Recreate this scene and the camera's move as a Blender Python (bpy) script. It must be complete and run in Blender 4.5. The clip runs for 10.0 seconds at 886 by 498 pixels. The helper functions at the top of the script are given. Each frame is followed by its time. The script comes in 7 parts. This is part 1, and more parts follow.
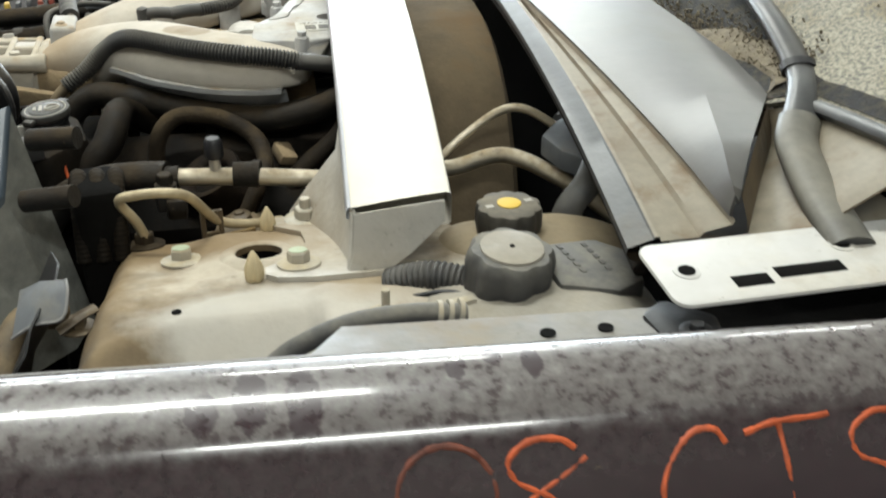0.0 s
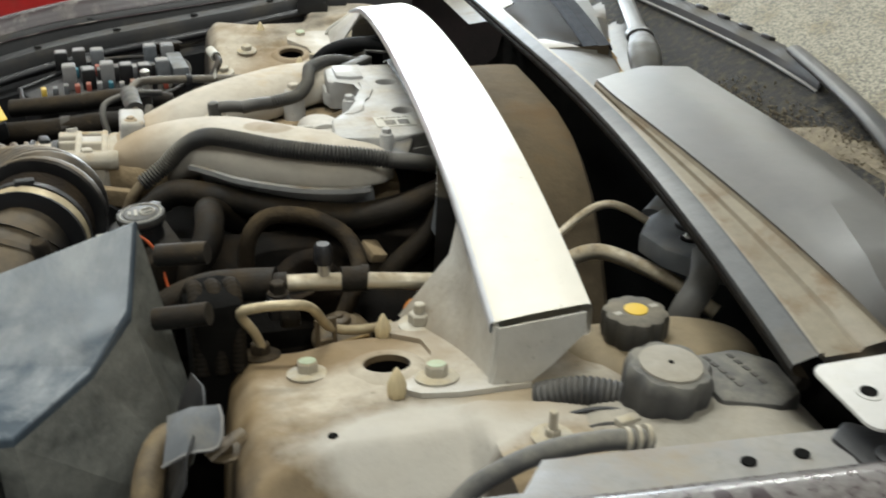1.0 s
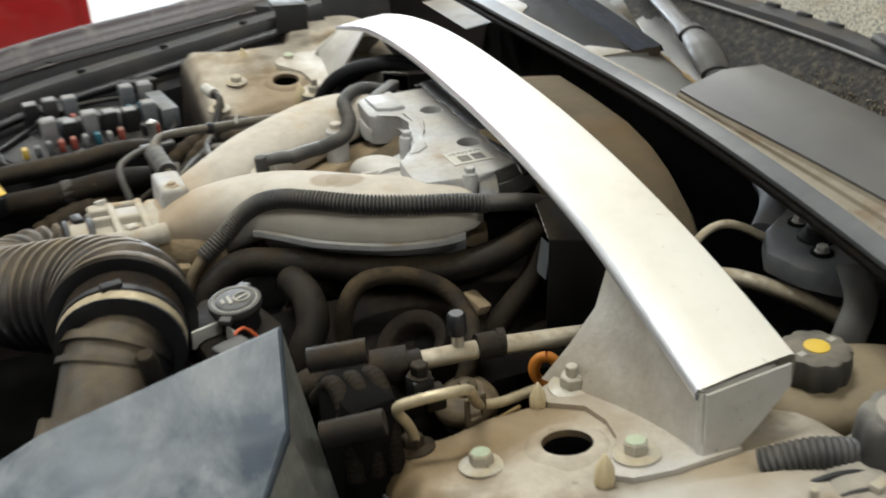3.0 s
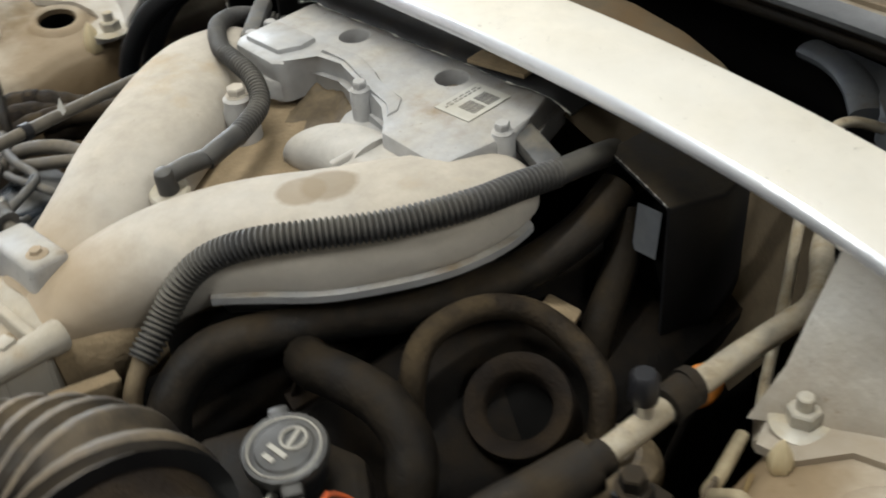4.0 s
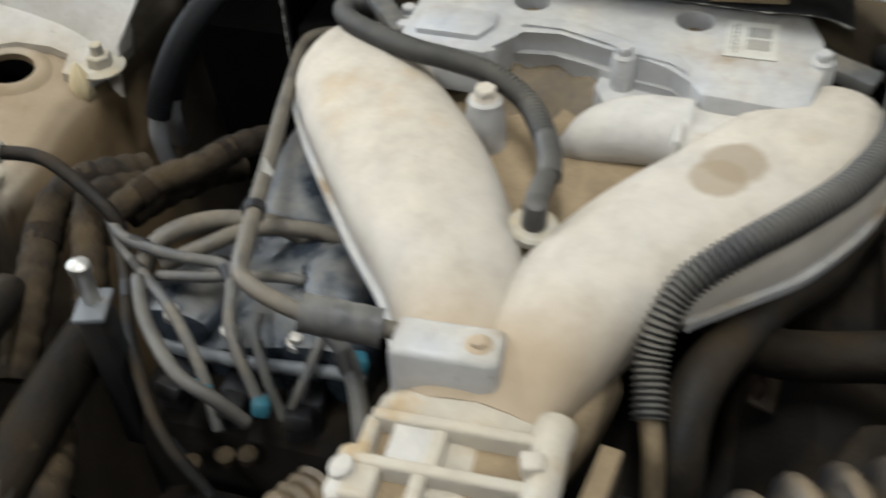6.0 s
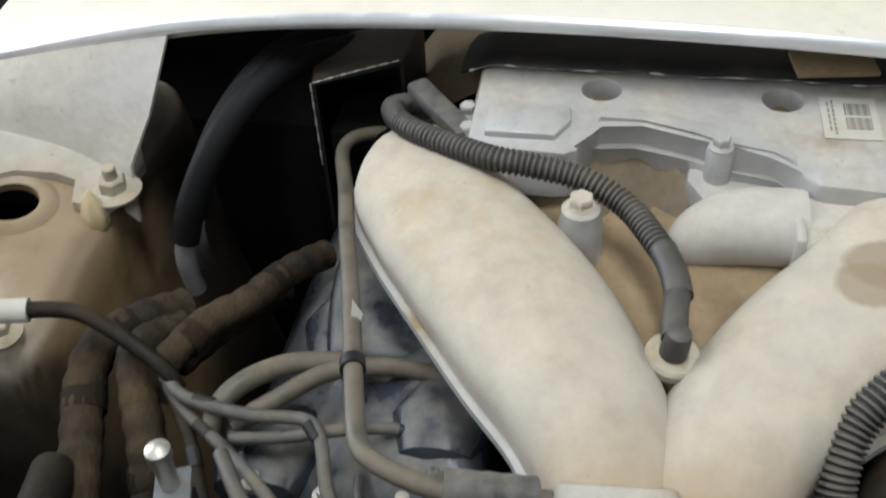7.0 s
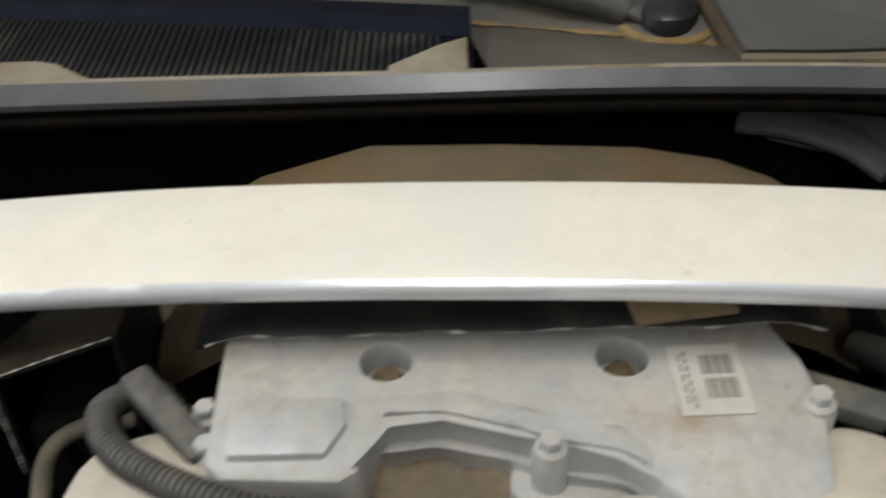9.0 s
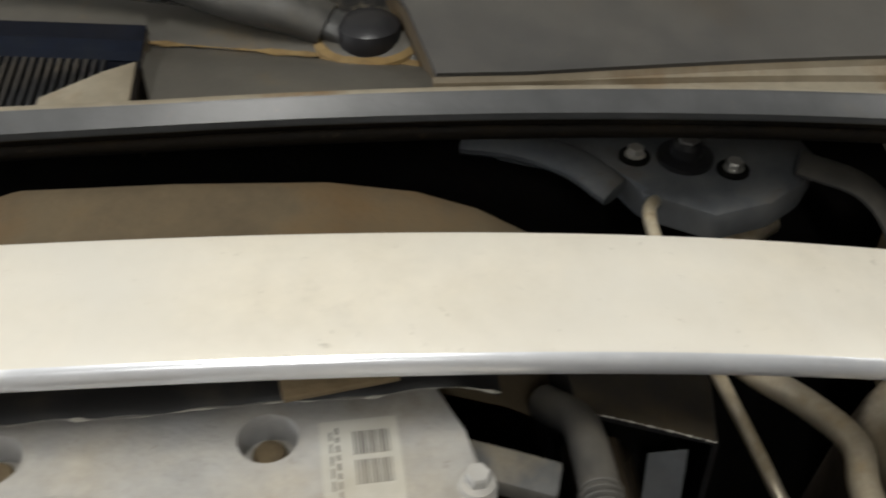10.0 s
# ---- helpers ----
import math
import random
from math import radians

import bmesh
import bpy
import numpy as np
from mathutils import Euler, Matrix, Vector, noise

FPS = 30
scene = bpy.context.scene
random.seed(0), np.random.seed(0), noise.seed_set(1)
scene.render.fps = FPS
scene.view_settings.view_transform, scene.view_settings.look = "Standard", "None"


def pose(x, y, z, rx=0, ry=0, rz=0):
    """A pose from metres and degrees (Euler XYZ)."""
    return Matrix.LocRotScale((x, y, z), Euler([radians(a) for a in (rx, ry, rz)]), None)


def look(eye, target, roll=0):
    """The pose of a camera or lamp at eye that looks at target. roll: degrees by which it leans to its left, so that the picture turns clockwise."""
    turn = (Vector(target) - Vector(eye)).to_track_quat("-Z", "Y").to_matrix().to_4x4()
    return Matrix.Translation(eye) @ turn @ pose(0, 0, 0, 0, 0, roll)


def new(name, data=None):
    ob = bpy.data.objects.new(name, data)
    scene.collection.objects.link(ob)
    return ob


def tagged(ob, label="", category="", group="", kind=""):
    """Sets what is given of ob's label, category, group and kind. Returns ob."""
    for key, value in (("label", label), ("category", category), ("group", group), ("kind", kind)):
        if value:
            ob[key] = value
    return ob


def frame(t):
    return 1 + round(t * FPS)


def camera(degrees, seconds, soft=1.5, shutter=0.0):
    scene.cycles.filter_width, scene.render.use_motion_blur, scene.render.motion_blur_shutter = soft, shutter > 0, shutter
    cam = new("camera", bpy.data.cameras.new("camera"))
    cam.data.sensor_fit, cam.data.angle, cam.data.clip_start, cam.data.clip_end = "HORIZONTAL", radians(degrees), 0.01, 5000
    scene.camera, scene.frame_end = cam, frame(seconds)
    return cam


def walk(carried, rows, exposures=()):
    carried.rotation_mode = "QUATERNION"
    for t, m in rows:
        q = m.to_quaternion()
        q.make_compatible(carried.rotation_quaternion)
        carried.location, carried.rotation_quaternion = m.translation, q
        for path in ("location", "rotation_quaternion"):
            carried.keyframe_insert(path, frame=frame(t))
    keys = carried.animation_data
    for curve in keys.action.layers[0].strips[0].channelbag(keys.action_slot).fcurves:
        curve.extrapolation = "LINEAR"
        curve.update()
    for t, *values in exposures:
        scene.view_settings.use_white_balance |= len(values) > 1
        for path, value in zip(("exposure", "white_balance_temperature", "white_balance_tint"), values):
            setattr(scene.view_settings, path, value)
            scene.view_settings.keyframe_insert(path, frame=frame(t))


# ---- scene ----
cam = camera(46.0, 10.0, soft=1.9, shutter=0.5)
PATH = [
    (0, (0.068, 0.054, 1.345), (0.38, 1.786, 0.395), 0.4),
    (0.5, (-0.014, 0.086, 1.365), (0.394, 1.822, 0.46), 1.8),
    (1, (-0.097, 0.117, 1.393), (0.326, 1.869, 0.526), 1.0),
    (1.5, (-0.161, 0.165, 1.403), (0.279, 1.904, 0.519), -0.6),
    (2, (-0.232, 0.189, 1.419), (0.238, 1.916, 0.527), -2.6),
    (2.5, (-0.253, 0.205, 1.429), (0.27, 1.929, 0.561), -2.8),
    (2.7, (-0.266, 0.217, 1.429), (0.272, 1.935, 0.56), -2.4),
    (3.8, (-0.349, 0.737, 1.401), (0.604, 2.043, 0.224), -6.3),
    (4, (-0.366, 0.819, 1.383), (0.658, 2.034, 0.169), -6.1),
    (4.5, (-0.464, 1.001, 1.398), (0.82, 1.831, 0.109), -1.9),
    (5, (-0.575, 1.153, 1.414), (0.811, 1.725, 0.089), -2.3),
    (5.5, (-0.591, 1.234, 1.408), (0.808, 1.665, 0.046), -0.7),
    (6, (-0.572, 1.366, 1.399), (0.799, 1.844, 0.024), -3.2),
    (6.2, (-0.546, 1.408, 1.409), (0.801, 1.878, 0.008), -4.9),
    (7.3, (-0.484, 1.522, 1.397), (1.006, 1.801, 0.090), -3.2),
    (7.5, (-0.463, 1.527, 1.401), (1.031, 1.742, 0.084), -2.0),
    (8, (-0.388, 1.533, 1.393), (1.149, 1.714, 0.103), -2.25),
    (8.5, (-0.311, 1.535, 1.384), (1.204, 1.642, 0.111), -2.0),
    (9, (-0.245, 1.487, 1.376), (1.279, 1.528, 0.114), -2.65),
    (9.5, (-0.192, 1.43, 1.375), (1.306, 1.298, 0.056), 0.2),
    (10, (-0.172, 1.367, 1.362), (1.328, 1.152, 0.056), 1.3),
]
walk(cam, [(t, look(eye, target, roll)) for t, eye, target, roll in PATH],
     exposures=((0, 0.57, 6150, 4), (0.8, 0.41, 6150, 5), (1.5, 0.38, 6150, 6), (2.7, 0.35, 6150, 7), (4, 0.19, 6100, 9), (5.5, 0.30, 5950, 9), (6.2, 0.27, 5900, 9), (7.5, 0.03, 5900, 9), (8.5, -0.04, 6050, 9), (10, -0.16, 6350, 10)))

# ---- light ----
world = bpy.data.worlds.new("world")
scene.world = world
world.use_nodes = True
wn = world.node_tree.nodes
sky = wn.new("ShaderNodeTexSky")
sky.sky_type = "NISHITA"
sky.sun_disc = False
sky.sun_elevation = radians(40)
sky.sun_rotation = radians(200)
world.node_tree.links.new(sky.outputs[0], wn["Background"].inputs[0])
wn["Background"].inputs[1].default_value = 0.12


def area_lamp(name, m, sx, sy, watts, colour):
    data = bpy.data.lights.new(name, "AREA")
    data.shape, data.size, data.size_y = "RECTANGLE", sx, sy
    data.energy, data.color = watts, colour
    ob = new(name, data)
    ob.matrix_basis = m
    return ob


# ---- materials ----
DUST = (0.50, 0.41, 0.27)


def mat(name, base, rough=0.5, metal=0.0, dust=0.0, dust_col=DUST, vary=0.15, scale=18.0, bump=0.15, fine=260.0, coat=0.0, stain=None, dust_rough=0.95, soft=0.33, patch=None, speck=0.0, distort=0.0, up=(-0.25, 0.9), coat_rough=0.05, spec=0.5, dent=0.0):
    """A worn surface: base colour varied at two scales, settled dust on upward faces, fine relief."""
    m = bpy.data.materials.new(name)
    m.use_nodes = True
    nt = m.node_tree
    n, l = nt.nodes, nt.links
    b = n["Principled BSDF"]
    tc = n.new("ShaderNodeTexCoord")
    big = n.new("ShaderNodeTexNoise")
    big.inputs["Scale"].default_value, big.inputs["Detail"].default_value, big.inputs["Roughness"].default_value = scale, 6, 0.62
    small = n.new("ShaderNodeTexNoise")
    small.inputs["Scale"].default_value, small.inputs["Detail"].default_value = fine, 4
    l.new(tc.outputs["Object"], big.inputs["Vector"])
    l.new(tc.outputs["Object"], small.inputs["Vector"])
    ramp = n.new("ShaderNodeValToRGB")
    lo = [max(0, c * (1 - vary)) for c in base]
    hi = [min(1, c * (1 + vary)) for c in base]
    ramp.color_ramp.elements[0].position, ramp.color_ramp.elements[1].position = 0.3, 0.7
    ramp.color_ramp.elements[0].color, ramp.color_ramp.elements[1].color = (*lo, 1), (*hi, 1)
    l.new(big.outputs["Fac"], ramp.inputs["Fac"])
    col = ramp.outputs["Color"]
    rgh = None
    if dust > 0:
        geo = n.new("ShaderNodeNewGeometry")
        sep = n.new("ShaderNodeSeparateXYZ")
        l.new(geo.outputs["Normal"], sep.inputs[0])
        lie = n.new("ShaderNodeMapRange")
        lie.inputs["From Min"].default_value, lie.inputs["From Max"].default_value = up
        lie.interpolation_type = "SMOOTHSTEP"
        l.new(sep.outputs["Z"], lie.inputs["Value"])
        dn = n.new("ShaderNodeTexNoise")
        dn.inputs["Scale"].default_value, dn.inputs["Detail"].default_value, dn.inputs["Roughness"].default_value = scale * 0.8, 8, 0.6
        dn.inputs["Distortion"].default_value = distort
        l.new(tc.outputs["Object"], dn.inputs["Vector"])
        thr = n.new("ShaderNodeMapRange")
        thr.inputs["From Min"].default_value, thr.inputs["From Max"].default_value = 0.785 - 0.42 * dust - soft / 2, 0.785 - 0.42 * dust + soft / 2
        l.new(dn.outputs["Fac"], thr.inputs["Value"])
        mul = n.new("ShaderNodeMath")
        mul.operation = "MULTIPLY"
        l.new(lie.outputs[0], mul.inputs[0])
        l.new(thr.outputs[0], mul.inputs[1])
        mx = n.new("ShaderNodeMix")
        mx.data_type = "RGBA"
        l.new(mul.outputs[0], mx.inputs["Factor"])
        l.new(col, mx.inputs[6])
        mid = n.new("ShaderNodeTexNoise")
        mid.inputs["Scale"].default_value, mid.inputs["Detail"].default_value, mid.inputs["Roughness"].default_value = scale * 4, 8, 0.7
        l.new(tc.outputs["Object"], mid.inputs["Vector"])
        dr = n.new("ShaderNodeValToRGB")
        dr.color_ramp.elements[0].position, dr.color_ramp.elements[1].position = 0.28, 0.72
        dr.color_ramp.elements[0].color = (*[c * 0.80 for c in dust_col], 1)
        dr.color_ramp.elements[1].color = (*[min(1, c * 1.12) for c in dust_col], 1)
        l.new(mid.outputs["Fac"], dr.inputs["Fac"])
        dcol = dr.outputs["Color"]
        if patch:
            pn = n.new("ShaderNodeTexNoise")
            pn.inputs["Scale"].default_value, pn.inputs["Detail"].default_value, pn.inputs["Roughness"].default_value = patch[1], 7, 0.62
            l.new(tc.outputs["Object"], pn.inputs["Vector"])
            pr = n.new("ShaderNodeMapRange")
            pr.inputs["From Min"].default_value, pr.inputs["From Max"].default_value = patch[2], patch[2] + 0.14
            pr.inputs["To Max"].default_value = 0.85
            l.new(pn.outputs["Fac"], pr.inputs["Value"])
            pm = n.new("ShaderNodeMix")
            pm.data_type = "RGBA"
            l.new(pr.outputs[0], pm.inputs["Factor"])
            l.new(dcol, pm.inputs[6])
            pm.inputs[7].default_value = (*patch[0], 1)
            dcol = pm.outputs[2]
        l.new(dcol, mx.inputs[7])
        col = mx.outputs[2]
        rm = n.new("ShaderNodeMapRange")
        rm.inputs["To Min"].default_value, rm.inputs["To Max"].default_value = rough, dust_rough
        l.new(mul.outputs[0], rm.inputs["Value"])
        rgh = rm.outputs[0]
        if metal > 0:
            mm = n.new("ShaderNodeMapRange")
            mm.inputs["To Min"].default_value, mm.inputs["To Max"].default_value = metal, 0.0
            l.new(mul.outputs[0], mm.inputs["Value"])
            l.new(mm.outputs[0], b.inputs["Metallic"])
    if speck > 0:
        sn = n.new("ShaderNodeTexNoise")
        sn.inputs["Scale"].default_value, sn.inputs["Detail"].default_value, sn.inputs["Roughness"].default_value = 95, 9, 0.72
        l.new(tc.outputs["Object"], sn.inputs["Vector"])
        sr = n.new("ShaderNodeMapRange")
        sr.inputs["From Min"].default_value, sr.inputs["From Max"].default_value = 0.66 - 0.1 * speck, 0.76 - 0.1 * speck
        sr.inputs["To Max"].default_value = 0.55
        l.new(sn.outputs["Fac"], sr.inputs["Value"])
        sx = n.new("ShaderNodeMix")
        sx.data_type = "RGBA"
        l.new(sr.outputs[0], sx.inputs["Factor"])
        l.new(col, sx.inputs[6])
        sx.inputs[7].default_value = (0.10, 0.075, 0.045, 1)
        col = sx.outputs[2]
    for cx, cy, rx, ry, scol, most, blur in stain or ():
        mp = n.new("ShaderNodeMapping")
        mp.vector_type = "TEXTURE"
        mp.inputs["Location"].default_value, mp.inputs["Scale"].default_value = (cx, cy, 0), (rx, ry, 100)
        l.new(tc.outputs["Object"], mp.inputs["Vector"])
        ln_ = n.new("ShaderNodeVectorMath")
        ln_.operation = "LENGTH"
        l.new(mp.outputs[0], ln_.inputs[0])
        wob = n.new("ShaderNodeMath")
        wob.operation = "MULTIPLY_ADD"
        l.new(big.outputs["Fac"], wob.inputs[0])
        wob.inputs[1].default_value = 1.1
        l.new(ln_.outputs["Value"], wob.inputs[2])
        edge = n.new("ShaderNodeMapRange")
        edge.inputs["From Min"].default_value, edge.inputs["From Max"].default_value = 1.51 + blur, 1.51 - blur
        edge.inputs["To Max"].default_value = most
        l.new(wob.outputs[0], edge.inputs["Value"])
        sm = n.new("ShaderNodeMix")
        sm.data_type = "RGBA"
        l.new(edge.outputs[0], sm.inputs["Factor"])
        l.new(col, sm.inputs[6])
        sm.inputs[7].default_value = (*scol, 1)
        col = sm.outputs[2]
    l.new(col, b.inputs["Base Color"])
    if rgh:
        l.new(rgh, b.inputs["Roughness"])
    else:
        b.inputs["Roughness"].default_value = rough
    if not (dust > 0 and metal > 0):
        b.inputs["Metallic"].default_value = metal
    b.inputs["Specular IOR Level"].default_value = spec
    b.inputs["Coat Weight"].default_value = coat
    b.inputs["Coat Roughness"].default_value = coat_rough
    if coat and dust > 0 and coat_rough < 0.1:
        cm = n.new("ShaderNodeMapRange")
        cm.inputs["From Max"].default_value = 0.6
        cm.inputs["To Min"].default_value, cm.inputs["To Max"].default_value = coat, 0.0
        l.new(mul.outputs[0], cm.inputs["Value"])
        l.new(cm.outputs[0], b.inputs["Coat Weight"])
    if bump > 0:
        bp = n.new("ShaderNodeBump")
        bp.inputs["Strength"].default_value, bp.inputs["Distance"].default_value = bump, 0.002
        l.new(small.outputs["Fac"], bp.inputs["Height"])
        if dent > 0:
            dt = n.new("ShaderNodeTexNoise")
            dt.inputs["Scale"].default_value, dt.inputs["Detail"].default_value = 32, 5
            l.new(tc.outputs["Object"], dt.inputs["Vector"])
            b2 = n.new("ShaderNodeBump")
            b2.inputs["Strength"].default_value, b2.inputs["Distance"].default_value = dent, 0.006
            l.new(dt.outputs["Fac"], b2.inputs["Height"])
            l.new(b2.outputs["Normal"], bp.inputs["Normal"])
        l.new(bp.outputs["Normal"], b.inputs["Normal"])
    return m


M_BRACE = mat("brace_aluminium", (0.69, 0.66, 0.59), 0.42, 0.10, dust=0.35, dust_col=(0.64, 0.58, 0.46), vary=0.05, scale=7, bump=0.02, dust_rough=0.5, soft=0.5, speck=0.3, patch=((0.40, 0.35, 0.27), 34, 0.63))
M_BRACKET = mat("bracket_aluminium", (0.50, 0.49, 0.46), 0.45, 0.25, dust=0.6, dust_col=(0.46, 0.41, 0.32), vary=0.10, scale=16, bump=0.08, patch=((0.28, 0.20, 0.11), 22, 0.56), speck=0.5, dent=0.4, stain=((-0.100, -0.490, 0.050, 0.095, (0.24, 0.175, 0.095), 0.65, 0.5), (-0.100, 0.520, 0.050, 0.095, (0.26, 0.20, 0.12), 0.5, 0.5)))
# Steep faces: brown grime pushed near black, the bay's shade in the colour.
M_TOWER = mat("dusty_steel_shaded_flanks", (0.022, 0.015, 0.008), 0.7, 0.0, dust=1.0, dust_col=(0.43, 0.38, 0.30), vary=0.25, scale=9, bump=0.10, fine=140, patch=((0.175, 0.118, 0.052), 5, 0.45), speck=0.55, up=(0.25, 0.93), stain=((-0.13, -0.665, 0.115, 0.055, (0.46, 0.435, 0.385), 0.75, 0.16), (-0.20, -0.445, 0.11, 0.060, (0.19, 0.125, 0.055), 0.8, 0.35), (-0.295, -0.53, 0.035, 0.12, (0.20, 0.135, 0.06), 0.75, 0.35), (-0.05, -0.62, 0.05, 0.05, (0.26, 0.19, 0.10), 0.6, 0.4), (-0.15, 0.475, 0.10, 0.075, (0.20, 0.135, 0.065), 0.7, 0.3)), dent=0.35)
M_CREAM = mat("dusty_cast_aluminium", (0.44, 0.41, 0.36), 0.6, 0.1, dust=1.0, dust_col=(0.435, 0.388, 0.315), vary=0.14, scale=9, bump=0.06, fine=420, patch=((0.38, 0.29, 0.17), 8, 0.60), speck=0.25, dent=0.25, stain=((-0.20, 0.01, 0.045, 0.12, (0.30, 0.205, 0.10), 0.6, 0.55),))
M_CREAM_STAIN = mat("dusty_cast_aluminium_stained", (0.44, 0.41, 0.36), 0.6, 0.1, dust=1.0, dust_col=(0.435, 0.388, 0.315), vary=0.14, scale=9, bump=0.06, fine=70, patch=((0.38, 0.29, 0.17), 8, 0.60), speck=0.25, stain=((-0.013, -0.104, 0.023, 0.021, (0.23, 0.18, 0.115), 0.75, 0.12), (-0.033, -0.095, 0.019, 0.018, (0.24, 0.185, 0.115), 0.7, 0.12), (-0.20, 0.01, 0.045, 0.12, (0.30, 0.205, 0.10), 0.6, 0.55)), dent=0.25)
M_COVER = mat("dusty_bare_aluminium", (0.41, 0.415, 0.42), 0.45, 0.35, dust=0.75, dust_col=(0.40, 0.37, 0.315), vary=0.18, scale=18, bump=0.15, fine=420, patch=((0.24, 0.175, 0.10), 16, 0.54), speck=0.5, dent=0.3)
M_COVER_WARM = mat("dust_bleached_aluminium", (0.43, 0.42, 0.40), 0.5, 0.2, dust=0.85, dust_col=(0.455, 0.42, 0.36), vary=0.12, scale=14, bump=0.12, fine=420, patch=((0.26, 0.185, 0.10), 15, 0.58), speck=0.4, dent=0.3)
M_TAN = mat("tan_dirt", (0.20, 0.15, 0.088), 0.95, 0, dust=0.9, dust_col=(0.27, 0.20, 0.115), vary=0.35, scale=20, bump=0.5, speck=0.5, dent=0.5)
M_RUBBER = mat("dusty_black_rubber", (0.009, 0.0085, 0.008), 0.5, 0, dust=0.75, dust_col=(0.033, 0.023, 0.012), vary=0.4, scale=26, bump=0.3, dust_rough=0.8, spec=0.2, dent=0.3, patch=((0.05, 0.036, 0.019), 22, 0.56), speck=0.4)
# Darker copy of the rubber for deep places; shade put into the colour.
M_RUBBER_DEEP = mat("grimy_shade_dark_rubber", (0.006, 0.005, 0.004), 0.55, 0, dust=0.65, dust_col=(0.024, 0.017, 0.009), vary=0.3, scale=26, bump=0.3, dust_rough=0.85, spec=0.14, dent=0.35, patch=((0.034, 0.023, 0.011), 18, 0.57), speck=0.4)
M_BELLOWS = mat("shiny_black_bellows", (0.009, 0.009, 0.010), 0.32, 0, dust=0.85, dust_col=(0.160, 0.118, 0.066), vary=0.3, scale=26, bump=0.08, dust_rough=0.75, soft=0.4, up=(0.15, 0.95))
M_CONDUIT = mat("grey_split_conduit", (0.030, 0.030, 0.031), 0.42, 0, dust=0.75, dust_col=(0.108, 0.098, 0.078), vary=0.25, scale=14, bump=0.04, dust_rough=0.7)
M_BLACK = mat("black_plastic", (0.010, 0.010, 0.011), 0.48, 0, dust=0.3, dust_col=(0.085, 0.07, 0.048), vary=0.3, scale=16, bump=0.12, spec=0.35)
M_BLACK_CLEAN = mat("satin_black_plastic", (0.012, 0.012, 0.014), 0.35, 0, dust=0.1, dust_col=(0.15, 0.13, 0.1), vary=0.3, bump=0.05)
# Near black: shade of holes, wells and bay depths put into the colour.
M_VOID = mat("deep_shade_black", (0.004, 0.0037, 0.0033), 0.95, 0, dust=0.1, dust_col=(0.012, 0.009, 0.006), vary=0.4, scale=20, bump=0.3, spec=0.1)
# Grime pushed near black: the deep bay's shade is put into the colour.
M_BLOCK = mat("grimy_shade_black", (0.006, 0.005, 0.004), 0.85, 0, dust=0.4, dust_col=(0.022, 0.015, 0.008), vary=0.4, scale=26, bump=0.5, spec=0.15)
M_AIRBOX = mat("smeared_blue_grey_box_lid", (0.062, 0.082, 0.105), 0.33, 0, dust=0.62, dust_col=(0.265, 0.28, 0.29), vary=0.3, scale=11, bump=0.03, dust_rough=0.6, soft=0.18, distort=0.3, speck=0.3, up=(0.2, 0.75), dent=0.12)
M_CAP = mat("grey_dusty_cap", (0.04, 0.04, 0.042), 0.45, 0, dust=0.75, dust_col=(0.20, 0.187, 0.155), vary=0.25, scale=35, bump=0.12)
M_ARM_BASE = mat("dust_coated_arm", (0.05, 0.05, 0.048), 0.4, 0, dust=0.8, dust_col=(0.19, 0.178, 0.145), vary=0.2, scale=18, bump=0.06, dust_rough=0.55, soft=0.5, up=(-0.6, 0.7), speck=0.3)
M_BOX_SIDE = mat("dusty_box_side", (0.07, 0.074, 0.072), 0.45, 0, dust=0.85, dust_col=(0.21, 0.212, 0.19), vary=0.3, scale=30, bump=0.35, fine=160, dust_rough=0.6, soft=0.4, up=(-1.6, 0.2), dent=0.4)
M_BLACK_DUSTY = mat("dust_browned_black_plastic", (0.010, 0.010, 0.011), 0.48, 0, dust=0.8, dust_col=(0.072, 0.056, 0.034), vary=0.3, scale=24, bump=0.15, spec=0.35, up=(0.5, 1.0))
M_CAP_DARK = mat("black_ribbed_cap", (0.025, 0.025, 0.025), 0.5, 0, dust=0.65, dust_col=(0.24, 0.21, 0.155), vary=0.2, scale=25, bump=0.15)
M_RADCAP = mat("grey_moulded_cap", (0.035, 0.034, 0.031), 0.36, 0, dust=0.45, dust_col=(0.085, 0.077, 0.062), vary=0.2, scale=40, bump=0.1, speck=0.4)
M_LETTER = mat("raised_cap_print", (0.34, 0.32, 0.27), 0.6, 0, vary=0.15, scale=60, bump=0.1)
M_YELLOW = mat("yellow_print", (0.62, 0.42, 0.05), 0.6, 0, dust=0.3, vary=0.1, bump=0.05)
M_RESERVOIR = mat("dusty_translucent_plastic", (0.20, 0.155, 0.09), 0.5, 0, dust=0.8, dust_col=(0.26, 0.205, 0.125), vary=0.15, scale=12, bump=0.06, dent=0.3)
M_RESERVOIR_G = mat("dusty_pale_plastic", (0.27, 0.25, 0.21), 0.45, 0, dust=0.8, dust_col=(0.285, 0.255, 0.20), vary=0.2, scale=16, bump=0.08, dent=0.3, speck=0.3)
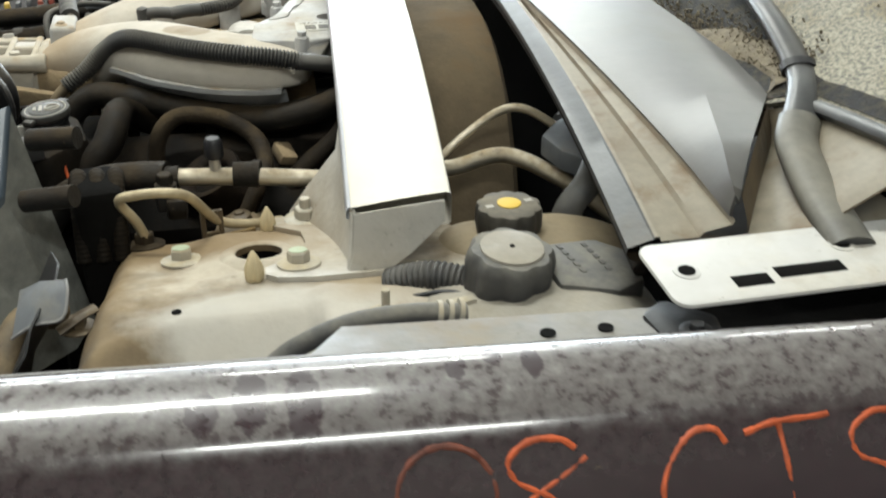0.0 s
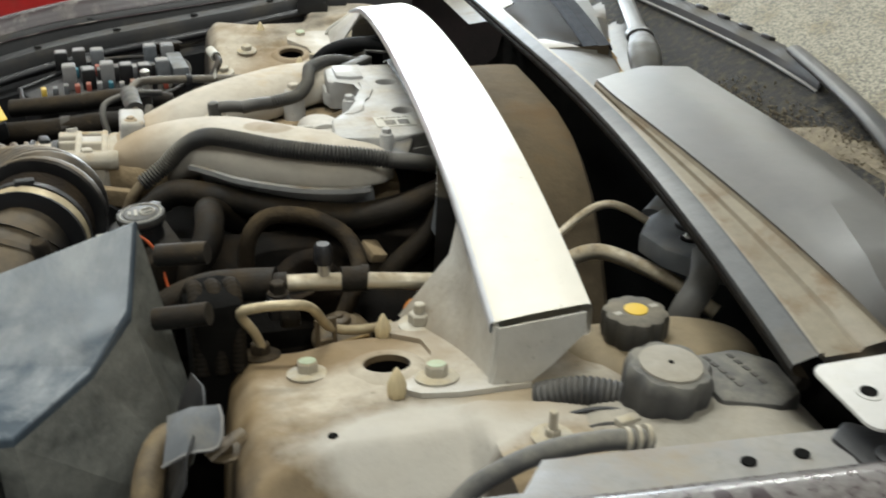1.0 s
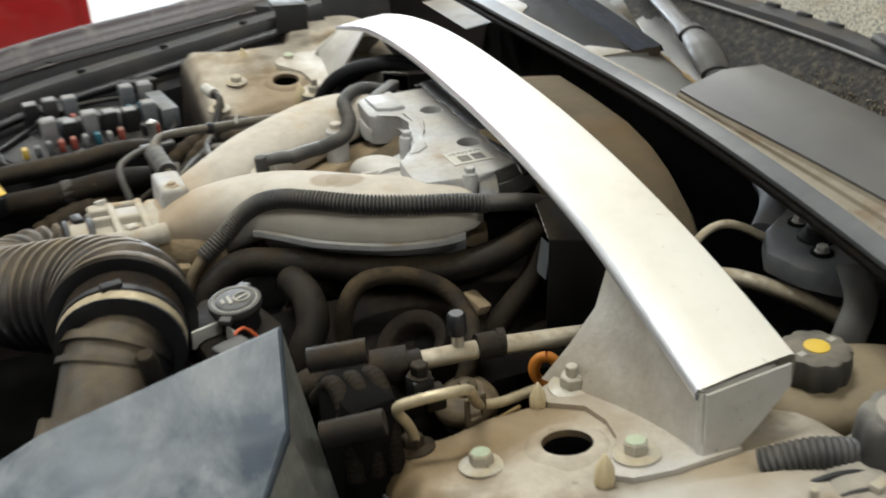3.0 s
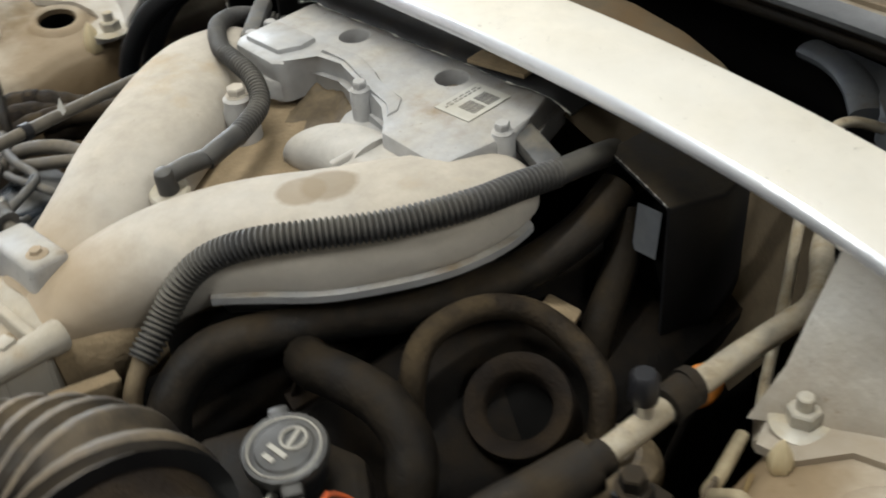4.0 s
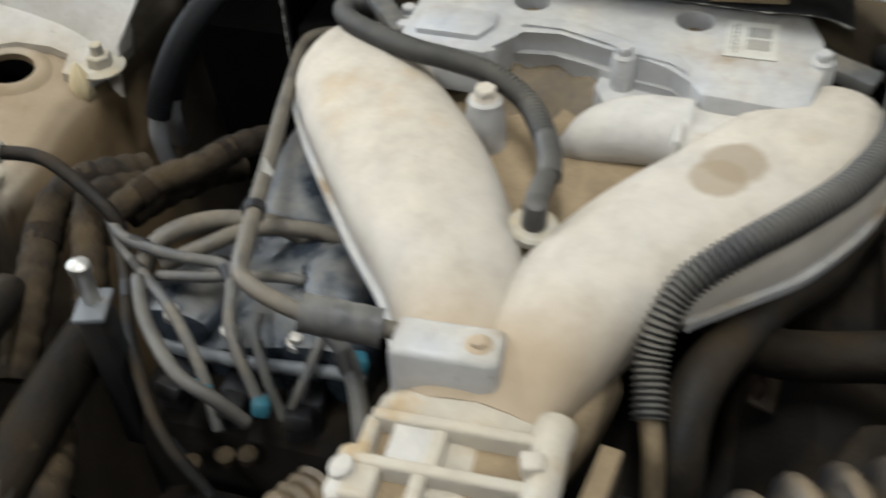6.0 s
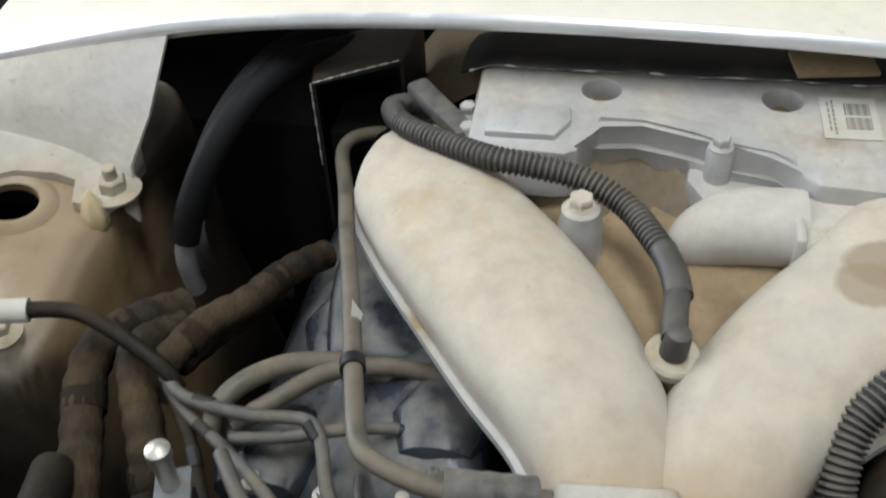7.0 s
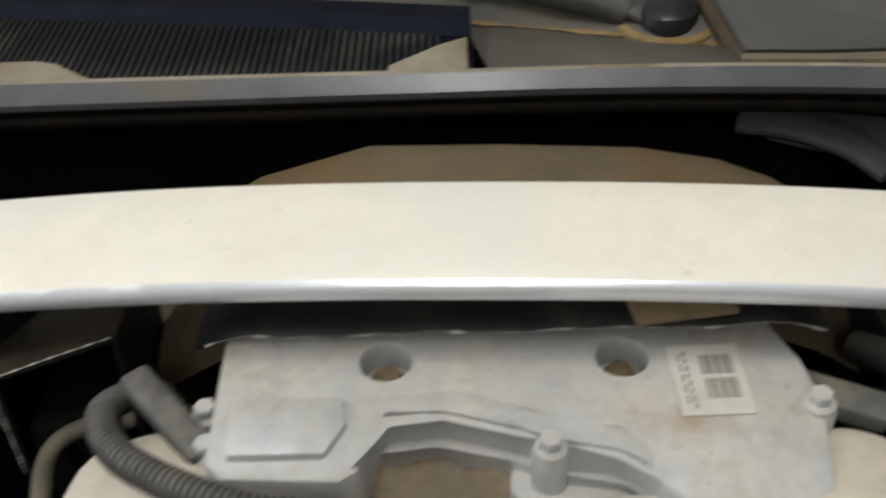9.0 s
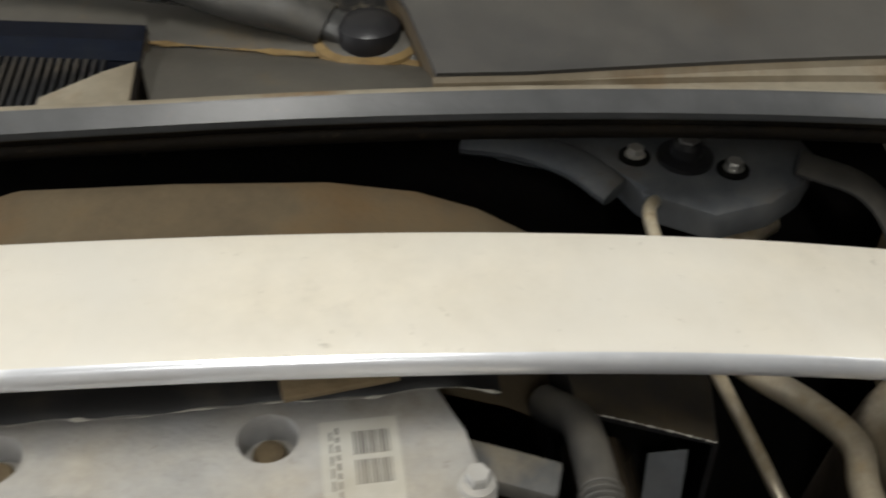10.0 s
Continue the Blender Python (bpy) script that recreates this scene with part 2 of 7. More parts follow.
M_PAINT = mat("dark_plum_paint", (0.020, 0.007, 0.011), 0.12, 0.0, dust=0.66, dust_col=(0.22, 0.208, 0.195), vary=0.3, scale=150, bump=0.0, coat=0.7, coat_rough=0.1, dust_rough=0.6, soft=0.55, up=(0.42, 1.0), patch=((0.13, 0.12, 0.113), 60, 0.60), speck=0.3, stain=tuple((x - 0.2, y - 1.46, rx, ry, (0.022, 0.009, 0.013), 0.95, 0.08) for x, y, rx, ry in ((0.018, 0.545, 0.010, 0.014), (0.046, 0.552, 0.010, 0.022), (0.076, 0.548, 0.011, 0.026), (0.168, 0.566, 0.007, 0.010), (0.192, 0.572, 0.006, 0.008), (0.216, 0.566, 0.007, 0.012))))
M_PAINT_DULL = mat("dust_dulled_plum_paint", (0.020, 0.009, 0.011), 0.45, 0.0, dust=0.42, dust_col=(0.20, 0.185, 0.165), vary=0.3, scale=34, bump=0.05, coat=0.12, coat_rough=0.3, dust_rough=0.8, soft=0.16, up=(0.3, 0.95), patch=((0.08, 0.06, 0.05), 22, 0.5), speck=0.4)
M_PAINT_CLEAN = mat("dark_body_paint", (0.016, 0.011, 0.013), 0.15, 0.0, dust=0.25, dust_col=(0.22, 0.2, 0.18), vary=0.2, scale=30, bump=0.0, coat=0.8)
M_RAIL = mat("grey_primer_steel", (0.20, 0.20, 0.205), 0.42, 0.15, dust=0.65, dust_col=(0.275, 0.258, 0.225), vary=0.14, scale=14, bump=0.06, patch=((0.22, 0.17, 0.11), 14, 0.54), speck=0.4, dent=0.3)
M_ORANGE = mat("orange_paint_marker", (0.46, 0.085, 0.022), 0.5, 0, dust=0.3, dust_col=(0.16, 0.06, 0.04), vary=0.4, scale=90, bump=0.4, soft=0.25, up=(-0.8, 0.2))
M_ORANGE_FADED = mat("faded_paint_marker", (0.15, 0.038, 0.018), 0.5, 0, dust=0.4, dust_col=(0.07, 0.030, 0.024), vary=0.5, scale=90, bump=0.3, soft=0.25, up=(-0.8, 0.2))
M_HINGE = mat("dusty_white_hinge_steel", (0.52, 0.51, 0.49), 0.45, 0, dust=0.5, dust_col=(0.50, 0.47, 0.40), vary=0.08, scale=16, bump=0.05, patch=((0.34, 0.27, 0.17), 20, 0.58), speck=0.4)
M_COWL = mat("dusty_grey_cowl_plastic", (0.03, 0.03, 0.031), 0.5, 0, dust=0.9, dust_col=(0.066, 0.062, 0.055), vary=0.2, scale=9, bump=0.04, dust_rough=0.6, coat=0.85, coat_rough=0.36, patch=((0.05, 0.041, 0.03), 9, 0.56), speck=0.3, dent=0.12)
M_COWL_DARK = mat("dark_cowl_plastic", (0.004, 0.005, 0.009), 0.7, 0, dust=0.3, dust_col=(0.009, 0.009, 0.011), vary=0.3, scale=40, bump=0.06, dust_rough=0.85, spec=0.08)
M_COWL_NAVY = mat("navy_cowl_rib", (0.004, 0.006, 0.012), 0.7, 0, dust=0.35, dust_col=(0.010, 0.012, 0.016), vary=0.3, scale=40, bump=0.08, dust_rough=0.85, spec=0.08)
M_COWL_TAN = mat("dusty_cowl_channel", (0.13, 0.10, 0.06), 0.6, 0, dust=1.0, dust_col=(0.215, 0.187, 0.135), vary=0.2, scale=16, bump=0.08, dust_rough=0.7, patch=((0.13, 0.078, 0.032), 18, 0.52), coat=0.4, coat_rough=0.35)
M_LIP = mat("dusty_seal_flange", (0.014, 0.016, 0.018), 0.5, 0.0, dust=0.8, dust_col=(0.050, 0.052, 0.055), vary=0.2, scale=14, bump=0.06, dust_rough=0.5, patch=((0.07, 0.055, 0.035), 12, 0.56), coat=0.5, coat_rough=0.30, speck=0.4, dent=0.3)
M_COWL_BEIGE = mat("beige_dusty_cowl", (0.04, 0.037, 0.031), 0.55, 0, dust=0.95, dust_col=(0.066, 0.060, 0.048), vary=0.2, scale=12, bump=0.06, dust_rough=0.55, patch=((0.115, 0.082, 0.042), 14, 0.56), coat=0.5, coat_rough=0.42, speck=0.4, dent=0.2)
M_HUMP = mat("brown_dusty_insulation", (0.06, 0.044, 0.025), 0.9, 0, dust=0.9, dust_col=(0.105, 0.078, 0.043), vary=0.25, scale=12, bump=0.25, patch=((0.10, 0.058, 0.02), 6, 0.52), speck=0.4, dent=0.4)
M_STEEL = mat("dull_zinc_steel", (0.50, 0.49, 0.46), 0.35, 0.85, dust=0.45, dust_col=(0.3, 0.26, 0.19), vary=0.12, scale=40, bump=0.06)
M_PIPE = mat("dusty_aluminium_pipe", (0.56, 0.51, 0.41), 0.34, 0.8, dust=0.75, dust_col=(0.34, 0.27, 0.165), vary=0.15, scale=40, bump=0.08, patch=((0.12, 0.085, 0.045), 60, 0.55))
M_BOLT = mat("dusty_bolt", (0.42, 0.40, 0.35), 0.45, 0.6, dust=0.75, dust_col=(0.40, 0.34, 0.23), vary=0.1, scale=50, bump=0.08)
M_GREEN = mat("green_paint_dab", (0.36, 0.41, 0.28), 0.6, 0, dust=0.2, vary=0.15, scale=120, bump=0.1)
M_PLUG = mat("cream_nylon_clip", (0.52, 0.43, 0.26), 0.5, 0, dust=0.3, vary=0.1, scale=60, bump=0.05)
M_BRASS = mat("dusty_tan_fitting", (0.075, 0.055, 0.032), 0.5, 0.15, dust=0.6, dust_col=(0.19, 0.14, 0.075), vary=0.25, scale=40, bump=0.14, dust_rough=0.8, dent=0.4)
M_DIPSTICK = mat("orange_plastic", (0.62, 0.22, 0.03), 0.45, 0, dust=0.35, dust_col=(0.35, 0.22, 0.1), vary=0.15, bump=0.05)
M_LABEL = mat("paper_label", (0.47, 0.46, 0.415), 0.6, 0, dust=0.4, dust_col=(0.40, 0.36, 0.28), vary=0.06, bump=0.03)
M_INK = mat("label_ink", (0.05, 0.05, 0.05), 0.7, 0, dust=0.3, dust_col=(0.4, 0.36, 0.28), vary=0.2, bump=0.0)
M_RELAY = mat("grey_relay", (0.11, 0.118, 0.128), 0.42, 0, dust=0.4, dust_col=(0.20, 0.185, 0.155), vary=0.25, scale=40, bump=0.05)
M_GLASS_DIRT = mat("gritty_windscreen", (0.075, 0.068, 0.052), 0.6, 0, dust=0.72, dust_col=(0.36, 0.335, 0.26), vary=0.6, scale=330, bump=0.8, fine=520, soft=0.16, patch=((0.22, 0.185, 0.12), 14, 0.5), speck=0.5)
M_WIPER = mat("worn_metal_arm", (0.055, 0.056, 0.058), 0.33, 0.4, dust=0.4, dust_col=(0.085, 0.082, 0.072), vary=0.25, scale=20, bump=0.05, dust_rough=0.5, soft=0.5)
M_FLOOR = mat("worn_concrete", (0.34, 0.32, 0.29), 0.75, 0, vary=0.25, scale=3, bump=0.2, fine=60)
M_WALL = mat("painted_shop_wall", (0.36, 0.34, 0.31), 0.8, 0, vary=0.12, scale=2, bump=0.1, fine=80)
M_CEIL = mat("painted_deck", (0.46, 0.45, 0.42), 0.85, 0, vary=0.08, scale=2, bump=0.1, fine=60)
M_RED = mat("red_cabinet_paint", (0.36, 0.012, 0.012), 0.3, 0, dust=0.2, vary=0.1, bump=0.02)
M_FOAM = mat("yellow_foam", (0.72, 0.60, 0.12), 0.95, 0, vary=0.15, scale=40, bump=0.5)
M_LOOM = mat("dirt_caked_loom", (0.020, 0.014, 0.008), 0.75, 0, dust=0.55, dust_col=(0.070, 0.049, 0.024), vary=0.4, scale=40, bump=0.7, spec=0.25)
# Conduit's black lowered further: shadow beside the tower put into the colour.
M_CONDUIT_DARK = mat("shade_darkened_black_conduit", (0.0035, 0.0038, 0.0046), 0.62, 0, dust=0.3, dust_col=(0.010, 0.0095, 0.0085), vary=0.2, scale=12, bump=0.04, spec=0.2)
M_EDGE = mat("bare_aluminium_edge", (0.72, 0.74, 0.78), 0.28, 0.6, dust=0.15, dust_col=(0.5, 0.48, 0.42), vary=0.08, scale=30, bump=0.03)
M_FUSE_RED = mat("faded_red_plastic", (0.30, 0.06, 0.04), 0.45, 0, dust=0.5, dust_col=(0.2, 0.16, 0.11), vary=0.15, bump=0.05)
M_TEAL = mat("teal_connector", (0.03, 0.12, 0.16), 0.4, 0, dust=0.3, dust_col=(0.1,0.08,0.05), vary=0.15, bump=0.05)
M_BLUEGREY = mat("bluish_valve_cover", (0.034, 0.042, 0.053), 0.26, 0.25, dust=0.55, dust_col=(0.20, 0.185, 0.155), vary=0.3, scale=34, bump=0.15, up=(0.6, 1.0), speck=0.5)

M_GRIME = mat("brown_caked_grime", (0.012, 0.008, 0.005), 0.8, 0, dust=0.5, dust_col=(0.032, 0.021, 0.010), vary=0.4, scale=30, bump=0.6, spec=0.2)

M_CAST = mat("bluish_cast_bracket", (0.11, 0.118, 0.127), 0.45, 0.25, dust=0.5, dust_col=(0.18, 0.18, 0.176), vary=0.2, scale=30, bump=0.1, patch=((0.13, 0.105, 0.07), 30, 0.54), speck=0.4)
M_GOLD = mat("gold_passivated_line", (0.44, 0.37, 0.24), 0.4, 0.5, dust=0.5, dust_col=(0.30, 0.235, 0.135), vary=0.2, scale=50, bump=0.1)
M_THROTTLE = mat("tan_stained_casting", (0.46, 0.43, 0.37), 0.55, 0.15, dust=0.9, dust_col=(0.41, 0.36, 0.275), vary=0.10, scale=12, bump=0.08, fine=420, patch=((0.32, 0.225, 0.11), 26, 0.50), speck=0.4, dent=0.4)
M_TUBE = mat("dusty_grey_tan_tube", (0.075, 0.066, 0.053), 0.42, 0, dust=0.6, dust_col=(0.165, 0.138, 0.098), vary=0.25, scale=40, bump=0.1, speck=0.4)
M_FRIT = mat("gritty_dark_glass_band", (0.014, 0.013, 0.012), 0.6, 0, dust=0.52, dust_col=(0.088, 0.078, 0.058), vary=0.6, scale=130, bump=0.9, fine=480, soft=0.2, speck=0.3, spec=0.12)
M_SAND = mat("pale_sand_grit", (0.13, 0.108, 0.075), 0.9, 0, dust=0.5, dust_col=(0.21, 0.178, 0.12), vary=0.4, scale=120, bump=0.4)
M_OCHRE = mat("ochre_packed_dirt", (0.15, 0.095, 0.032), 0.85, 0, dust=0.5, dust_col=(0.21, 0.145, 0.06), vary=0.35, scale=60, bump=0.4)
M_LEAD = mat("grey_dusty_lead", (0.07, 0.07, 0.068), 0.5, 0, dust=0.5, dust_col=(0.17, 0.145, 0.105), vary=0.3, scale=50, bump=0.1)

M_INK_FADED = mat("faded_label_print", (0.15, 0.145, 0.135), 0.7, 0, dust=0.3, dust_col=(0.4, 0.36, 0.28), vary=0.3, bump=0.0)

# ---- builders ----
def thing(name, loc, label, category, group=""):
    ob = new(name)
    ob.empty_display_size = 0.02
    ob.location = loc
    return tagged(ob, label, category, group)


def part(name, bm, material, parent=None, label="", smooth=True, angle=40):
    """One mesh object; its geometry is given in world metres and re-based on its parent."""
    me = bpy.data.meshes.new(name)
    bmesh.ops.recalc_face_normals(bm, faces=bm.faces)
    if smooth:
        for f in bm.faces:
            f.smooth = True
        for e in bm.edges:
            if len(e.link_faces) == 2 and e.calc_face_angle(0) > radians(angle):
                e.smooth = False
    bm.to_mesh(me)
    bm.free()
    me.materials.append(material)
    ob = new(name, me)
    if parent is not None:
        ob.parent = parent
        w = Vector((0, 0, 0))
        p = parent
        while p is not None:
            w += p.location
            p = p.parent
        me.transform(Matrix.Translation(-w))
    if label:
        tagged(ob, label)
    return ob


def solo(name, bm, material, label, category, group="", kind="", **kw):
    return tagged(part(name, bm, material, None, "", **kw), label, category, group, kind)


def add_box(bm, size, m, bevel=0.0, seg=2):
    r = bmesh.ops.create_cube(bm, size=1.0, matrix=m @ Matrix.Diagonal((*size, 1)))
    if bevel > 0:
        es = list({e for v in r["verts"] for e in v.link_edges})
        bmesh.ops.bevel(bm, geom=es, offset=bevel, segments=seg, affect="EDGES", profile=0.5)
    return bm


def box(size, m, bevel=0.002, seg=2):
    return add_box(bmesh.new(), size, m, bevel, seg)


def at(x, y, z, rx=0, ry=0, rz=0):
    return pose(x, y, z, rx, ry, rz)


def add_lathe(bm, profile, m, seg=28, lobes=0, depth=0.0):
    """A turned solid from (radius, height) pairs round the pose's z; lobes flute the rim."""
    rings = []
    for r, h in profile:
        ring = []
        for i in range(seg):
            a = 2 * math.pi * i / seg
            rr = r
            if lobes and r > 0.6 * max(p[0] for p in profile):
                rr = r * (1 - depth * (0.5 - 0.5 * math.cos(lobes * a)) ** 2)
            ring.append(bm.verts.new(m @ Vector((rr * math.cos(a), rr * math.sin(a), h))))
        rings.append(ring)
    for a, b in zip(rings, rings[1:]):
        for i in range(seg):
            j = (i + 1) % seg
            bm.faces.new((a[i], a[j], b[j], b[i]))
    bm.faces.new(list(reversed(rings[0])))
    bm.faces.new(rings[-1])
    return bm


def lathe(profile, m, seg=28, lobes=0, depth=0.0):
    return add_lathe(bmesh.new(), profile, m, seg, lobes, depth)


def spline(pts, step):
    """Catmull-Rom through the points, evenly resampled."""
    P = [Vector(p) for p in pts]
    if len(P) == 2:
        n = max(1, int((P[1] - P[0]).length / step))
        return [P[0].lerp(P[1], i / n) for i in range(n + 1)]
    P = [2 * P[0] - P[1]] + P + [2 * P[-1] - P[-2]]
    fine = []
    for a, b, c, d in zip(P, P[1:], P[2:], P[3:]):
        for i in range(24):
            t = i / 24
            fine.append(0.5 * (2 * b + (c - a) * t + (2 * a - 5 * b + 4 * c - d) * t * t + (3 * b - a - 3 * c + d) * t ** 3))
    fine.append(P[-2])
    length = sum((q - p).length for p, q in zip(fine, fine[1:]))
    n = max(3, round(length / step))
    out, acc, want = [fine[0].copy()], 0.0, length / n
    for p, q in zip(fine, fine[1:]):
        d = (q - p).length
        while d > 0 and acc + d >= want * len(out) - 1e-9 and len(out) < n:
            out.append(p.lerp(q, (want * len(out) - acc) / d))
        acc += d
    out.append(fine[-1].copy())
    return out


def add_tube(bm, pts, radius, seg=14, step=0.006, ribs=0.0, amp=0.0, flat=1.0, caps=True):
    """A hose along a smooth line; radius may be (start, end) or a function; ribs: pitch of its corrugation."""
    if ribs:
        step = ribs / 6
    line = spline(pts, step)
    n = len(line) - 1
    rings = []
    t0 = (line[1] - line[0]).normalized()
    up = Vector((0, 0, 1)) if abs(t0.z) < 0.9 else Vector((1, 0, 0))
    u = (up - t0 * up.dot(t0)).normalized()
    for i, p in enumerate(line):
        t = (line[min(n, i + 1)] - line[max(0, i - 1)]).normalized()
        u = (u - t * u.dot(t)).normalized()
        v = t.cross(u)
        if callable(radius):
            r = radius(i / n)
        elif isinstance(radius, tuple):
            r = radius[0] + (radius[1] - radius[0]) * i / n
        else:
            r = radius
        if ribs:
            r *= 1 + amp * (1, 0.78, -0.35, -1, -0.35, 0.78)[i % 6]
        rings.append([bm.verts.new(p + r * (math.cos(2 * math.pi * k / seg) * u * flat + math.sin(2 * math.pi * k / seg) * v)) for k in range(seg)])
    for a, b in zip(rings, rings[1:]):
        for k in range(seg):
            j = (k + 1) % seg
            bm.faces.new((a[k], a[j], b[j], b[k]))
    if caps:
        bm.faces.new(list(reversed(rings[0])))
        bm.faces.new(rings[-1])
    return bm


def tube(pts, radius, **kw):
    return add_tube(bmesh.new(), pts, radius, **kw)


def add_prism(bm, outline, z0, z1, m=None, bevel=0.0, seg=2):
    """An upright slab from an outline in plan."""
    m = m or Matrix()
    lo = [bm.verts.new(m @ Vector((x, y, z0))) for x, y in outline]
    hi = [bm.verts.new(m @ Vector((x, y, z1))) for x, y in outline]
    k = len(outline)
    top = bm.faces.new(hi)
    bm.faces.new(list(reversed(lo)))
    for i in range(k):
        j = (i + 1) % k
        bm.faces.new((lo[i], lo[j], hi[j], hi[i]))
    if bevel:
        es = list(top.edges) + [e for a, b in zip(lo, hi) for e in a.link_edges if e.other_vert(a) is b]
        bmesh.ops.bevel(bm, geom=es, offset=bevel, segments=seg, affect="EDGES", profile=0.5)
    return bm


def prism(outline, z0, z1, m=None, bevel=0.0, seg=2):
    return add_prism(bmesh.new(), outline, z0, z1, m, bevel, seg)


def add_sheet(bm, rows, thick=0.0):
    """A skin through a grid of points; thick: folded back to a solid along its normals."""
    vs = [[bm.verts.new(p) for p in r] for r in rows]
    fs = []
    for a, b in zip(vs, vs[1:]):
        for i in range(len(a) - 1):
            fs.append(bm.faces.new((a[i], a[i + 1], b[i + 1], b[i])))
    if thick:
        bmesh.ops.recalc_face_normals(bm, faces=fs)
        bmesh.ops.solidify(bm, geom=fs, thickness=thick)
    return bm


def sheet(rows, thick=0.0):
    return add_sheet(bmesh.new(), rows, thick)


def add_loft(bm, sections, seg=20, power=2.6):
    """A rounded body through sections (centre, sideways half-width vector, half-height up, half-height down)."""
    rings = []
    for c, side, hu, hd in sections:
        c, side = Vector(c), Vector(side)
        ring = []
        for k in range(seg):
            a = 2 * math.pi * k / seg
            ca, sa = math.cos(a), math.sin(a)
            sx = math.copysign(abs(ca) ** (2 / power), ca)
            sz = math.copysign(abs(sa) ** (2 / power), sa)
            ring.append(bm.verts.new(c + side * sx + Vector((0, 0, (hu if sz > 0 else hd) * sz))))
        rings.append(ring)
    for a, b in zip(rings, rings[1:]):
        for k in range(seg):
            j = (k + 1) % seg
            bm.faces.new((a[k], a[j], b[j], b[k]))
    bm.faces.new(list(reversed(rings[0])))
    bm.faces.new(rings[-1])
    return bm


def smooth_sections(sections, n=6):
    """Resample loft sections smoothly."""
    out = []
    flat = [(*c, *s, hu, hd) for c, s, hu, hd in sections]
    F = [np.array(f, float) for f in flat]
    F = [2 * F[0] - F[1]] + F + [2 * F[-1] - F[-2]]
    for a, b, c, d in zip(F, F[1:], F[2:], F[3:]):
        for i in range(n):
            t = i / n
            out.append(0.5 * (2 * b + (c - a) * t + (2 * a - 5 * b + 4 * c - d) * t * t + (3 * b - a - 3 * c + d) * t ** 3))
    out.append(F[-2])
    return [(tuple(v[:3]), tuple(v[3:6]), float(v[6]), float(v[7])) for v in out]


def hexbolt(parent, x, y, z, r=0.010, h=0.008, flange=0.018, tilt=(0, 0), material=None, dab=None, stud=0.0, name="bolt"):
    """A flanged hex bolt as a part, with its washer, and a paint dab where it has one."""
    m = at(x, y, z, tilt[0], tilt[1], 0)
    bm = lathe([(flange, 0), (flange, 0.0018), (flange * 0.8, 0.003), (r * 1.05, 0.0035)], m, 24)
    w = part("washer", bm, material or M_BOLT, parent)
    bm = bmesh.new()
    add_lathe(bm, [(r * 0.97, 0.003), (r, 0.004), (r, h + 0.002), (r * 0.88, h + 0.0035)], m @ pose(0, 0, 0, 0, 0, (x * 9000) % 60), 6)
    if stud:
        add_lathe(bm, [(r * 0.5, h), (r * 0.5, h + stud), (r * 0.4, h + stud + 0.001)], m, 14)
    b = part(name, bm, material or M_BOLT, parent, smooth=False)
    if dab:
        part("paint_dab", lathe([(r * 0.8, h + 0.0036), (r * 0.8, h + 0.0042)], m, 16), dab, b, "green paint dab")
    return w


YC = 1.46   # the car's middle line


# ---- the shop ----
def room():
    X0, X1, Y0, Y1, H, T = -4.5, 6.0, -3.6, 9.5, 3.7, 0.2
    solo("floor", box((X1 - X0 + 0.4, Y1 - Y0 + 0.4, T), at((X0 + X1) / 2, (Y0 + Y1) / 2, -T / 2), 0), M_FLOOR, "worn grey concrete workshop floor with stains", "floor", kind="structure")
    solo("ceiling", box((X1 - X0 + 0.4, Y1 - Y0 + 0.4, T), at((X0 + X1) / 2, (Y0 + Y1) / 2, H + T / 2), 0), M_CEIL, "plain painted workshop ceiling deck", "ceiling", kind="structure")
    solo("wall_east", box((T, Y1 - Y0, H), at(X1 + T / 2, (Y0 + Y1) / 2, H / 2), 0), M_WALL, "pale painted workshop wall behind the car", "wall", kind="structure")
    solo("wall_west", box((T, Y1 - Y0, H), at(X0 - T / 2, (Y0 + Y1) / 2, H / 2), 0), M_WALL, "pale painted workshop wall ahead of the car", "wall", kind="structure")
    solo("wall_south", box((X1 - X0, T, H), at((X0 + X1) / 2, Y0 - T / 2, H / 2), 0), M_WALL, "pale painted workshop wall", "wall", kind="structure")
    # the roller-door opening in the wall on the car's far side
    bm = bmesh.new()
    d0, d1, dh = -2.8, 4.6, 3.2
    add_box(bm, (d0 - X0, T, H), at((X0 + d0) / 2, Y1 + T / 2, H / 2))
    add_box(bm, (X1 - d1, T, H), at((X1 + d1) / 2, Y1 + T / 2, H / 2))
    add_box(bm, (d1 - d0, T, H - dh), at((d0 + d1) / 2, Y1 + T / 2, (H + dh) / 2))
    solo("wall_north", bm, M_WALL, "pale workshop wall with a wide roller-door opening", "wall", kind="structure")
    solo("ground", box((60, 40, 0.1), at(0.5, Y1 + 20.3, -0.052), 0), M_FLOOR, "sunlit concrete yard outside the roller door", "ground", kind="structure")


room()


def tube_lamp(x, y, z, length, along_y=True):
    lamp = thing("ceiling_light", (x, y, z), "long white fluorescent ceiling light under the deck, unseen", "lamp", "ceiling lights")
    rz = 90 if along_y else 0
    part("housing", box((length, 0.16, 0.05), at(x, y, z, 0, 0, rz), 0.008), M_WALL, lamp)
    return lamp


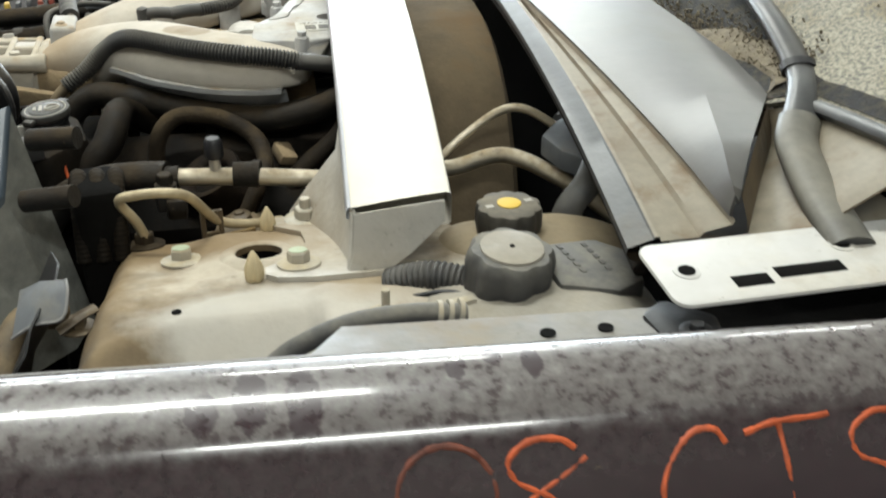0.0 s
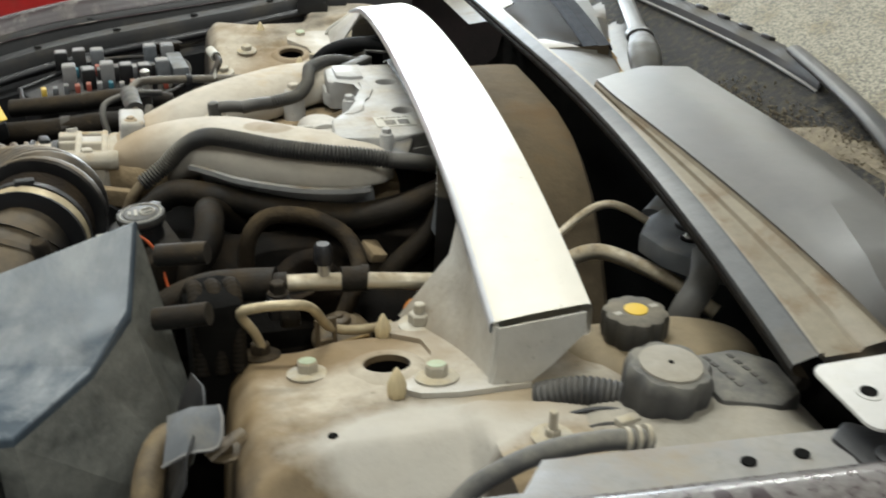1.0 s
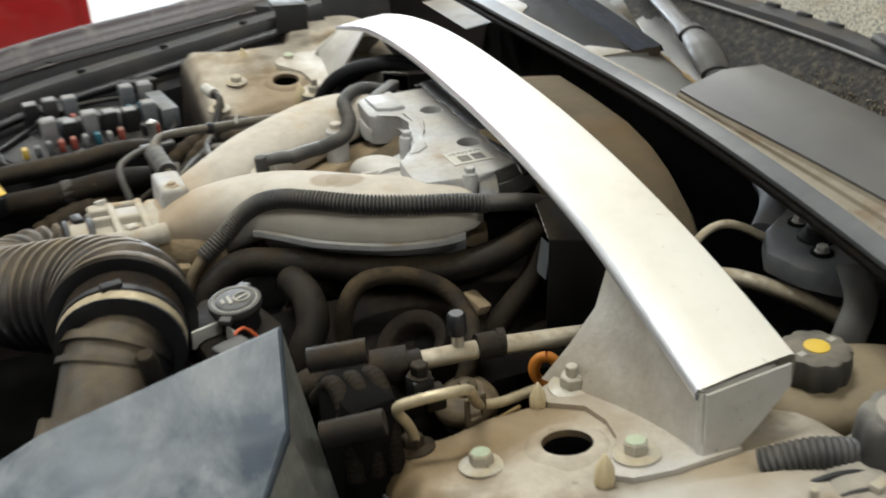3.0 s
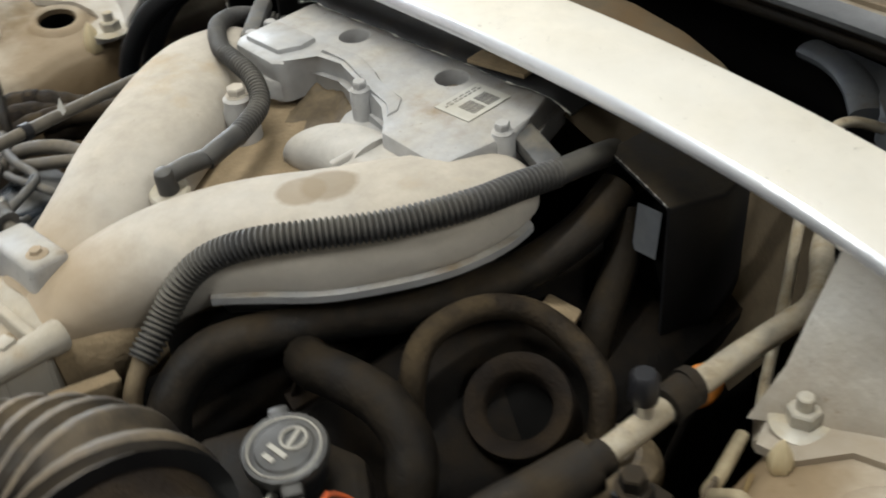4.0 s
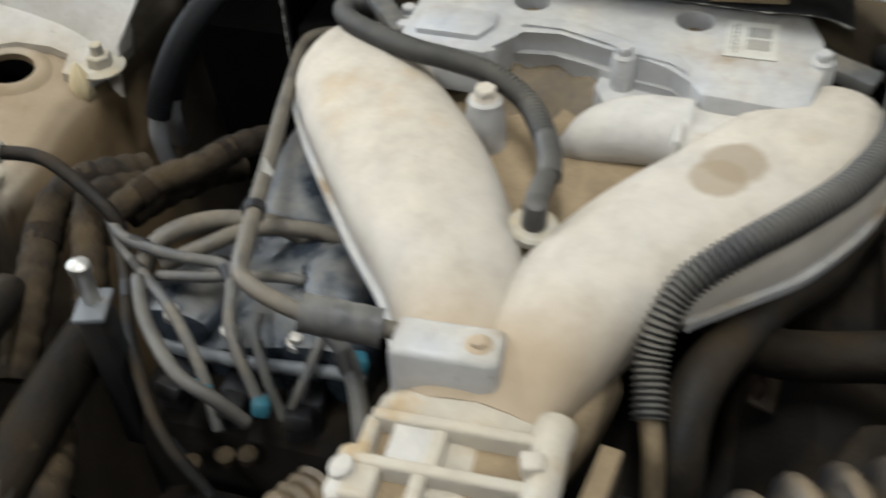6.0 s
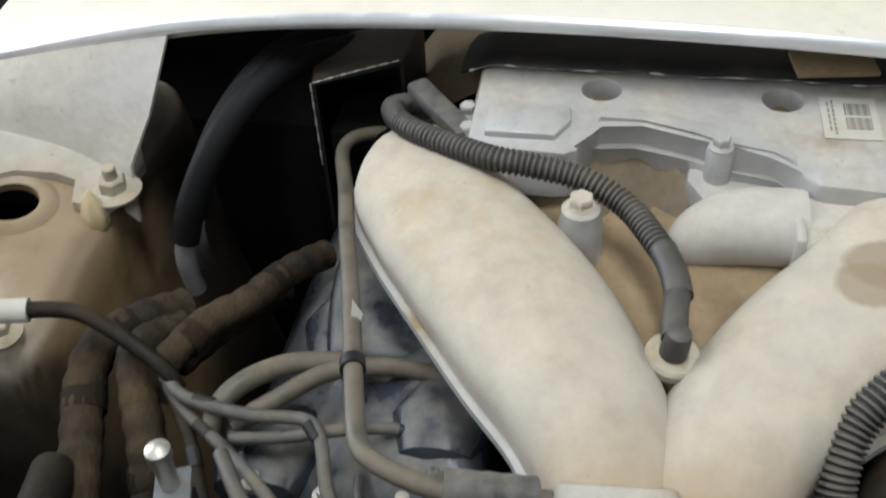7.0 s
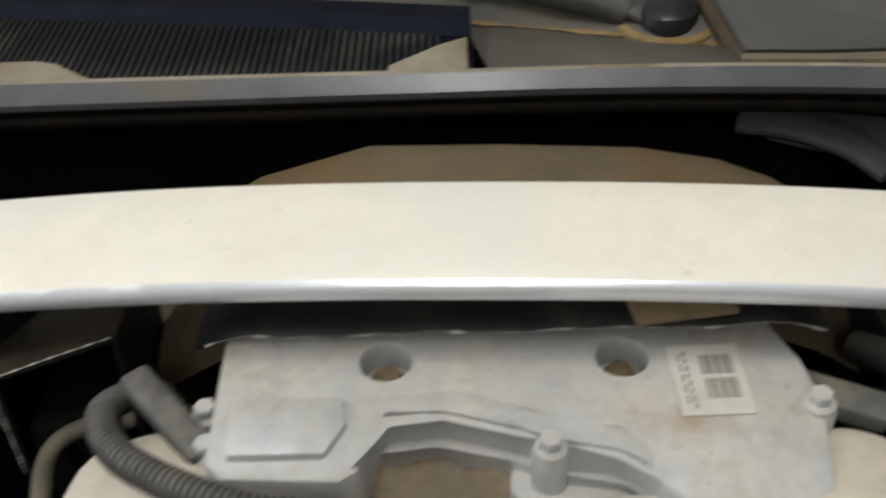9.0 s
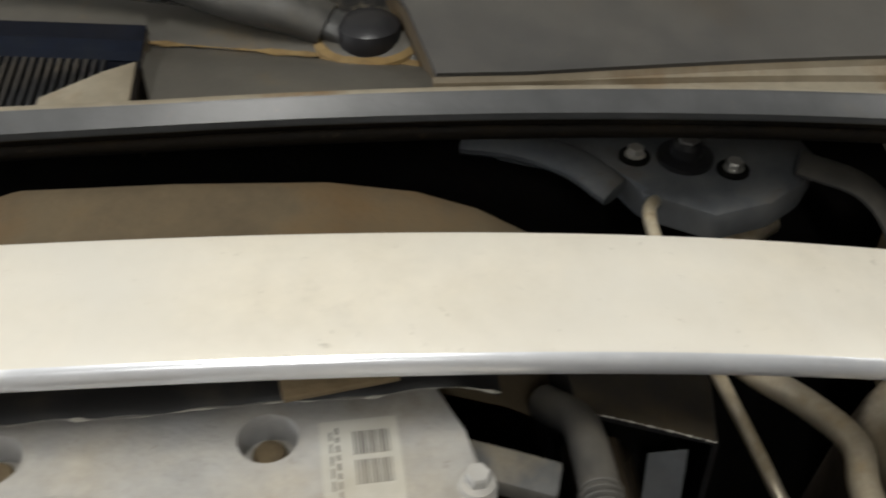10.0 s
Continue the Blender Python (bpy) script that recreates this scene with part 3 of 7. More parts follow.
# Last three lamps are unseen additions to brighten the cowl lip and panel.
LAMPS = ((0.5, -1.6), (-0.2, 1.5), (0.6, 4.4), (-3.0, 1.8), (4.4, 7.2), (-1.3, 6.6), (1.6, 6.6))
for lx, ly in LAMPS:
    tube_lamp(lx, ly, 3.64, 1.3, False)
    area_lamp("tube_light", at(lx, ly, 3.60, 0, 0, 0), 1.3, 0.14, 46, (1.0, 0.972, 0.90))
area_lamp("door_daylight", at(0.9, 9.4, 1.65, 90, 0, 0) @ pose(0, 0, 0, 180, 0, 0), 7.2, 3.0, 700, (0.93, 0.97, 1.0))


# ---- car body ----
car = thing("car_body", (0.2, YC, 0.2), "dark plum car body with the bonnet removed and dusty inner panels", "car")


def field(x0, x1, y0, y1, step, fn):
    nx, ny = round((x1 - x0) / step), round((y1 - y0) / step)
    return [[Vector((x0 + (x1 - x0) * i / nx, y0 + (y1 - y0) * j / ny, fn(x0 + (x1 - x0) * i / nx, y0 + (y1 - y0) * j / ny))) for j in range(ny + 1)] for i in range(nx + 1)]


def smooth01(t):
    t = max(0.0, min(1.0, t))
    return t * t * (3 - 2 * t)


def rr_dist(x, y, cx, cy, hx, hy, r):
    """Distance outside a rounded rectangle."""
    dx, dy = abs(x - cx) - hx + r, abs(y - cy) - hy + r
    return math.hypot(max(dx, 0), max(dy, 0)) + min(max(dx, dy), 0) - r


def tower_height(x, y):
    """Left strut tower; y grows towards the engine."""
    top = 0.868 - 0.17 * (max(y, 0.815) - 0.94) + 0.02 * max(0.0, 0.815 - y)
    # the plateau breaks off towards the wheel, but for a raised pad at its rear
    pad = smooth01((x - 0.082) / 0.026)
    drop = max(0.0, 0.803 - 0.5 * max(0.0, -0.01 - x) - y)
    top -= (1 - pad) * 0.85 * drop * drop / (drop + 0.006)
    top += 0.011 * pad * smooth01((0.842 - 0.30 * (x - 0.10) - y) / 0.016)
    # a shallow pressed crease between the bolts and the drain hole
    top -= 0.0025 * math.exp(-((y - 0.905 - 0.25 * (x - 0.03)) / 0.010) ** 2) * smooth01((0.075 - x) / 0.04)
    top -= 0.008 * smooth01((0.02 - x) / 0.05) * smooth01((y - 0.87) / 0.07)
    d = rr_dist(x, y, 0.084, 0.862, 0.191, 0.187, 0.035 if x < 0.09 and y > 0.86 else 0.07)
    fall = smooth01((d + 0.012) / 0.030)
    top -= 0.012 * smooth01((d + 0.035) / 0.03) + 0.22 * fall + max(0.0, d - 0.018) * 6
    # front shoulder rolls down
    top -= 0.03 * smooth01((-0.058 - x) / 0.06) ** 2
    return max(top, 0.35)


YB = 1.476   # midway between the strut towers


def tower(x0, x1, y0, y1, fn, hx, hy, tilt):
    """Strut tower skin with the access hole cut through and a pressed collar round it."""
    bm = sheet(field(x0, x1, y0, y1, 0.005, fn))
    r = 0.0225
    bmesh.ops.delete(bm, geom=[v for v in bm.verts if math.hypot(v.co.x - hx, v.co.y - hy) < r], context="VERTS")
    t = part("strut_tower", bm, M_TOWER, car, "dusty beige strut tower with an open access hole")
    hz = fn(hx + 0.03, hy) * 0.5 + fn(hx - 0.03, hy) * 0.5
    m = at(hx, hy, hz, tilt, 0, 0)
    bm = bmesh.new()
    prof = [(0.040, -0.0025), (0.034, 0.0022), (0.029, 0.0040), (0.0245, 0.0040), (0.0222, 0.0022), (0.0218, -0.004)]
    rings = [[bm.verts.new(m @ Vector((r * math.cos(2 * math.pi * k / 36), r * math.sin(2 * math.pi * k / 36), h))) for k in range(36)] for r, h in prof]
    for a, b in zip(rings, rings[1:]):
        for k in range(36):
            bm.faces.new((a[k], a[(k + 1) % 36], b[(k + 1) % 36], b[k]))
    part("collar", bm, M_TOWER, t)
    # The bore is coloured near black to paint in the shade inside it.
    bm = bmesh.new()
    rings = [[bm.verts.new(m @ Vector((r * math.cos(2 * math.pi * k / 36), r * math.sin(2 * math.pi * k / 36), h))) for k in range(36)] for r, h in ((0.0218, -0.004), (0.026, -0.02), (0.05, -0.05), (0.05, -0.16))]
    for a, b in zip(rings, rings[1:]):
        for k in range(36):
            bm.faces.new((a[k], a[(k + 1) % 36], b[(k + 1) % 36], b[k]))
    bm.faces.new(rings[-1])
    part("strut_well", bm, M_VOID, t, "well under the access hole, shade painted in")


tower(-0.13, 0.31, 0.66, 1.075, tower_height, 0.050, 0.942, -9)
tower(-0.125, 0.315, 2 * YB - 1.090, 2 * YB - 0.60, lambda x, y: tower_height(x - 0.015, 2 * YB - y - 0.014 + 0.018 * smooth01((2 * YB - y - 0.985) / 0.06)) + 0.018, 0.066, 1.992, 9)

# A flat near-black disc stands in for the hole's shade.
part("drain_hole", lathe([(0.0042, 0), (0.0042, 0.0008)], at(-0.018, 0.812, tower_height(-0.018, 0.812)), 14), M_VOID, car, "small round dark hole")

# bolts, clips and studs on the towers
for bx, by, bz, dab in ((-0.023, 0.957, 0.868, M_GREEN), (-0.063, 1.019, 0.838, None)):
    hexbolt(car, bx, by, tower_height(bx, by) + 0.001, dab=dab, material=None if dab else M_LOOM, tilt=(-9, 0), h=0.010, r=0.0105, flange=0.020)
for bx, by, bz in ((-0.012, 2.022, 0.887), (0.090, 2.062, 0.898), (-0.058, 1.942, 0.872)):
    hexbolt(car, bx, by, bz, tilt=(9, 0), dab=M_GREEN if by > 2.03 else None)
hexbolt(car, 0.149, 0.757, tower_height(0.149, 0.757) + 0.001, r=0.007, h=0.006, flange=0.017, stud=0.018, name="stud")


def clip(x, y, z, s=1.0):
    bm = lathe([(0.0066 * s, 0), (0.0078 * s, 0.002 * s), (0.0082 * s, 0.008 * s), (0.0080 * s, 0.012 * s), (0.0062 * s, 0.0175 * s), (0.0034 * s, 0.0235 * s), (0.0012, 0.0275 * s), (0.0003, 0.028 * s)], at(x, y, z), 48, 6, 0.16)
    ob = part("clip", bm, M_PLUG, car, "cream nylon push clip")


clip(0.046, 0.872, tower_height(0.046, 0.872), 1.08)
clip(0.060, 1.019, tower_height(0.060, 1.019) - 0.001, 1.0)
clip(0.074, 1.926, 0.862, 1.3)
clip(0.02, 2.11, 0.885, 1.2)


def far_slope(x):
    """The far wing falls towards the front."""
    return 0.003 + 0.155 * max(-0.6, min(x, 0.2))


# inner rails and wings on both sides
def wing(side):
    """Fender skin, its inner flange and the rail below; side +1 near the first viewpoint."""
    def Y(y):
        return y if side > 0 else 2 * YC - y
    prof = [(0.640, 0.946), (0.622, 0.950), (0.612, 0.953), (0.603, 0.966), (0.594, 0.977), (0.582, 0.983), (0.565, 0.982), (0.548, 0.977), (0.534, 0.971), (0.527, 0.966), (0.521, 0.957), (0.512, 0.945), (0.500, 0.925), (0.487, 0.895), (0.477, 0.85), (0.470, 0.78), (0.466, 0.68), (0.47, 0.58), (0.48, 0.45), (0.50, 0.30)]
    rows = []
    for i in range(60):
        x = -0.95 + 1.9 * i / 59
        dz = 0.002 - 0.032 * (x - 0.1) - 0.20 * max(0.0, -x - 0.25) ** 2
        dy = 0.55 * max(0.0, -x - 0.30) ** 2
        if side < 0:
            dz += far_slope(x) - 0.028
        rows.append([Vector((x, Y(y + dy), z + dz)) for y, z in prof])
    part("fender", sheet(rows, -0.0012), M_PAINT if side > 0 else M_PAINT_DULL, car, "dark plum painted fender coated in blotchy dust")
    # flange with holes, running behind the wing's crest
    rows = []
    for i in range(50):
        x = -0.80 + 1.14 * i / 49
        dz = 0.002 - 0.032 * (x - 0.1) - 0.20 * max(0.0, -x - 0.25) ** 2 + (0 if side > 0 else far_slope(x) - 0.028)
        dy = 0.55 * max(0.0, -x - 0.30) ** 2
        w = 0.052 if x > 0.10 else 0.020
        rows.append([Vector((x, Y(0.612 + dy), 0.9555 + dz)), Vector((x, Y(0.628 + dy), 0.957 + dz)), Vector((x, Y(0.612 + w + dy), 0.954 + dz)), Vector((x, Y(0.618 + w + dy), 0.944 + dz)), Vector((x, Y(0.64 + w + dy), 0.88 + dz)), Vector((x, Y(0.66 + w + dy), 0.55 + dz))])
    part("fender_rail", sheet(rows), M_RAIL if side > 0 else M_BLACK, car, "dusty grey primer inner fender rail" if side > 0 else "black dusty inner fender panel")
    # Rail holes are flat near-black discs, shade put into the colour.
    for hx, hy in ((0.246, 0.634), (0.288, 0.636), (-0.3, 0.66)):
        z = 0.9592 - 0.032 * (hx - 0.1) + (0 if side > 0 else far_slope(hx) - 0.028)
        part("rail_hole", lathe([(0.0056, 0), (0.0056, 0.0012)], at(hx, Y(hy), z), 18), M_VOID, car, "round dark hole in the rail")


wing(1)
wing(-1)
for wy in (0.62, 2 * YC - 0.62):
    wheel = part("wheel", tube([(0.06, wy - 0.10, 0.325), (0.06, wy + 0.10, 0.325)], 0.325, seg=40, step=0.05), M_RUBBER_DEEP, car, "black road wheel under the wing")

# handwritten orange paint-marker strokes on the outer wing
def stroke(pts, r=0.0025, material=M_ORANGE):
    k = 40 + 300 * pts[0][0]
    bm = tube(pts, lambda t: r * (0.92 + 0.10 * math.sin(k * t) + 0.07 * math.sin(2.7 * k * t + 1) - 0.12 * t), seg=8, step=0.003)
    part("paint_stroke", bm, material, car, "orange paint marker stroke handwritten on the fender")


def wing_pt(x, h):
    """A place on the outer wing at height h below the crease (0) to lower down (1)."""
    a, b = Vector((0, 0.5205, 0.9575)), Vector((0, 0.476, 0.850))
    c = Vector((0, 0.4975, 0.921))
    p = a.lerp(c, h * 2) if h < 0.5 else c.lerp(b, h * 2 - 1)
    return (x, p.y, p.z + 0.002 - 0.032 * (x - 0.1))


def letter(pts, x0, w, **kw):
    stroke([wing_pt(x0 + w * u, -0.02 + 0.66 * v) for u, v in pts], **kw)


letter([(0.5 + 0.5 * math.cos(a), 0.5 - 0.5 * math.sin(a)) for a in [0.4 + 2 * math.pi * i / 14 for i in range(15)]], 0.124, 0.058, material=M_ORANGE_FADED)
letter([(0.95, 0.12), (0.75, 0.02), (0.35, 0.02), (0.05, 0.2), (0.15, 0.42), (0.6, 0.62), (0.85, 0.85), (0.6, 1.0), (0.15, 1.0), (0.0, 0.85), (0.3, 0.62), (0.75, 0.4), (1.1, 0.22)], 0.188, 0.045)
letter([(0.95, 0.2), (0.8, 0.05), (0.45, 0.08), (0.1, 0.4), (0.0, 0.75), (0.25, 0.98), (0.7, 1.0), (1.2, 0.98)], 0.283, 0.044)
letter([(-0.25, 0.12), (0.3, 0.03), (1.1, 0.0), (1.35, -0.02)], 0.346, 0.035)
letter([(0.4, 0.05), (0.5, 0.5), (0.6, 0.9), (0.75, 1.15)], 0.346, 0.035)
letter([(0.95, 0.0), (0.5, 0.0), (0.1, 0.2), (0.2, 0.45), (0.7, 0.6), (0.85, 0.85), (0.5, 1.05), (0.0, 1.1)], 0.404, 0.036)


# bonnet hinge plate at the wing's rear corner
hinge = thing("hood_hinge", (0.42, 0.68, 0.95), "dusty white steel bonnet hinge plate with slots", "hinge")


def slotted_plate():
    bm = bmesh.new()
    m = at(0.446, 0.676, 0.972, 4, 0.5, 4)
    out = []
    L, W, R = 0.112, 0.040, 0.012
    for sx, sy, a0 in ((1, 1, 0), (-1, 1, 90), (-1, -1, 180), (1, -1, 270)):
        for k in range(5):
            a = radians(a0 + 22.5 * k)
            out.append((sx * (L - R) + R * math.cos(a), sy * (W - R) + R * math.sin(a)))
    add_prism(bm, out, -0.003, 0.0, m, 0.0012)
    return bm, m


bm, hm = slotted_plate()
part("plate", bm, M_HINGE, hinge)
# Slots and screw recesses are near-black solids painting in their shade.
for lx, ly, sx, sy in ((-0.0455, -0.0195, 0.029, 0.014), (0.0040, -0.0140, 0.055, 0.014)):
    part("slot", box((sx, sy, 0.002), hm @ at(lx, ly, -0.0004), 0.0006), M_VOID, hinge, "dark rectangular slot")
for lx, ly in ((-0.088, 0.000), (0.046, 0.012)):
    part("screw_hole", lathe([(0.010, -0.001), (0.010, 0.0008), (0.0075, 0.0010)], hm @ at(lx, ly, 0), 20), M_HINGE, hinge)
    part("screw_recess", lathe([(0.0065, 0), (0.0065, 0.0016)], hm @ at(lx, ly, 0), 16), M_VOID, hinge, "dark screw recess")
part("pivot_arm", prism([(0.325, 0.60), (0.365, 0.595), (0.372, 0.64), (0.34, 0.668), (0.318, 0.65)], 0.915, 0.955, None, 0.006), M_BLACK, hinge, "black hinge pivot arm")
hexbolt(hinge, 0.347, 0.618, 0.955, r=0.006, h=0.004, flange=0.012, material=M_BLACK)
# Near-black colour paints the shade of the recess below the plate.
part("recess_tray", box((0.24, 0.09, 0.004), at(0.50, 0.645, 0.925, 4, 0, 2), 0.001), M_VOID, hinge, "tray under the plate, shade painted in")


# cowl: front lip with seal, channel, panels, windscreen
cowl = thing("cowl_panel", (0.45, YC, 0.98), "grey dusty cowl panel with a front lip and rubber seal", "cowl")


def lip_at(y):
    u = abs(y - YC) / 0.725
    if y > YC:
        return 0.356 + 0.030 * u ** 2.0, 1.023 - 0.020 * u ** 2.0
    return 0.356 - 0.020 * u ** 2.2, 1.023 - 0.054 * u ** 2.0


def lip_end(y):
    """How far behind the lip's front its top reaches."""
    return 0.017 + 0.010 * abs(y - YC) / 0.725


ys = [0.735 + 1.45 * i / 80 for i in range(81)]
rows, tops, unders = [], [], []
for y in ys:
    x, z = lip_at(y)
    e = lip_end(y)
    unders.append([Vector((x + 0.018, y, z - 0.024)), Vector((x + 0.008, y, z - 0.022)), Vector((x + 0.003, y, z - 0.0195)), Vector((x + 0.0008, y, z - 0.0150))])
    rows.append([Vector((x + 0.0008, y, z - 0.0150)), Vector((x + 0.0005, y, z - 0.014)), Vector((x + 0.0012, y, z - 0.010)), Vector((x + e - 0.0055, y, z - 0.0038)), Vector((x + e - 0.004, y, z - 0.0025))])
    tops.append([Vector((x + e - 0.004, y, z - 0.0025)), Vector((x + e - 0.0028, y, z - 0.0018)), Vector((x + e, y, z - 0.002)), Vector((x + e + 0.001, y, z - 0.006))])
part("lip", sheet(rows), M_LIP, cowl, "dusty grey cowl lip flange", angle=22)
# Split from the lip to be near black: its shade is painted in.
part("lip_underside", sheet(unders), M_RUBBER_DEEP, cowl, "underside of the lip with its shade painted in")
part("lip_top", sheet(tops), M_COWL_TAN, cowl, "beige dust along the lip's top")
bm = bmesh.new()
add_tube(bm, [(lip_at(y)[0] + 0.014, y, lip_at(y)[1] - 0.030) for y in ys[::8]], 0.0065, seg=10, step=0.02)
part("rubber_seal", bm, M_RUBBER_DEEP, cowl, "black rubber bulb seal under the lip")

# channel behind the lip, widening outwards
def chan_w(y):
    u = abs(y - YC) / 0.725
    return 0.002 + 0.056 * max(0.0, (u - 0.30) / 0.70) ** 1.2


rows = []
for y in [v for v in ys if v < 1.30]:
    x, z = lip_at(y)
    w, e = chan_w(y), lip_end(y)
    rows.append([Vector((x + e + 0.001, y, z - 0.006)), Vector((x + e + 0.003, y, z - 0.006)), Vector((x + e + 0.001 + w * 0.55, y, z - 0.005)), Vector((x + e + 0.0015 + w * 0.6, y, z - 0.001)), Vector((x + e + 0.001 + w, y, z - 0.002 + 0.1 * w)), Vector((x + e + 0.003 + w, y, z + 0.002 + 0.1 * w))])
part("channel", sheet(rows), M_COWL_TAN, cowl, "beige dusty channel behind the lip")
part("screw", lathe([(0.006, 0), (0.006, 0.002), (0.003, 0.003)], at(0.409, 0.777, 0.972), 14), M_BOLT, cowl)

# main panel behind the lip; its outer end is cut off on the slant
def panel_row(y, dip=0.0):
    x, z = lip_at(y)
    w = chan_w(y)
    xs = x + lip_end(y) + 0.003 + w
    xe = min(0.547 - 0.036 * smooth01((y - 0.96) / 0.34), 0.414 + 0.60 * (y - 0.722))
    z0 = z + 0.002 + 0.1 * w
    zr = 1.006 + 0.020 * smooth01((y - 0.96) / 0.34)
    zr = min(zr, z0 + 0.2 * (xe - xs) + 0.01)
    pts = []
    for t in (0, 0.04, 0.2, 0.5, 0.8, 1.0):
        zz = z0 + (zr - z0) * t + 0.009 * max(0.0, 1 - abs(t - 0.5) / 0.5) - dip * math.sin(math.pi * t)
        pts.append(Vector((xs + (xe - xs) * t, y, zz)))
    return pts


side_rows = [panel_row(0.740 + 0.555 * i / 40) for i in range(41)]
for r in side_rows:
    for p, t in zip(r, (0, 0.04, 0.2, 0.5, 0.8, 1.0)):
        p.y += 0.022 * t * smooth01((p.y - 1.15) / 0.145)
part("side_panel", sheet(side_rows, -0.003), M_COWL, cowl, "smooth dusty grey cowl cover panel", angle=16)
edge = [r[-1] for r in side_rows if 0.745 < r[-1].y < 0.94]
part("panel_end", sheet([[p + Vector((0.002, -0.002, -0.002)) for p in edge], [p + Vector((0.008, -0.005, -0.022)) for p in edge], [p + Vector((0.012, -0.008, -0.045)) for p in edge]]), M_BRASS, cowl, "brown dusty panel end")


def glass_pt(u, t, lift=0.0):
    return Vector((0.585 + 0.75 * t - 0.10 * u * u, YC + u * (0.755 - 0.10 * t), 1.018 + 0.42 * t - 0.03 * u * u + lift))


def glass_low(u):
    """Where the glass begins; its lower edge climbs towards the corners."""
    return -0.13 + 0.17 * smooth01((abs(u) - 0.60) / 0.20) + 0.32 * max(0.0, abs(u) - 0.80)


def glass_z(x, y):
    """Height of the windscreen at a place in plan."""
    u = (y - YC) / 0.755
    return 1.018 + 0.42 * (x - 0.585 + 0.10 * u * u) / 0.75 - 0.03 * u * u


def fold_x(y):
    """The slanting fold in the cowl's middle panel."""
    return 0.430 + 0.245 * (y - 1.290) if y < 1.523 else 0.487 + 0.38 * (y - 1.523)


def rib_x(y):
    """Crest of the navy rib behind the louvred trough."""
    return 0.468 + 0.178 * (y - 1.478)


def tray_x(y):
    """Where the louvred tray ends and the blue-grey strip begins."""
    return 0.434 + 0.178 * (y - 1.478)


tray, strip_rows, rib, mid = [], [], [], []
for i in range(31):
    y = 1.478 + 0.60 * i / 30
    x, z = lip_at(y)
    e, xt, xr = lip_end(y), tray_x(y), rib_x(y)
    tray.append([Vector((x + e + 0.0005, y, z - 0.006)), Vector((x + e + 0.004, y, z - 0.016)), Vector((xt - 0.004, y, z - 0.019)), Vector((xt, y, z - 0.012))])
    strip_rows.append([Vector((xt, y, z - 0.0118)), Vector((xt + 0.004, y, z - 0.008)), Vector((xt + 0.016, y, z - 0.007))])
    rib.append([Vector((xt + 0.016, y, z - 0.0072)), Vector((xt + 0.018, y, z - 0.010)), Vector((xr - 0.004, y, z - 0.009)), Vector((xr, y, z - 0.008)), Vector((xr + 0.003, y, z - 0.014))])
part("louvre_tray", sheet(tray, -0.003), M_COWL_DARK, cowl, "black louvred tray")
part("tray_strip", sheet(strip_rows, -0.002), M_COWL_NAVY, cowl, "blue-grey strip along the louvres", angle=25)
part("far_rib", sheet(rib, -0.003), M_COWL_DARK, cowl, "dark navy panel behind the louvres", angle=25)
for i in range(41):
    y = 1.292 + 0.78 * i / 40
    x, z = lip_at(y)
    x0, z0 = (x + lip_end(y) + 0.001, z - 0.004) if y < 1.478 else (rib_x(y) + 0.002, z - 0.010)
    xf = max(fold_x(y), x0 + 0.006)
    xe = max(xf + 0.012, 0.472 + 0.33 * (y - 1.335))
    over = [(x0, z0), ((x0 + xf) / 2, (z0 + 1.003) / 2 + 0.0015), (xf - 0.002, 1.0005), (xf, 1.000), (xf + 0.002, 1.0012), ((xf + xe) / 2, 1.006), (xe, 1.009), (xe + 0.001, 0.985)]
    mid.append([Vector((px, y, pz if k == 7 else max(pz, glass_z(px, y) + 0.005))) for k, (px, pz) in enumerate(over)])
part("middle_panel", sheet(mid), M_COWL_BEIGE, cowl, "beige dusty folded panel before the wiper", angle=12)
fold = [[Vector((fold_x(y) + k * w, y, max(1.0013 + 0.0006 * abs(k), glass_z(fold_x(y) + k * w, y) + 0.0058))) for k in (-1, 0, 1)] for y, w in [(1.293 + 0.29 * i / 40, max(0.0006, 0.0034 * (1 - i / 34) + 0.0022 * math.sin(0.55 * i + 0.6) + 0.0012 * math.sin(1.9 * i))) for i in range(41)]]
part("dirt_in_fold", sheet(fold), M_OCHRE, cowl, "ochre dirt packed in the fold")
part("trough_end", sheet([[Vector((lip_at(1.478)[0] + dx, 1.4775, lip_at(1.478)[1] - dz)) for dz in (0.006, 0.045)] for dx in (0.019, 0.05, 0.08, 0.112)]), M_HUMP, cowl, "rust-brown end wall of the trough")
part("trough_flap", prism([(0.376, 1.481), (0.430, 1.481), (0.420, 1.500), (0.392, 1.536), (0.377, 1.536)], 1.008, 1.0150, None, 0.001), M_COWL_TAN, cowl, "pale flap over the trough's end")
rows = []
for i in range(25):
    y = 1.70 + 0.36 * i / 24
    x, z = lip_at(y)
    w = 0.002 + 0.032 * smooth01((y - 1.73) / 0.06) + 0.0012 * math.sin(3.1 * i)
    rows.append([Vector((x + lip_end(y) + 0.002 + w * t, y, z - 0.0042 - 0.003 * t)) for t in (0, 0.5, 1.0)])
part("trough_shelf", sheet(rows, 0.002), M_COWL_TAN, cowl, "beige dusty shelf along the trough")
part("panel_side", sheet([[Vector((p.x, p.y - 0.0005 - 0.001 * k, p.z - 0.002 - 0.010 * k)) for k in range(3)] for p in side_rows[-1]]), M_BRASS, cowl, "rusty end wall of the cover panel")
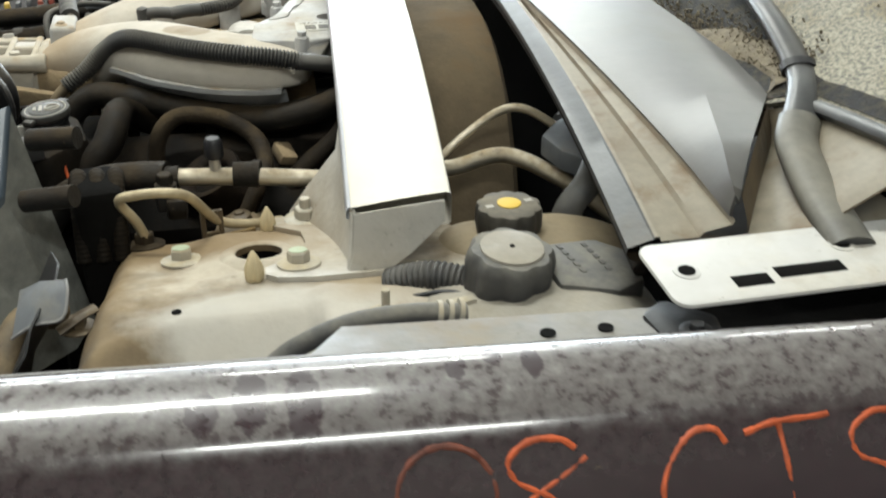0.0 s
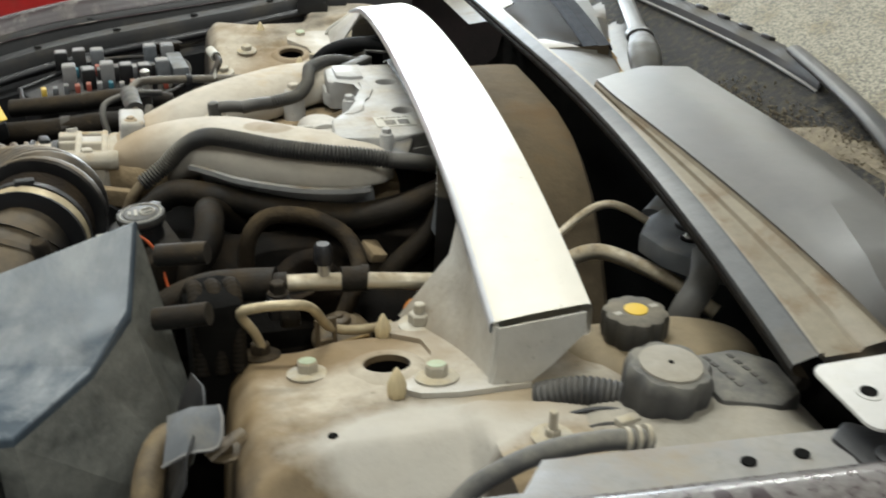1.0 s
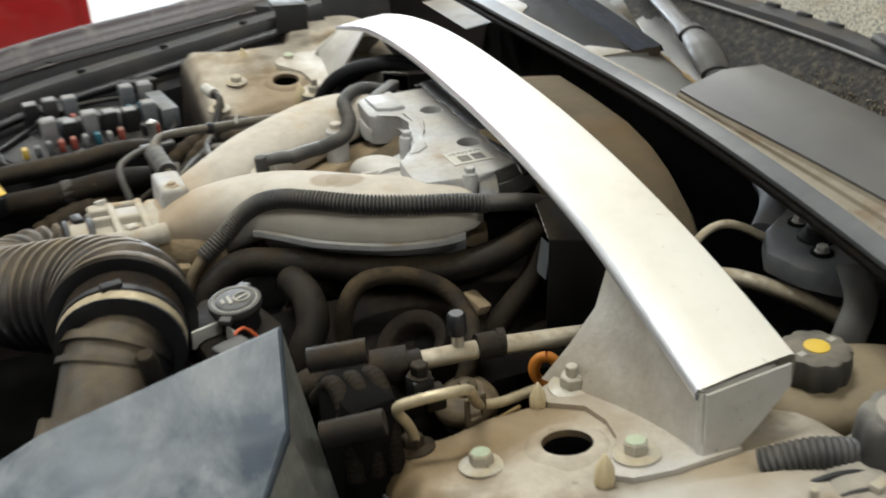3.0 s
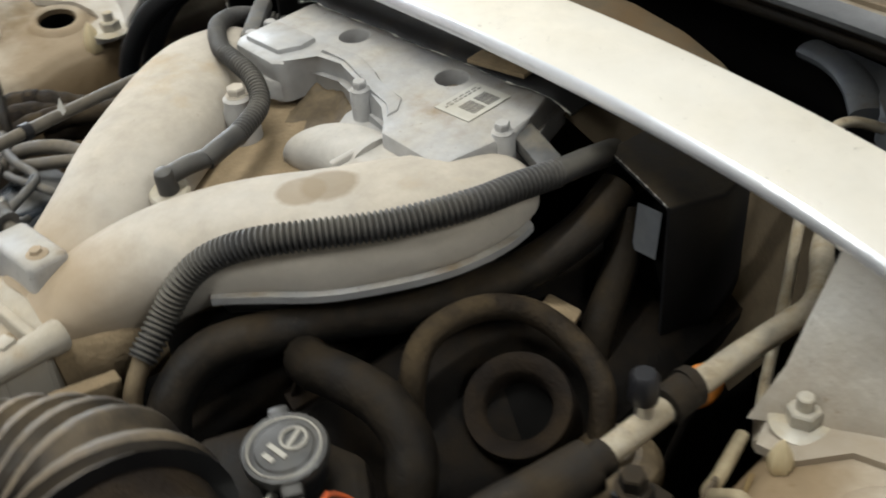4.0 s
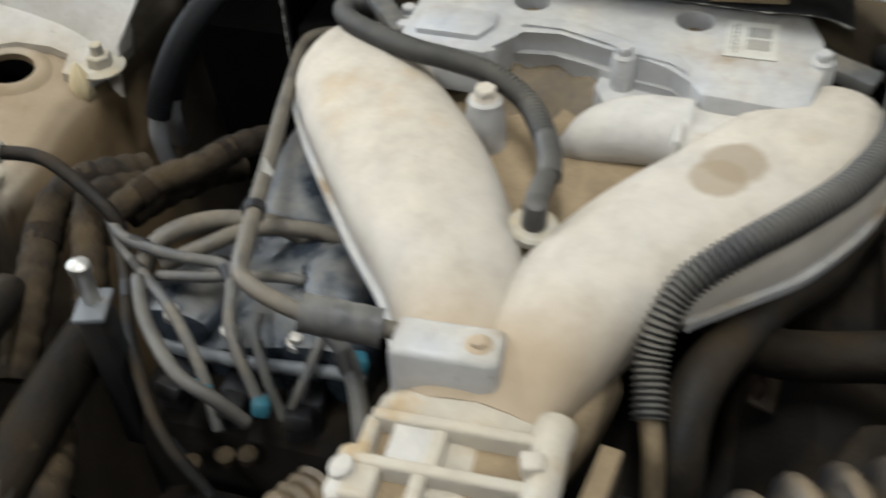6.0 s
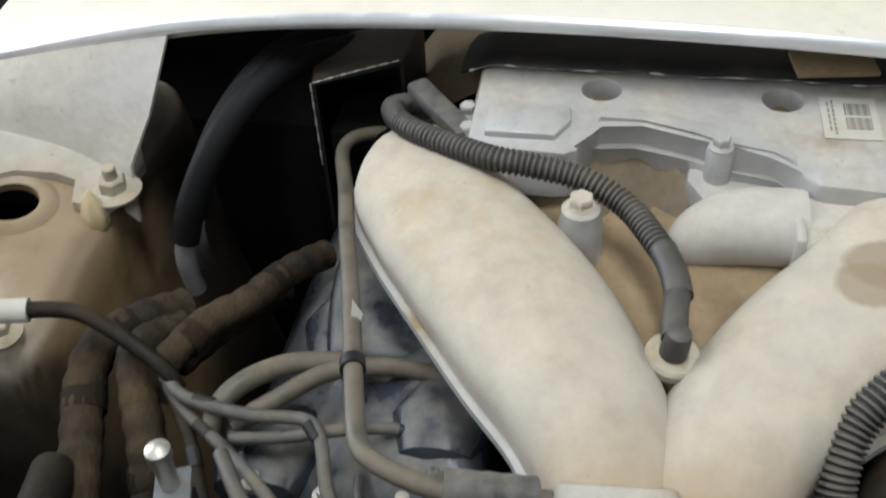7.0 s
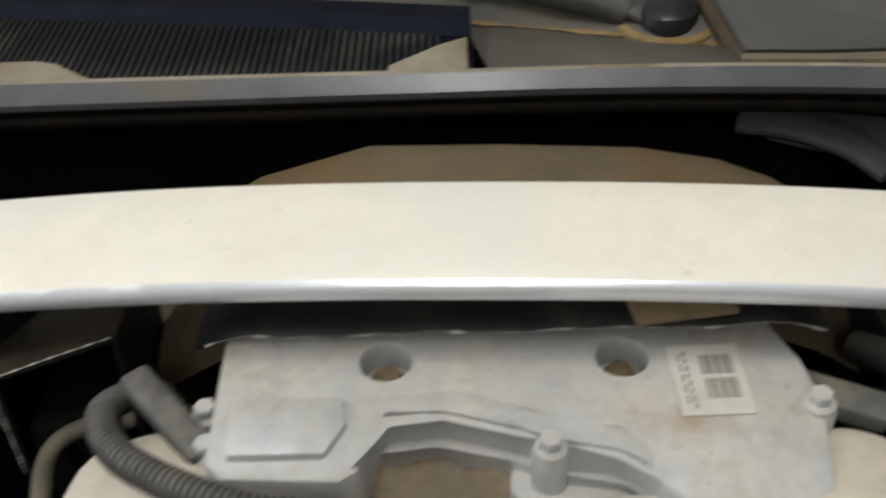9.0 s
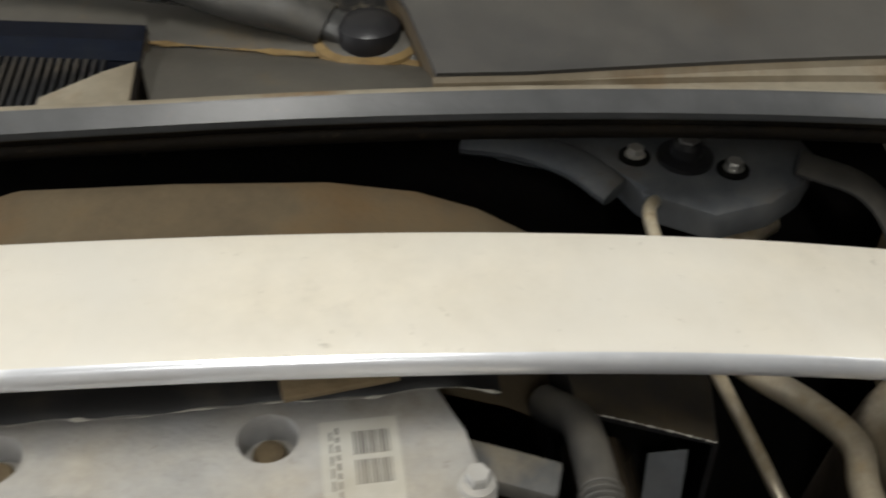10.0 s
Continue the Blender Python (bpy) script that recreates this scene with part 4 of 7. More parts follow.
for i in range(94):
    y = 1.502 + 0.0056 * i
    x, z = lip_at(y)
    x0, x1 = x + lip_end(y) + 0.004 + (0.034 * smooth01((y - 1.73) / 0.06)), tray_x(y) - 0.003
    part("louvre", box((x1 - x0, 0.0026, 0.008), at((x0 + x1) / 2, y, z - 0.0125), 0.0006, 1), M_BLACK, cowl)
part("outer_ledge", sheet([[Vector((0.40 + 0.50 * i / 12, 0.70 - 0.09 * smooth01(i / 5 - 1) + (0.26 + 0.09 * smooth01(i / 5 - 1)) * j / 5, 0.925 + 0.08 * i / 12)) for j in range(6)] for i in range(13)]), M_COWL_TAN, cowl, "dusty ledge beside the cowl panel")
part("outer_ledge", sheet([[Vector((0.40 + 0.25 * i / 6, 2 * YC - 0.70 - 0.22 * j / 5, 0.925 + 0.03 * i / 6)) for j in range(6)] for i in range(7)]), M_COWL_TAN, cowl, "dusty ledge beside the cowl panel")

spread = [k / 30 - 1 for k in range(61)]
rows = [[glass_pt(u, glass_low(u) + (1 - glass_low(u)) * i / 21) for u in spread] for i in range(22)]
part("windscreen", sheet(rows, -0.005), M_GLASS_DIRT, car, "windscreen coated in gritty sandy dirt")
rows = [[glass_pt(u, glass_low(u) + 0.006 + (max(0.052, glass_low(u) + 0.03) - glass_low(u) - 0.006) * i / 4, 0.007) for u in spread] for i in range(5)]
part("frit_band", sheet(rows), M_FRIT, car, "dark lower border of the windscreen speckled with grit")
for s in (-1, 1):
    part("glass_seal", tube([glass_pt(s * u, glass_low(u), 0.001) for u in (0.80, 0.84, 0.88, 0.92, 0.96, 1.0)] + [glass_pt(s, t, 0.001) for t in (0.15, 0.4, 0.7, 1.0)], 0.010, seg=12, step=0.03, flat=0.7), M_WIPER, car, "grey dusty trim along the windscreen corner")
part("roof", sheet([[Vector((1.335 + 1.4 * i / 6 - 0.10 * u * u, YC + u * 0.66, 1.432 - 0.03 * u * u + 0.05 * math.sin(i / 6 * 3.1))) for u in [k / 8 - 1 for k in range(17)]] for i in range(7)], -0.002), M_PAINT_CLEAN, car, "dark painted roof")

rows = []
for i in range(17):
    t = i / 16
    a = panel_row(0.938 - 0.195 * t)[-1] + Vector((0.010, -0.006, -0.034))
    b = glass_pt(-0.66 - 0.32 * t, glass_low(0.66 + 0.32 * t), -0.002)
    rows.append([a, a.lerp(b, 0.35) + Vector((0, 0, -0.006)), a.lerp(b, 0.7) + Vector((0, 0, -0.003)), b])
rows.append([p + Vector((-0.004, -0.018, -0.004)) for p in rows[-1]])
part("scuttle_corner", sheet(rows, -0.002), M_COWL_TAN, cowl, "beige dusty corner between the panel and the windscreen")


def wiper(pts, blade, r0, r1, capped=True):
    w = thing("windscreen_wiper", pts[0], "worn grey wiper arm with a black pivot on the gritty windscreen", "wiper", "windscreen wipers")
    part("arm", tube(pts, lambda t: r0 + (r1 - r0) * t, seg=16, step=0.01, flat=0.6), M_WIPER, w)
    if capped:
        part("pivot_cap", lathe([(0.0235, -0.02), (0.0235, 0.016), (0.0215, 0.026), (0.016, 0.0295), (0.006, 0.030)], at(*pts[0]), 28), M_BLACK_CLEAN, w, "shiny black pivot cap")
    if blade:
        part("blade", sheet([[Vector((x - 0.010 * s, y, z - 0.004)), Vector((x - 0.007 * s, y, z + 0.006)), Vector((x + 0.006 * s, y, z + 0.012)), Vector((x + 0.018 * s, y, z + 0.010)), Vector((x + 0.022 * s, y, z + 0.002))] for x, y, z, s in blade], 0.002), M_BLACK, w, "long dusty black wiper blade")
        part("rubber", tube([(x - 0.013 * s, y, z - 0.004) for x, y, z, s in blade], 0.0022, seg=8, step=0.02), M_RAIL, w, "pale dusty rubber edge")
        for k in range(6):
            a, b = blade[k % 3 + 1], blade[k % 3 + 2]
            x, y, z = [a[q] + (b[q] - a[q]) * (0.25 + 0.5 * (k // 3)) for q in range(3)]
            part("blade_clip", box((0.010, 0.022, 0.006), at(x + 0.012, y, z + 0.013, 0, 15, 3), 0.0015), M_BLACK_CLEAN, w, "small black clip")
    return w


wa = wiper([(0.466, 1.330, 0.988), (0.473, 1.350, 1.008), (0.496, 1.42, 1.024), (0.527, 1.53, 1.033), (0.567, 1.68, 1.045), (0.61, 1.84, 1.064)], [], 0.016, 0.010)
part("head", tube([(0.474, 1.358, 1.010), (0.477, 1.366, 1.013), (0.484, 1.388, 1.020), (0.501, 1.44, 1.028), (0.509, 1.468, 1.030)], lambda t: 0.019 + 0.006 * math.sin(3.1 * t) - 0.005 * t, seg=20, step=0.006, flat=0.7), M_RADCAP, wa, "rounded dusty arm head")
part("head_clip", tube([(0.508, 1.464, 1.0302), (0.511, 1.478, 1.0312)], 0.0195, seg=18, step=0.004, flat=0.66), M_WIPER, wa, "bright worn clip at the arm's joint")
wb = wiper([(0.500, 0.690, 0.968), (0.503, 0.755, 0.984), (0.512, 0.815, 1.000), (0.545, 0.875, 1.018), (0.566, 0.925, 1.027), (0.583, 1.02, 1.045), (0.600, 1.13, 1.056), (0.612, 1.24, 1.066)], [(x, y, glass_z(x, y) + 0.010, s) for x, y, s in ((0.600, 1.80, 0.4), (0.603, 1.70, 0.9), (0.611, 1.55, 1.0), (0.615, 1.42, 1.0), (0.615, 1.30, 1.0), (0.608, 1.20, 0.6), (0.602, 1.16, 0.2))], 0.018, 0.011, capped=False)
part("arm_base", tube([(0.500, 0.690, 0.9685), (0.503, 0.755, 0.9845), (0.512, 0.815, 1.0005), (0.529, 0.848, 1.010)], lambda t: 0.0195 - 0.001 * t, seg=18, step=0.008, flat=0.62), M_ARM_BASE, wb, "beige dusty arm base")
part("joint_band", tube([(0.5665, 0.926, 1.0265), (0.5685, 0.936, 1.0295)], 0.0182, seg=16, step=0.004, flat=0.62), M_BLACK_CLEAN, wb, "dark joint line across the arm")

# sandy grit banked along the cowl panel's rear edge
rng = random.Random(11)
bm = bmesh.new()
for k in range(1500):
    y = rng.uniform(0.93, 1.31)
    r0 = panel_row(min(y, 1.294))[-1]
    s = rng.uniform(0.0007, 0.0024)
    x = r0.x + 0.001 + abs(rng.gauss(0, 0.024))
    m = at(x, y, glass_z(x, y) + 0.0075 + rng.uniform(0, 0.003), rng.uniform(0, 90), rng.uniform(0, 90), rng.uniform(0, 90))
    bmesh.ops.create_icosphere(bm, subdivisions=1, radius=s, matrix=m @ Matrix.Diagonal((1, rng.uniform(0.5, 1), rng.uniform(0.4, 0.9), 1)))
solo("sand_grit", bm, M_SAND, "pale sandy grit banked behind the cowl panel", "grit", kind="stuff", smooth=False)
rows = []
for i in range(61):
    y = 0.92 + 0.374 * i / 60
    r0 = panel_row(min(y, 1.294))[-1]
    x0 = r0.x - 0.004
    row = []
    for k in range(4):
        x = x0 + (0.010 + 0.003 * math.sin(23 * y + k) + 0.002 * math.sin(71 * y)) * k
        row.append(Vector((x, y, min(r0.z - 0.002, glass_z(x, y) + 0.0115) if k == 0 else glass_z(x, y) + (0.0115, 0.0112, 0.0098, 0.0066)[k])))
    rows.append(row)
part("grit_bed", sheet(rows), M_SAND, cowl, "sandy dirt bed")
part("pivot_cup", lathe([(0.040, 0.018), (0.038, 0.024), (0.033, 0.026), (0.029, 0.022), (0.027, 0.010)], at(0.466, 1.331, 0.980), 32), M_OCHRE, cowl, "rust-stained cup round the wiper pivot")


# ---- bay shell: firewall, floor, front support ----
# Both closing sheets carry the bay's depth of shade in their colour.
part("firewall", sheet([[Vector((x, 0.70 + 1.52 * j / 12, z)) for j in range(13)] for x, z in ((0.62, 0.98), (0.55, 0.92), (0.52, 0.80), (0.42, 0.72), (0.40, 0.30))]), M_VOID, car, "firewall painted near black for the bay's shade")
part("bay_floor", box((1.2, 1.55, 0.02), at(-0.1, YC, 0.33), 0.0), M_VOID, car, "undertray painted near black for the bay's shade")
bm = bmesh.new()
add_box(bm, (0.07, 1.34, 0.05), at(-0.58, YC, 0.80), 0.012)
add_box(bm, (0.03, 1.30, 0.45), at(-0.60, YC, 0.56), 0.004)
part("front_support", bm, M_BLACK, car, "dark radiator support bar")
bm = bmesh.new()
add_tube(bm, [(-0.452, 1.69, 0.842), (-0.448, 1.6, 0.852), (-0.446, 1.5, 0.858), (-0.440, 1.25, 0.855), (-0.43, 1.1, 0.84)], 0.016, seg=10, flat=0.5)
part("support_strip", bm, M_RAIL, car, "pale dusty strip along the radiator support")


# brown insulated hump behind the engine: a top panel between two sloping flanks
def hump(a, b):
    prof = [(1.13, 0.76), (1.18, 0.855), (1.225, 0.914), (1.27, 0.944), (1.31, 0.961), (1.361, 0.972), (1.366, 0.973), (1.46, 0.979), (1.549, 0.981), (1.554, 0.980), (1.628, 0.958), (1.675, 0.93), (1.712, 0.88), (1.745, 0.78)][a:b]
    rows = []
    for x, dz, s in ((0.20, -0.025, 0.97), (0.24, -0.012, 1.0), (0.30, -0.005, 1.0), (0.338, -0.005, 1.0), (0.354, -0.007, 1.0), (0.360, -0.017, 1.0), (0.364, -0.15, 1.0), (0.366, -0.3, 1.0)):
        rows.append([Vector((x, YC + (y - YC) * s, z + dz)) for y, z in prof])
    return sheet(rows)


cover = thing("insulation_cover", (0.29, YC, 0.9), "brown dust-covered insulated cover at the bay's firewall", "engine cover")
part("near_flank", hump(0, 6), M_HUMP, cover, angle=25)
part("top_panel", hump(5, 10), M_HUMP, cover, angle=25)
part("far_flank", hump(9, 14), M_HUMP, cover, angle=25)

# wiper linkage bracket inside the cowl
link = thing("wiper_linkage", (0.42, 1.10, 0.88), "pale cast wiper linkage bracket inside the dark cowl", "wiper linkage")
bm = prism([(0.489, 1.245), (0.462, 1.19), (0.448, 1.165), (0.405, 1.15), (0.375, 1.105), (0.385, 1.06), (0.405, 1.03), (0.435, 1.005), (0.470, 1.01), (0.480, 1.06), (0.470, 1.13), (0.505, 1.235)], 0.885, 0.908, at(-0.010, -0.008, 0), 0.006)
part("bracket", bm, M_CAST, link, "grey cast bracket")
for bx, by, bz in ((0.438, 1.137, 0.908), (0.414, 1.069, 0.908)):
    part("bolt_socket", lathe([(0.012, 0), (0.012, 0.002), (0.010, 0.003)], at(bx, by, bz), 20), M_VOID, link)
    hexbolt(link, bx, by, bz + 0.001, r=0.0065, h=0.005, flange=0.008, material=M_STEEL)
part("spindle", lathe([(0.021, 0), (0.021, 0.004), (0.012, 0.006), (0.012, 0.014), (0.009, 0.017)], at(0.432, 1.100, 0.908), 24), M_BLACK, link, "dark spindle")
part("spindle_nut", lathe([(0.008, 0.0145), (0.008, 0.019), (0.006, 0.020)], at(0.432, 1.100, 0.908), 6), M_STEEL, link)
part("motor_arm", tube([(0.410, 1.157, 0.898), (0.438, 1.182, 0.905), (0.465, 1.217, 0.905), (0.485, 1.257, 0.900)], 0.016, flat=0.55), M_CAST, link, "pale cast arm")
part("strap", tube([(0.41, 1.022, 0.915), (0.385, 0.977, 0.905), (0.355, 0.957, 0.875), (0.34, 0.950, 0.80)], 0.016, flat=0.3), M_CONDUIT, link, "grey dusty strap")


# ---- strut brace ----
brace = thing("strut_brace", (0.18, YC, 1.0), "pale aluminium strut tower brace arched over the engine", "strut brace")


def arch(y):
    return 1.0185 - 0.0665 * abs((y - YB) / 0.6) ** 2.3


def brace_x(y):
    return 0.1605 + 0.027 * (y - YB) / 0.6


def brace_dip(y):
    """The bar's front edge is bent down a little towards its ends."""
    return 0.010 * smooth01((abs(y - YB) - 0.36) / 0.24)


def brace_bar():
    rows = []
    y0, y1 = 0.876, 2.078
    for i in range(65):
        y = y0 + (y1 - y0) * i / 64
        z = arch(y)
        u = abs((y - YB) / 0.6)
        t = 0.014 + 0.018 * u ** 4
        x0 = brace_x(y)
        x1 = x0 + 0.090
        dip = brace_dip(y)
        rows.append([Vector((px, py, pz - dip * (1 - (px - x0) / 0.09))) for px, py, pz in ((x0 + 0.004, y, z - t), (x0 + 0.003, y, z - t + 0.002), (x0 + 0.001, y, z - 0.005), (x0 - 0.0008, y, z - 0.0012), (x0 + 0.0012, y, z), (x0 + 0.03, y, z + 0.0008), (x1 - 0.03, y, z + 0.0008), (x1 - 0.005, y, z), (x1 - 0.0015, y, z - 0.0015), (x1, y, z - 0.005), (x1, y, z - t + 0.002), (x1 - 0.002, y, z - t), (x0 + 0.004, y, z - t))])
    bm = sheet(rows)
    bmesh.ops.remove_doubles(bm, verts=bm.verts, dist=1e-5)
    return bm


part("bar", brace_bar(), M_BRACE, brace)
rows = []
for i in range(65):
    y = 0.877 + 1.2 * i / 64
    x0, z = brace_x(y), arch(y) - brace_dip(y)
    rows.append([Vector((x0 + 0.0002, y, z + 0.0004)), Vector((x0 - 0.0018, y, z - 0.0004)), Vector((x0 - 0.0032, y, z - 0.0024)), Vector((x0 - 0.0042, y, z - 0.0065)), Vector((x0 - 0.0042, y, z - 0.0095)), Vector((x0 - 0.0030, y, z - 0.0112)), Vector((x0 + 0.0025, y, z - 0.0115))])
part("front_edge", sheet(rows), M_EDGE, brace, "bright bare aluminium rolled front edge")


def brace_foot(side):
    def Y(y):
        return y if side > 0 else 2 * YB - 0.026 - y
    sh = 0.0 if side > 0 else 0.008

    n = 12
    top, mid, low, toe = [], [], [], []
    for i in range(n + 1):
        t = i / n
        y = 0.878 + (0.160 if side > 0 else 0.172) * t
        top.append(Vector((brace_x(Y(y)) + 0.001, Y(y), arch(Y(y)) - brace_dip(Y(y)) - 0.003)))
        mid.append(Vector((0.134 + sh, Y(0.874 + (0.174 if side > 0 else 0.158) * t), 0.912 + 0.014 * t)))
        low.append(Vector((0.131 - 0.024 * t ** 3 + sh, Y(0.868 + (0.180 if side > 0 else 0.150) * t), 0.886 + 0.006 * t)))
        toe.append(Vector((0.129 - 0.046 * t ** 2 + sh, Y(0.864 + (0.194 if side > 0 else 0.162) * t), 0.878 - 0.024 * t)))
    part("web", sheet([top, mid, low, toe], 0.003), M_BRACKET, brace, "pale flared bracket web", angle=60)
    xe = brace_x(Y(0.876))
    part("fold", tube([top[0] + Vector((0.001, 0, -0.002)), mid[0], low[0], toe[0]], 0.0034, seg=10, step=0.006), M_BRACKET, brace, "rounded fold between web and end plate")
    end = [[Vector((xe + a, Y(0.874), 0.937 + 0.1 * a)) for a in (0.003, 0.04, 0.083)], [Vector((xe + a, Y(0.872), 0.926)) for a in (0.002, 0.04, 0.083)], [Vector((xe + a, Y(0.868), 0.898)) for a in (0.0, 0.024, 0.052)], [Vector((xe + a - 0.006, Y(0.864), 0.882)) for a in (0.0, 0.016, 0.034)], [Vector((xe + a - 0.014, Y(0.860), 0.874)) for a in (0.0, 0.012, 0.026)]]
    part("end_plate", sheet(end, 0.003), M_BRACKET, brace, "pale dusty end plate")

    def fz(y):
        return 0.868 - 0.17 * (y - 0.94) + (0.0015 if side > 0 else 0.0205)
    out = [(0.056, 0.872), (0.066, 0.862), (0.10, 0.856), (0.165, 0.858), (0.160, 1.03), (0.128, 1.048), (0.084, 1.046), (0.066, 1.040), (0.066, 1.012), (0.092, 0.988), (0.095, 0.955), (0.088, 0.925), (0.070, 0.905), (0.056, 0.89)]
    if side < 0:
        out = [(x, y - 0.030 * smooth01((y - 0.96) / 0.06)) for x, y in out]
    bm = bmesh.new()
    hi = [bm.verts.new((x + sh, Y(y), fz(y) + 0.004)) for x, y in out]
    lo = [bm.verts.new((x + sh, Y(y), fz(y) - 0.004)) for x, y in out]
    bm.faces.new(hi)
    bm.faces.new(list(reversed(lo)))
    for i in range(len(out)):
        j = (i + 1) % len(out)
        bm.faces.new((lo[i], lo[j], hi[j], hi[i]))
    part("foot", bm, M_BRACKET, brace, "dusty foot flange bolted to the tower", smooth=False)
    by = 1.027 if side > 0 else 1.010
    if side > 0:
        hexbolt(brace, 0.086, 0.890, fz(0.890) + 0.0045, dab=M_GREEN, tilt=(-9, 0), h=0.010, r=0.0105, flange=0.020)
    hexbolt(brace, 0.099 - 0.4 * sh, Y(by), fz(by) + 0.004, r=0.0115, h=0.011, flange=0.022, stud=0.013)


brace_foot(1)
brace_foot(-1)


# far inner apron: stepped ledge with a cable run under the wing's edge
apron = thing("inner_apron", (-0.1, 2.2, 0.9), "black dusty inner apron ledge along the far wing", "body panel")
rows = []
for i in range(40):
    x = -0.75 + 0.95 * i / 39
    dy = -0.55 * max(0.0, -x - 0.30) ** 2
    dz = -0.20 * max(0.0, -x - 0.25) ** 2 + far_slope(x)
    rows.append([Vector((x, 2.262 + dy, 0.915 + dz)), Vector((x, 2.250 + dy, 0.921 + dz)), Vector((x, 2.222 + dy, 0.917 + dz)), Vector((x, 2.214 + dy, 0.906 + dz)), Vector((x, 2.212 + dy, 0.872 + dz)), Vector((x, 2.190 + dy, 0.866 + dz)), Vector((x, 2.176 + dy, 0.858 + dz)), Vector((x, 2.172 + dy, 0.78 + dz))])
part("ledge", sheet(rows, 0.002), M_BLACK, apron)
# Each ledge hole is a near-black disc in place of its shade.
for i in range(5):
    x = -0.55 + 0.15 * i
    part("ledge_hole", lathe([(0.008, 0), (0.008, 0.001)], at(x, 2.236 - 0.55 * max(0.0, -x - 0.30) ** 2, 0.9195 + far_slope(x) - 0.20 * max(0.0, -x - 0.25) ** 2), 16), M_VOID, apron, "round dark hole")
part("cable", tube([(x, y, z + far_slope(x)) for x, y, z in ((-0.75, 2.08, 0.83), (-0.55, 2.15, 0.87), (-0.35, 2.19, 0.886), (-0.15, 2.198, 0.888), (0.0, 2.20, 0.89), (0.12, 2.19, 0.895))], 0.0085, seg=12, step=0.02), M_BLACK_CLEAN, apron, "black release cable")


hb = thing("apron_bracket", (0.127, 2.185, 0.92), "black bent bracket on the far apron beside the tower", "bracket")
part("upright", box((0.060, 0.004, 0.050), at(0.128, 2.172, 0.940, -6, 4, 0), 0.0015), M_BLACK, hb)
part("shelf", box((0.064, 0.040, 0.004), at(0.128, 2.192, 0.966, 4, 4, 0), 0.0015), M_BLACK, hb)
for k, (x, y, z, rz) in enumerate(((-0.30, 2.168, 0.845, 12), (-0.16, 2.180, 0.868, -8), (-0.02, 2.186, 0.885, 5))):
    gb = thing("apron_gusset", (x, y, z), "small black dusty gusset bracket under the far apron", "bracket", "apron gussets")
    part("web", prism([(x - 0.030, y - 0.022), (x + 0.034, y - 0.018), (x + 0.020, y + 0.014), (x - 0.022, y + 0.016)], z, z + 0.004, None, 0.001), M_BLACK, gb)
    part("lip", box((0.056, 0.004, 0.020), at(x, y - 0.020, z - 0.006, 10, 0, rz), 0.001), M_GRIME, gb)


# ---- engine: block, intake manifold, throttle body ----
engine = thing("engine", (0.05, YC, 0.44), "grimy engine block under the intake, darkened as if shaded", "engine")
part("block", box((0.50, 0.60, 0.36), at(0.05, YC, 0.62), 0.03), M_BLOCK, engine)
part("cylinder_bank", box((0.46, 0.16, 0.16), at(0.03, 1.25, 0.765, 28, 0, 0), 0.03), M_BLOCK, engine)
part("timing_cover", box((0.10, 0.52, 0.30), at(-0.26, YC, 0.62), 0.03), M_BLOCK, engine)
part("valve_cover", add_loft(bmesh.new(), smooth_sections([((0.20, 1.70, 0.80), (0, 0.055, -0.02), 0.045, 0.06), ((0.05, 1.69, 0.80), (0, 0.075, -0.03), 0.055, 0.06), ((-0.10, 1.67, 0.80), (0, 0.092, -0.03), 0.055, 0.06), ((-0.148, 1.665, 0.795), (0, 0.086, -0.03), 0.045, 0.06)]), 24, 3.2), M_BLUEGREY, engine, "bluish grey valve cover")
for dx, dy, dz, dr in ((-0.108, 1.728, 0.838, 0.040), (-0.085, 1.612, 0.858, 0.036), (0.0, 1.69, 0.845, 0.043), (0.10, 1.69, 0.845, 0.043)):
    part("coil_dome", add_loft(bmesh.new(), [((dx + s * dr / 0.043, dy, dz), (0, r * dr / 0.043, 0), r * 0.5, 0.03) for s, r in ((-0.045, 0.004), (-0.035, 0.03), (0, 0.043), (0.035, 0.03), (0.045, 0.004))], 18, 2.2), M_BLUEGREY, engine, "rounded dome on the valve cover")
part("rear_cover", add_loft(bmesh.new(), smooth_sections([((-0.045, 1.655, 0.848), (0, 0.040, 0), 0.010, 0.03), ((-0.03, 1.655, 0.852), (0, 0.052, 0), 0.018, 0.03), ((0.03, 1.662, 0.856), (0, 0.056, 0), 0.020, 0.03), ((0.09, 1.67, 0.855), (0, 0.050, 0), 0.018, 0.03)]), 24, 3.6), M_BLUEGREY, engine, "dusty grey raised rear of the valve cover")
for k, (dx, dy) in enumerate(((-0.166, 1.716), (-0.170, 1.668), (-0.168, 1.618))):
    part("ignition_coil", box((0.030, 0.026, 0.050), at(dx, dy, 0.800, 8, 12, 10 * k), 0.005), M_BLACK_CLEAN, engine, "black ignition coil body")
    part("coil_plug", box((0.022, 0.020, 0.014), at(dx - 0.016, dy - 0.004, 0.822, 12, 20, 10 * k), 0.003), M_BLACK, engine, "black plug on the coil")
    part("coil_bolt", lathe([(0.007, 0), (0.007, 0.005), (0.0045, 0.006), (0.0045, 0.011), (0.002, 0.012)], at(dx + 0.026, dy + 0.012, 0.846, 10, 0, 0), 14), M_STEEL, engine, "pale bolt head")
